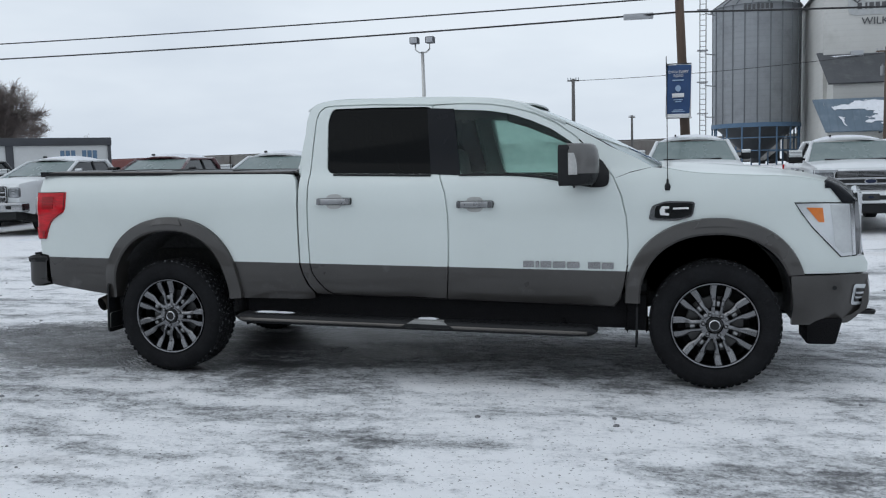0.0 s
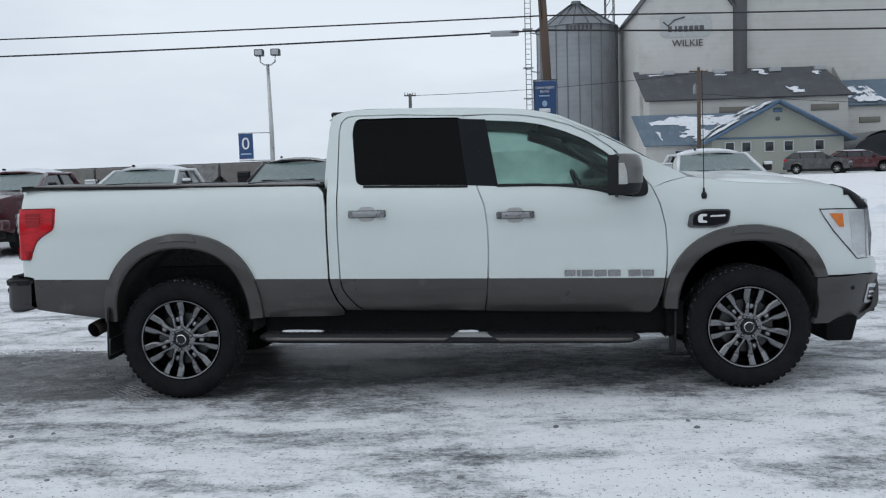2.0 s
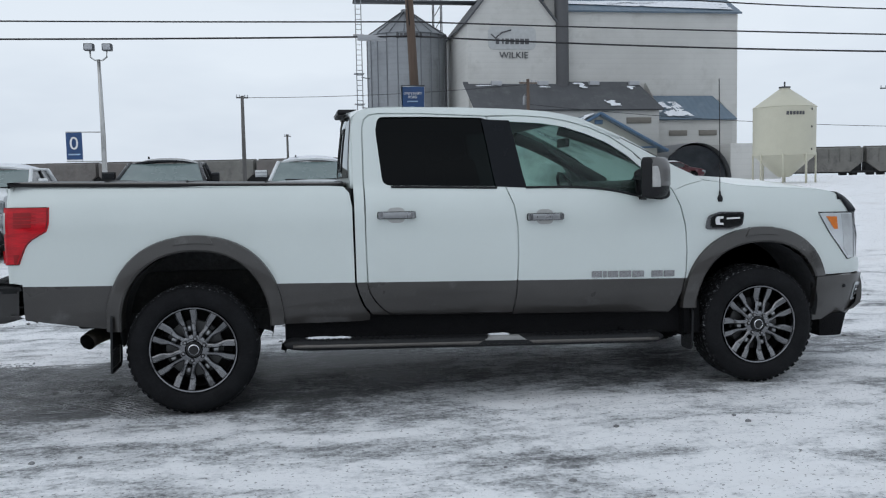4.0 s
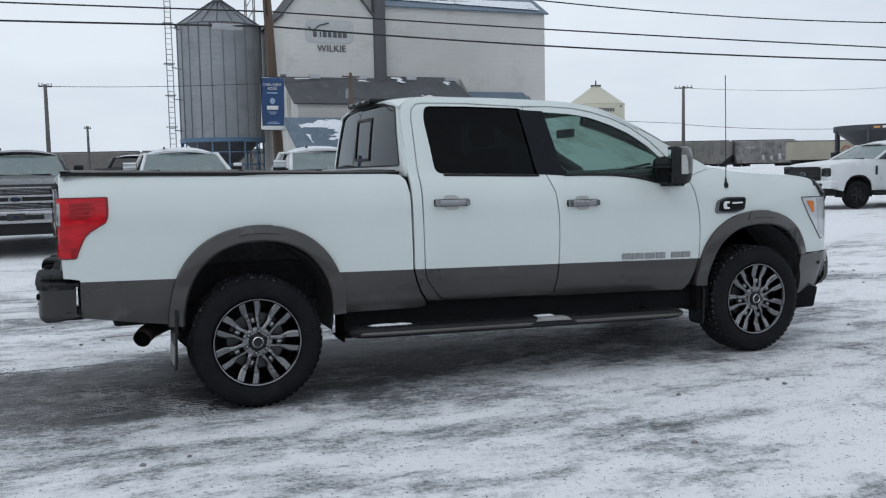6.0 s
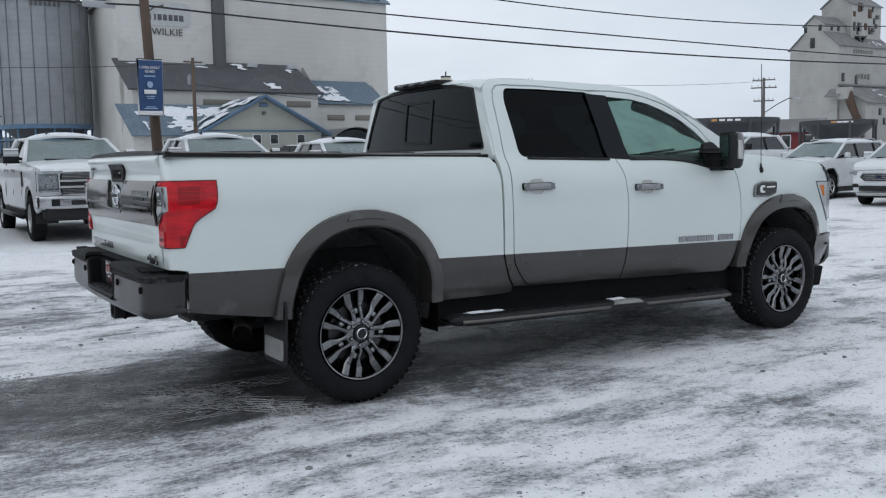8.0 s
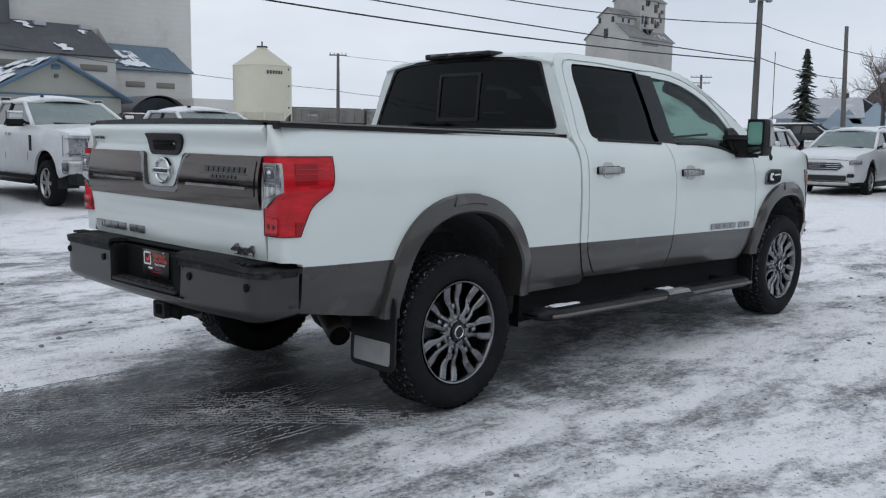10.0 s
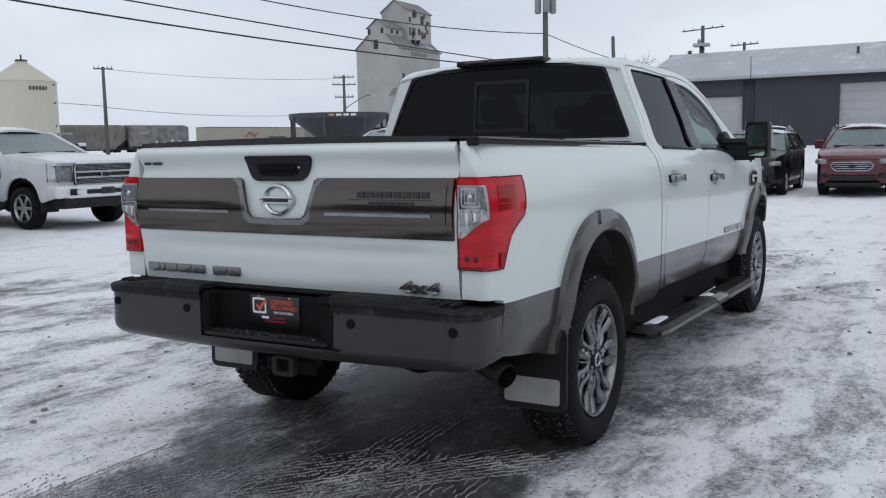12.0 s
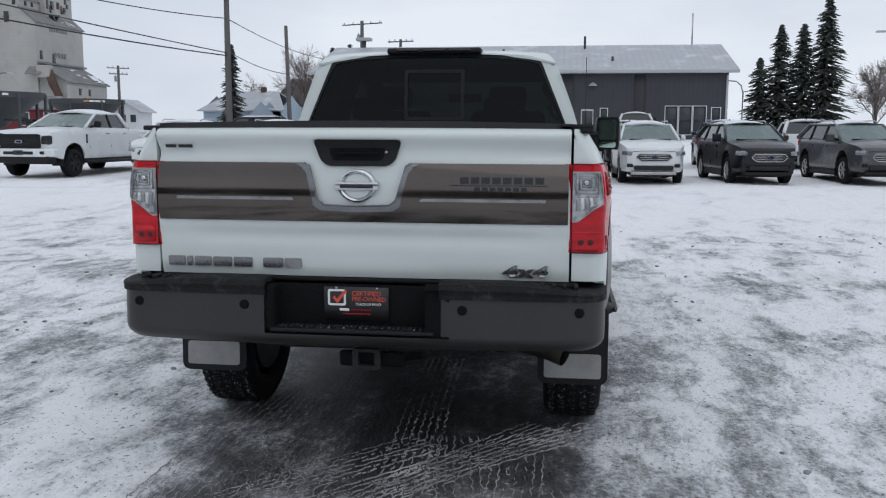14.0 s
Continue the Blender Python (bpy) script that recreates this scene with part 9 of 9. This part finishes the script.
pole(77.6, 18.3, 11.7, 0.2, "pole with a long cross arm and a transformer", GREYPOLE, ((11.4, 2.2, 1.2),), 1)
pole(77.3, 14.6, 9.95, 0.16, "pole with a cross arm beyond the shop roof", GREYPOLE, ((9.75, 1.3, 1.3),))
tp_ = pole(66.1, 49.7, 8.4, 0.15, "pole with three cross arms before the old elevator", GREYPOLE, ((8.2, 1.0, -0.9), (7.5, 1.15, -0.9), (6.3, 0.9, -0.9)))
pole(98.0, 53.0, 9.3, 0.18, "far pole with two cross arms", GREYPOLE, ((9.0, 1.3, -0.9), (8.3, 1.1, -0.9)), 1)

part("lamp_arm", tube([(0.05, -0.05, 5.2), (0.8, -1.0, 6.0), (1.35, -1.7, 6.45), (1.65, -2.1, 6.45)], 0.05, 6), GREYPOLE, tp_)
part("lamp_head", rbox(1.5, 2.1, -2.6, -2.0, 6.36, 6.5, 0.05, 2), OFFWHITE, tp_)

bn_ = thing("banner", "blue sales banner with white lettering on a pole", "banner", Matrix.Translation((1.99, 18.25, 0)) @ Matrix.Diagonal((0.86, 1, 1, 1)))
part("cloth", grid(lambda u, v: (-0.36 + 0.72 * u + 0.03 * v, 0.02 * math.sin(3 * u + 2 * v), 2.72 + 1.38 * v - 0.02 * u), 8, 14), BANNER, bn_)
part("border", sharp(tube([(-0.36, 0, 2.72), (0.36, 0, 2.70), (0.39, 0.03, 4.08), (-0.33, 0.02, 4.10), (-0.36, 0, 2.72)], 0.028, 5)), WHITEINK, bn_)
part("hem", rbox(-0.355, 0.36, -0.012, 0.0, 2.72, 2.80, 0.004, 1), WHITEINK, bn_)
part("slogan", facing(words("OWN EVERY", 0.105, 0.004), 0.01, -0.03, 3.90), WHITEINK, bn_, smooth=False)
part("slogan", facing(words("ROAD", 0.105, 0.004), 0.01, -0.03, 3.80), WHITEINK, bn_, smooth=False)
part("print_bar", rbox(-0.17, 0.17, -0.03, -0.022, 3.665, 3.70, 0.004, 1), surf("pale_blue_ink", (0.35, 0.48, 0.65), 0.6), bn_)
part("print_disc", disc(0.085, -0.032, -0.02, 18, Matrix.Translation((0, 0, 3.47))), bpy.data.materials["pale_blue_ink"], bn_)
part("print_panel", rbox(-0.18, 0.18, -0.03, -0.022, 3.23, 3.34, 0.004, 1), WHITEINK, bn_)
for z, w in ((3.17, 0.14), (3.12, 0.1), (2.90, 0.14), (2.86, 0.2)):
    part("print_bar", rbox(-w, w, -0.03, -0.022, z - 0.012, z + 0.012, 0.003, 1), bpy.data.materials["pale_blue_ink"], bn_)
for z in (4.12, 2.69):
    part("bracket", tube([(-0.36, 0, z), (0.40, 0.02, z), (0.12, 0.35, z)], 0.014, 5), HOPDARK, bn_)

lp = thing("lot_lamp", "tall steel lot lamp with twin flood heads", "street lamp", Matrix.Translation((-10.1, 37.7, 0)))
part("mast", tube([(0, 0, 0.4), (0, 0, 4), (-0.05, 0, 7.4)], 0.11, 8, None, 1.0, (1.2, 1.0, 0.7)), STEEL, lp)
part("yoke", tube([(-0.42, 0, 7.85), (-0.40, 0, 7.5), (-0.2, 0, 7.36), (0.12, 0, 7.36), (0.32, 0, 7.5), (0.34, 0, 7.85)], 0.04, 6), STEEL, lp)
for x in (-0.45, 0.36):
    hd = part("flood_head", rbox(x - 0.22, x + 0.22, -0.2, 0.2, 7.8, 8.12, 0.04, 2), HOPDARK, lp)
    part("flood_lens", rbox(x - 0.17, x + 0.17, -0.215, -0.2, 7.83, 8.08, 0.01, 1), OFFWHITE, hd)
b0_ = thing("zero_banner", "small blue banner with a white zero on a lamp arm", "banner", Matrix.Translation((-11.35, 37.45, 0)))
part("cloth", grid(lambda u, v: (-0.36 + 0.72 * u, 0.02 * math.sin(4 * v), 2.7 + 1.32 * v), 6, 10), BANNER, b0_)
part("numeral", facing(words("0", 0.85, 0.01), 0, -0.05, 3.5), WHITEINK, b0_, smooth=False)
part("print_bar", rbox(-0.26, 0.26, -0.05, -0.03, 2.98, 3.05, 0.01, 1), bpy.data.materials["pale_blue_ink"], b0_)
part("hem", rbox(-0.36, 0.36, -0.045, -0.02, 2.70, 2.78, 0.01, 1), WHITEINK, b0_)
for z in (4.05, 2.69):
    part("arm", tube([(-0.36, 0, z), (1.25, 0.2, z)], 0.025, 5), STEEL, b0_)

for x, y, h in ((62.3, -13.4, 5.2), (60.0, -23.6, 8.3)):
    sl_ = thing("street_lamp", "grey street lamp with a curved arm", "street lamp", Matrix.Translation((x, y, 0)))
    part("mast", tube([(0, 0, 1), (0, 0, h - 0.8), (0, 0.15, h - 0.3), (0, 0.5, h), (0, 1.5, h + 0.1)], 0.05, 6), DULLSTEEL, sl_)
    part("lamp_head", rbox(-0.12, 0.12, 1.4, 2.0, h + 0.02, h + 0.16, 0.04, 2), OFFWHITE, sl_)


def wire(points, r, label):
    fine = []
    xs = np.linspace(0, 1, 40)
    (a, za), (b, zb), sag = points
    for q in xs:
        fine.append((a[0] + (b[0] - a[0]) * q, a[1] + (b[1] - a[1]) * q, za + (zb - za) * q - 4 * sag * q * (1 - q)))
    tagged(part("overhead_wire", tube(fine, r, 5), WIRE), label, "wire", "overhead wires")


PT, TT, LT = (2.08, 18.6), (32.66, 14.2), (-32.0, 23.5)
wire(((LT, 6.75), (PT, 5.92), 0.10), 0.022, "black overhead wire sagging over the lot")
wire(((LT, 6.2), (PT, 5.52), 0.15), 0.026, "thick black overhead wire sagging over the lot")
wire(((PT, 5.92), (TT, 4.92), 0.12), 0.022, "black overhead wire between two street poles")
wire(((PT, 5.52), (TT, 4.8), 0.32), 0.026, "thick black overhead wire between two street poles")
wire(((PT, 7.2), (TT, 6.42), 0.8), 0.02, "thin overhead wire high between two street poles")
wire(((TT, 6.42), ((77.6, 18.3), 8.4), 0.9), 0.02, "black wire running on to the next pole")
wire(((TT, 5.0), ((47.2, 15.9), 4.9), 0.2), 0.02, "black wire running towards a bare pole")
wire((((-5.1, 63.6), 8.05), ((16.3, 60.5), 8.7), 0.25), 0.02, "thin wire between far poles")
wire((((16.3, 60.5), 7.2), ((45.2, 58.6), 5.2), 0.3), 0.02, "thin wire crossing before the elevator")
wire((((45.2, 58.6), 5.1), ((66.1, 49.7), 4.8), 0.5), 0.02, "thin wire sagging before the railcars")
wire((((45.2, 58.6), 8.2), ((66.1, 49.7), 8.1), 0.4), 0.015, "thin high wire before the railcars")
part("splice_box", rbox(0.55, 1.35, 18.72, 18.86, 5.42, 5.58, 0.03, 2), OFFWHITE, bp_, at=Matrix.Translation((-2.28, -18.6, 0)))
part("service_drop", tube([(-0.12, -0.1, 7.4), (-0.35, -0.1, 6.6), (-0.3, -0.12, 5.8)], 0.014, 5), WIRE, bp_)

def at_ground(x, y):
    return Matrix.Translation((x, y, ground_z(x, y)))


# railcars along the far track
tx, ty = 119.5, 117.75
ux, uy = 0.962, -0.273
heading_ = math.degrees(math.atan2(uy, ux))
RG = "railcars on the far track"
SIDEPAINT = (RAILGREY, RAILHOP, RAILHOP, RAILGREY, RAILHOP, RAILBROWN, RAILHOP, RAILGREY, RAILBROWN, RAILHOP, RAILBROWN, RAILBROWN, RAILGREY, RAILBROWN, RAILHOP, RAILBROWN, RAILRED, RAILRED, RAILBROWN, RAILGREY)
for k, mat in enumerate(SIDEPAINT):
    d = -12.0 if k == 0 else 27.0 if k == 19 else -17.9 - 14.3 * (k - 0.5)
    hl_ = 5.6 if k == 0 else 6.85
    lab = {RAILGREY: "grey", RAILHOP: "olive-grey covered hopper", RAILBROWN: "rusty brown", RAILRED: "red"}[mat] + " railcar standing on the snowy track"
    rc = thing("railcar", lab, "railcar", pose(tx + ux * d, ty + uy * d, 1.15, 0, 0, heading_), RG)
    cut_ = 0.3 if k == 0 else 2.0
    ends = [[(-hl_ + cut_, s_, 0.75), (hl_ - cut_, s_, 0.75), (hl_, s_, 2.3), (hl_, s_, 4.5), (-hl_, s_, 4.5), (-hl_, s_, 2.3)] for s_ in (-1.55, 1.55)]
    caps = [[(e_ * (hl_ - cut_), -1.55, 0.75), (e_ * (hl_ - cut_), 1.55, 0.75), (e_ * hl_, 1.55, 2.3), (e_ * hl_, -1.55, 2.3)] for e_ in (-1, 1)]
    caps += [[(e_ * hl_, -1.55, 2.3), (e_ * hl_, 1.55, 2.3), (e_ * hl_, 1.55, 4.5), (e_ * hl_, 0.0, 4.75), (e_ * hl_, -1.55, 4.5)] for e_ in (-1, 1)]
    tops = [[(-hl_, s_, 4.5), (hl_, s_, 4.5), (hl_, 0, 4.75), (-hl_, 0, 4.75)] for s_ in (-1.55, 1.55)]
    part("body", hull(ends + caps + tops), mat, rc, smooth=False)
    if k < 6:
        for q in range(9):
            xq = -hl_ + 0.2 + (2 * hl_ - 0.4) * q / 8
            part("side_rib", rbox(xq - 0.06, xq + 0.06, -1.63, -1.53, 2.3, 4.5, 0.01, 1), mat, rc)
        part("car_mark", rbox(-3.9, -2.2, -1.6, -1.5, 3.2, 3.6, 0.02, 1), surf("faded_print", (0.30, 0.29, 0.27), 0.7) if k == 0 else bpy.data.materials["faded_print"], rc)
    if k == 0:
        for q in range(9):
            part("spray_mark", rbox(-1.6 + 0.75 * q, -1.15 + 0.75 * q, -1.6, -1.5, 1.3, 1.9 + 0.25 * (q % 3), 0.02, 1), OFFWHITE if q % 2 else RAILBROWN, rc)
    for e_ in (-1, 1):
        part("end_frame", rbox(min(e_ * (hl_ - 1.9), e_ * hl_), max(e_ * (hl_ - 1.9), e_ * hl_), -0.9, 0.9, 0.8, 2.3, 0.03, 1), UNDER, rc)
    part("roof_walk", rbox(-hl_, hl_, -0.45, 0.45, 4.72, 4.82, 0.02, 1), mat, rc)
    part("sill", rbox(-hl_ - 0.25, hl_ + 0.25, -1.2, 1.2, 0.55, 0.95, 0.03, 1), UNDER, rc)
    for q in (-hl_ + 1.0, -hl_ + 2.6, hl_ - 2.6, hl_ - 1.0):
        part("rail_wheel", lathe([(0, -0.85), (0.42, -0.85), (0.45, -0.7), (0.45, 0.7), (0.42, 0.85), (0, 0.85)], 14, "Y", None, Matrix.Translation((q, 0, 0.45))), UNDER, rc)
tr = thing("highway_trailer", "tan intermodal trailer with red logo shapes", "trailer", pose(74.5, 68.9, 1.0, 0, 0, -7.5))
part("box", rbox(-7.05, 7.05, -1.25, 1.25, 0.95, 2.95, 0.05, 2), RAILTAN, tr)
part("box_rim", rbox(-7.07, 7.07, -1.27, 1.27, 2.88, 2.98, 0.02, 1), RAILBROWN, tr)
for q in (-6.2, -4.9, -3.6):
    part("trailer_wheel", lathe([(0, -1.2), (0.40, -1.2), (0.43, -1.05), (0.43, 1.05), (0.40, 1.2), (0, 1.2)], 16, "Y", None, Matrix.Translation((q, 0, 0.43))), RUBBER, tr)
    part("wheel_hub", disc(0.2, -1.22, -1.1, 12, Matrix.Translation((q, 0, 0.43))), RAILGREY, tr)
part("chassis", rbox(-6.9, 6.9, -0.6, 0.6, 0.72, 0.95, 0.03, 1), UNDER, tr)
part("landing_leg", rbox(4.6, 4.8, -0.8, -0.6, 0.0, 0.75, 0.02, 1), UNDER, tr)
LOGORED = surf("faded_logo_red", (0.36, 0.13, 0.08), 0.6)
part("logo_curve", tube([(-2.0, -1.29, 1.9), (-1.7, -1.29, 2.32), (-1.2, -1.29, 2.3), (-0.9, -1.29, 1.92), (-0.4, -1.29, 2.3)], 0.1, 6), LOGORED, tr)
part("logo_bar", rbox(-3.0, 0.4, -1.28, -1.25, 1.45, 1.58, 0.02, 1), LOGORED, tr)
part("print_bar", rbox(1.2, 4.0, -1.28, -1.25, 1.75, 1.95, 0.02, 1), INKGREY, tr)
for k in range(3):
    cb = at_ground(44.9 + 1.0 * k, 40.6 - 1.2 * k)
    tagged(part("concrete_block", rbox(-0.76, 0.76, -0.35, 0.35, -0.1, 0.55, 0.03, 1), surf("cast_concrete", (0.36, 0.35, 0.34), 0.85, 0, 0.15, 2, 20) if k == 0 else bpy.data.materials["cast_concrete"], at=cb @ pose(0, 0, 0, 0, 0, -50)), "low grey concrete barrier block on snow", "barrier", "concrete blocks")
tagged(part("track_bed", rbox(-290, 60, -2.6, 2.6, -0.6, 0.05, 0.2, 2), surf("snowy_ballast", (0.5, 0.5, 0.52), 0.9, 0, 0.2, 1, 6, second=(0.25, 0.24, 0.23), amount=0.55), at=pose(tx, ty, 1.2, 0, 0, heading_)), "snow-covered railway track bed", "track", kind="structure")


# trees
def spruce(x, y, h, r, seed, label="dark spruce with drooping snowy boughs"):
    rs_ = random.Random(seed)
    zb = ground_z(x, y)
    t = thing("spruce_tree", label, "spruce tree", Matrix.Translation((x, y, zb)), "spruces")
    part("trunk", tube([(0, 0, -0.1), (0.05, 0, h * 0.5), (0, 0, h * 0.99)], 0.16, 8, None, 1.0, (1.2, 0.7, 0.12)), BARK, t)
    bm = bmesh.new()
    n = int(h * 8)
    wob = [rs_.uniform(0.72, 1.12) for _ in range(40)]
    for k in range(n):
        q = (k + 0.5) / n
        z = h * (0.05 + 0.94 * q) + rs_.uniform(-0.1, 0.1) * (1 - q)
        reach = 1.02 * r * (1 - q) ** 0.62 * wob[int(q * 3.2 * h) % 40] + 0.10
        for j in range(9):
            a = rs_.uniform(0, 2 * math.pi)
            ln = reach * rs_.uniform(0.5, 1.08)
            c, s = math.cos(a), math.sin(a)
            droop = rs_.uniform(0.12, 0.34)
            for i in range(5):
                f0 = 0.2 + 0.8 * i / 5
                f1 = f0 + 0.26
                w = 0.30 * (1.15 - f0) * (0.5 + 0.12 * h / 8) + 0.08
                o = rs_.uniform(-0.06, 0.06)
                p0 = (c * ln * f0 - s * o, s * ln * f0 + c * o, z - droop * ln * f0 ** 1.6 + rs_.uniform(-0.04, 0.04))
                p1 = (c * ln * f1, s * ln * f1, z - droop * ln * f1 ** 1.6 - 0.03)
                v = [bm.verts.new(p) for p in ((p0[0] + s * w, p0[1] - c * w, p0[2] - 0.1), p0, (p0[0] - s * w, p0[1] + c * w, p0[2] - 0.1), p1)]
                bm.faces.new((v[0], v[1], v[3]))
                bm.faces.new((v[1], v[2], v[3]))
    part("crown", bm, SPRUCE, t, smooth=False)


def twig(bm, p, q, r, thin=0.6):
    """A slim three-sided stick from p to q."""
    w = (q - p).normalized()
    e = w.cross(Vector((0.3, 0.9, 0.2))).normalized()
    f = w.cross(e)
    rows_ = []
    for at_, k in ((p, 1.0), (q, thin)):
        rows_.append([bm.verts.new(at_ + (e * math.cos(t_) + f * math.sin(t_)) * r * k) for t_ in (0, 2.1, 4.2)])
    for n in range(3):
        bm.faces.new((rows_[0][n], rows_[0][(n + 1) % 3], rows_[1][(n + 1) % 3], rows_[1][n]))


def bare_tree(x, y, h, seed, spread=0.8, label="bare leafless tree with fine twigs", wide=0.36, limbs=10, low=0.22):
    rs_ = random.Random(seed)
    t = thing("bare_tree", label, "tree", Matrix.Translation((x, y, ground_z(x, y))), "bare trees")
    twigs = bmesh.new()
    rv = lambda k: Vector((rs_.uniform(-k, k), rs_.uniform(-k, k), rs_.uniform(-k, k)))
    part("trunk", tube([(0, 0, -0.1), (0.04 * h * rs_.uniform(-1, 1), 0, h * 0.25), (0, 0.02 * h, h * 0.55)], h * 0.022, 8, None, 1.0, (1.3, 1.0, 0.6)), BARK, t)
    limb_mesh = bmesh.new()
    for k in range(limbs):
        a_ = 2 * math.pi * k / limbs + rs_.uniform(-0.4, 0.4)
        up = rs_.uniform(0.0, 1.0)
        tip = Vector((math.cos(a_) * wide * h * (1 - 0.75 * up ** 2), math.sin(a_) * wide * h * (1 - 0.75 * up ** 2), h * (0.48 + 0.5 * up)))
        p = Vector((0, 0, h * rs_.uniform(low, 0.5)))
        line = [p]
        for n in range(1, 6):
            f = n / 5
            line.append(p.lerp(tip, f) + Vector((0, 0, h * 0.05 * math.sin(math.pi * f))) + rv(0.018 * h))
        for n in range(5):
            twig(limb_mesh, line[n], line[n + 1], h * 0.011 * (1 - 0.15 * n), 0.85)
        for n in range(2, 6):
            for m in range(int(5 * spread) + 1):
                s0 = line[n - 1].lerp(line[n], rs_.random())
                e0 = s0 + (Vector((s0.x, s0.y, 0.25 * h)).normalized() + rv(0.9)).normalized() * h * rs_.uniform(0.08, 0.15)
                twig(twigs, s0, e0, h * 0.0026)
                for q in range(int(4 * spread) + 1):
                    s1 = s0.lerp(e0, rs_.uniform(0.25, 1.0))
                    e1 = s1 + ((e0 - s0).normalized() + rv(0.9)).normalized() * h * rs_.uniform(0.04, 0.09)
                    twig(twigs, s1, e1, h * 0.0015)
    part("limb", limb_mesh, FROSTTWIG, t)
    part("crown", twigs, FROSTTWIG, t)


spruce(76.8, -17.4, 6.9, 1.9, 1)
spruce(76.4, -19.0, 9.7, 2.3, 2)
spruce(76.1, -20.8, 9.7, 2.3, 3)
spruce(75.6, -22.6, 12.0, 2.5, 4)
spruce(74.6, 29.9, 8.3, 1.5, 5)
spruce(79.0, 21.5, 8.3, 1.2, 6)
spruce(79.0, 19.8, 8.6, 1.2, 7)
bare_tree(74.9, -26.6, 6.0, 11, 1.3, "bare round tree with a dense crown of twigs", 0.36, 18, 0.15)
bare_tree(78.0, -29.5, 6.6, 12, 1.3, "bare round tree with a dense crown of twigs", 0.36, 18, 0.15)
bare_tree(92.0, 33.5, 6.5, 13)
bare_tree(93.5, 25.5, 8.5, 14)
bare_tree(90.0, 29.0, 6.0, 15)
bare_tree(70.0, 21.6, 7.4, 16, 0.8)
bare_tree(73.0, 21.2, 6.2, 20)
bare_tree(74.5, 22.6, 6.6, 21)
bare_tree(-56.3, 63.5, 8.5, 17, 2.0, "bare round tree with a dense crown of twigs", 0.42, 34, 0.15)
bare_tree(-60.5, 61.0, 8.9, 18, 2.0, "bare round tree with a dense crown of twigs", 0.42, 34, 0.15)
bare_tree(-50.2, 65.5, 4.4, 19)

parked("suv", GREYPAINT, "small grey car parked before the elevator office", 24.8, 60.5, -20, "cars by the elevator")
parked("suv", BURGUNDY, "dark red suv parked before the elevator office", 28.4, 61.5, -10, "cars by the elevator")
parked("pickup", DARKPAINT, "dark pickup seen from behind across the street", -0.8, 34.5, 75, "cars by the elevator")
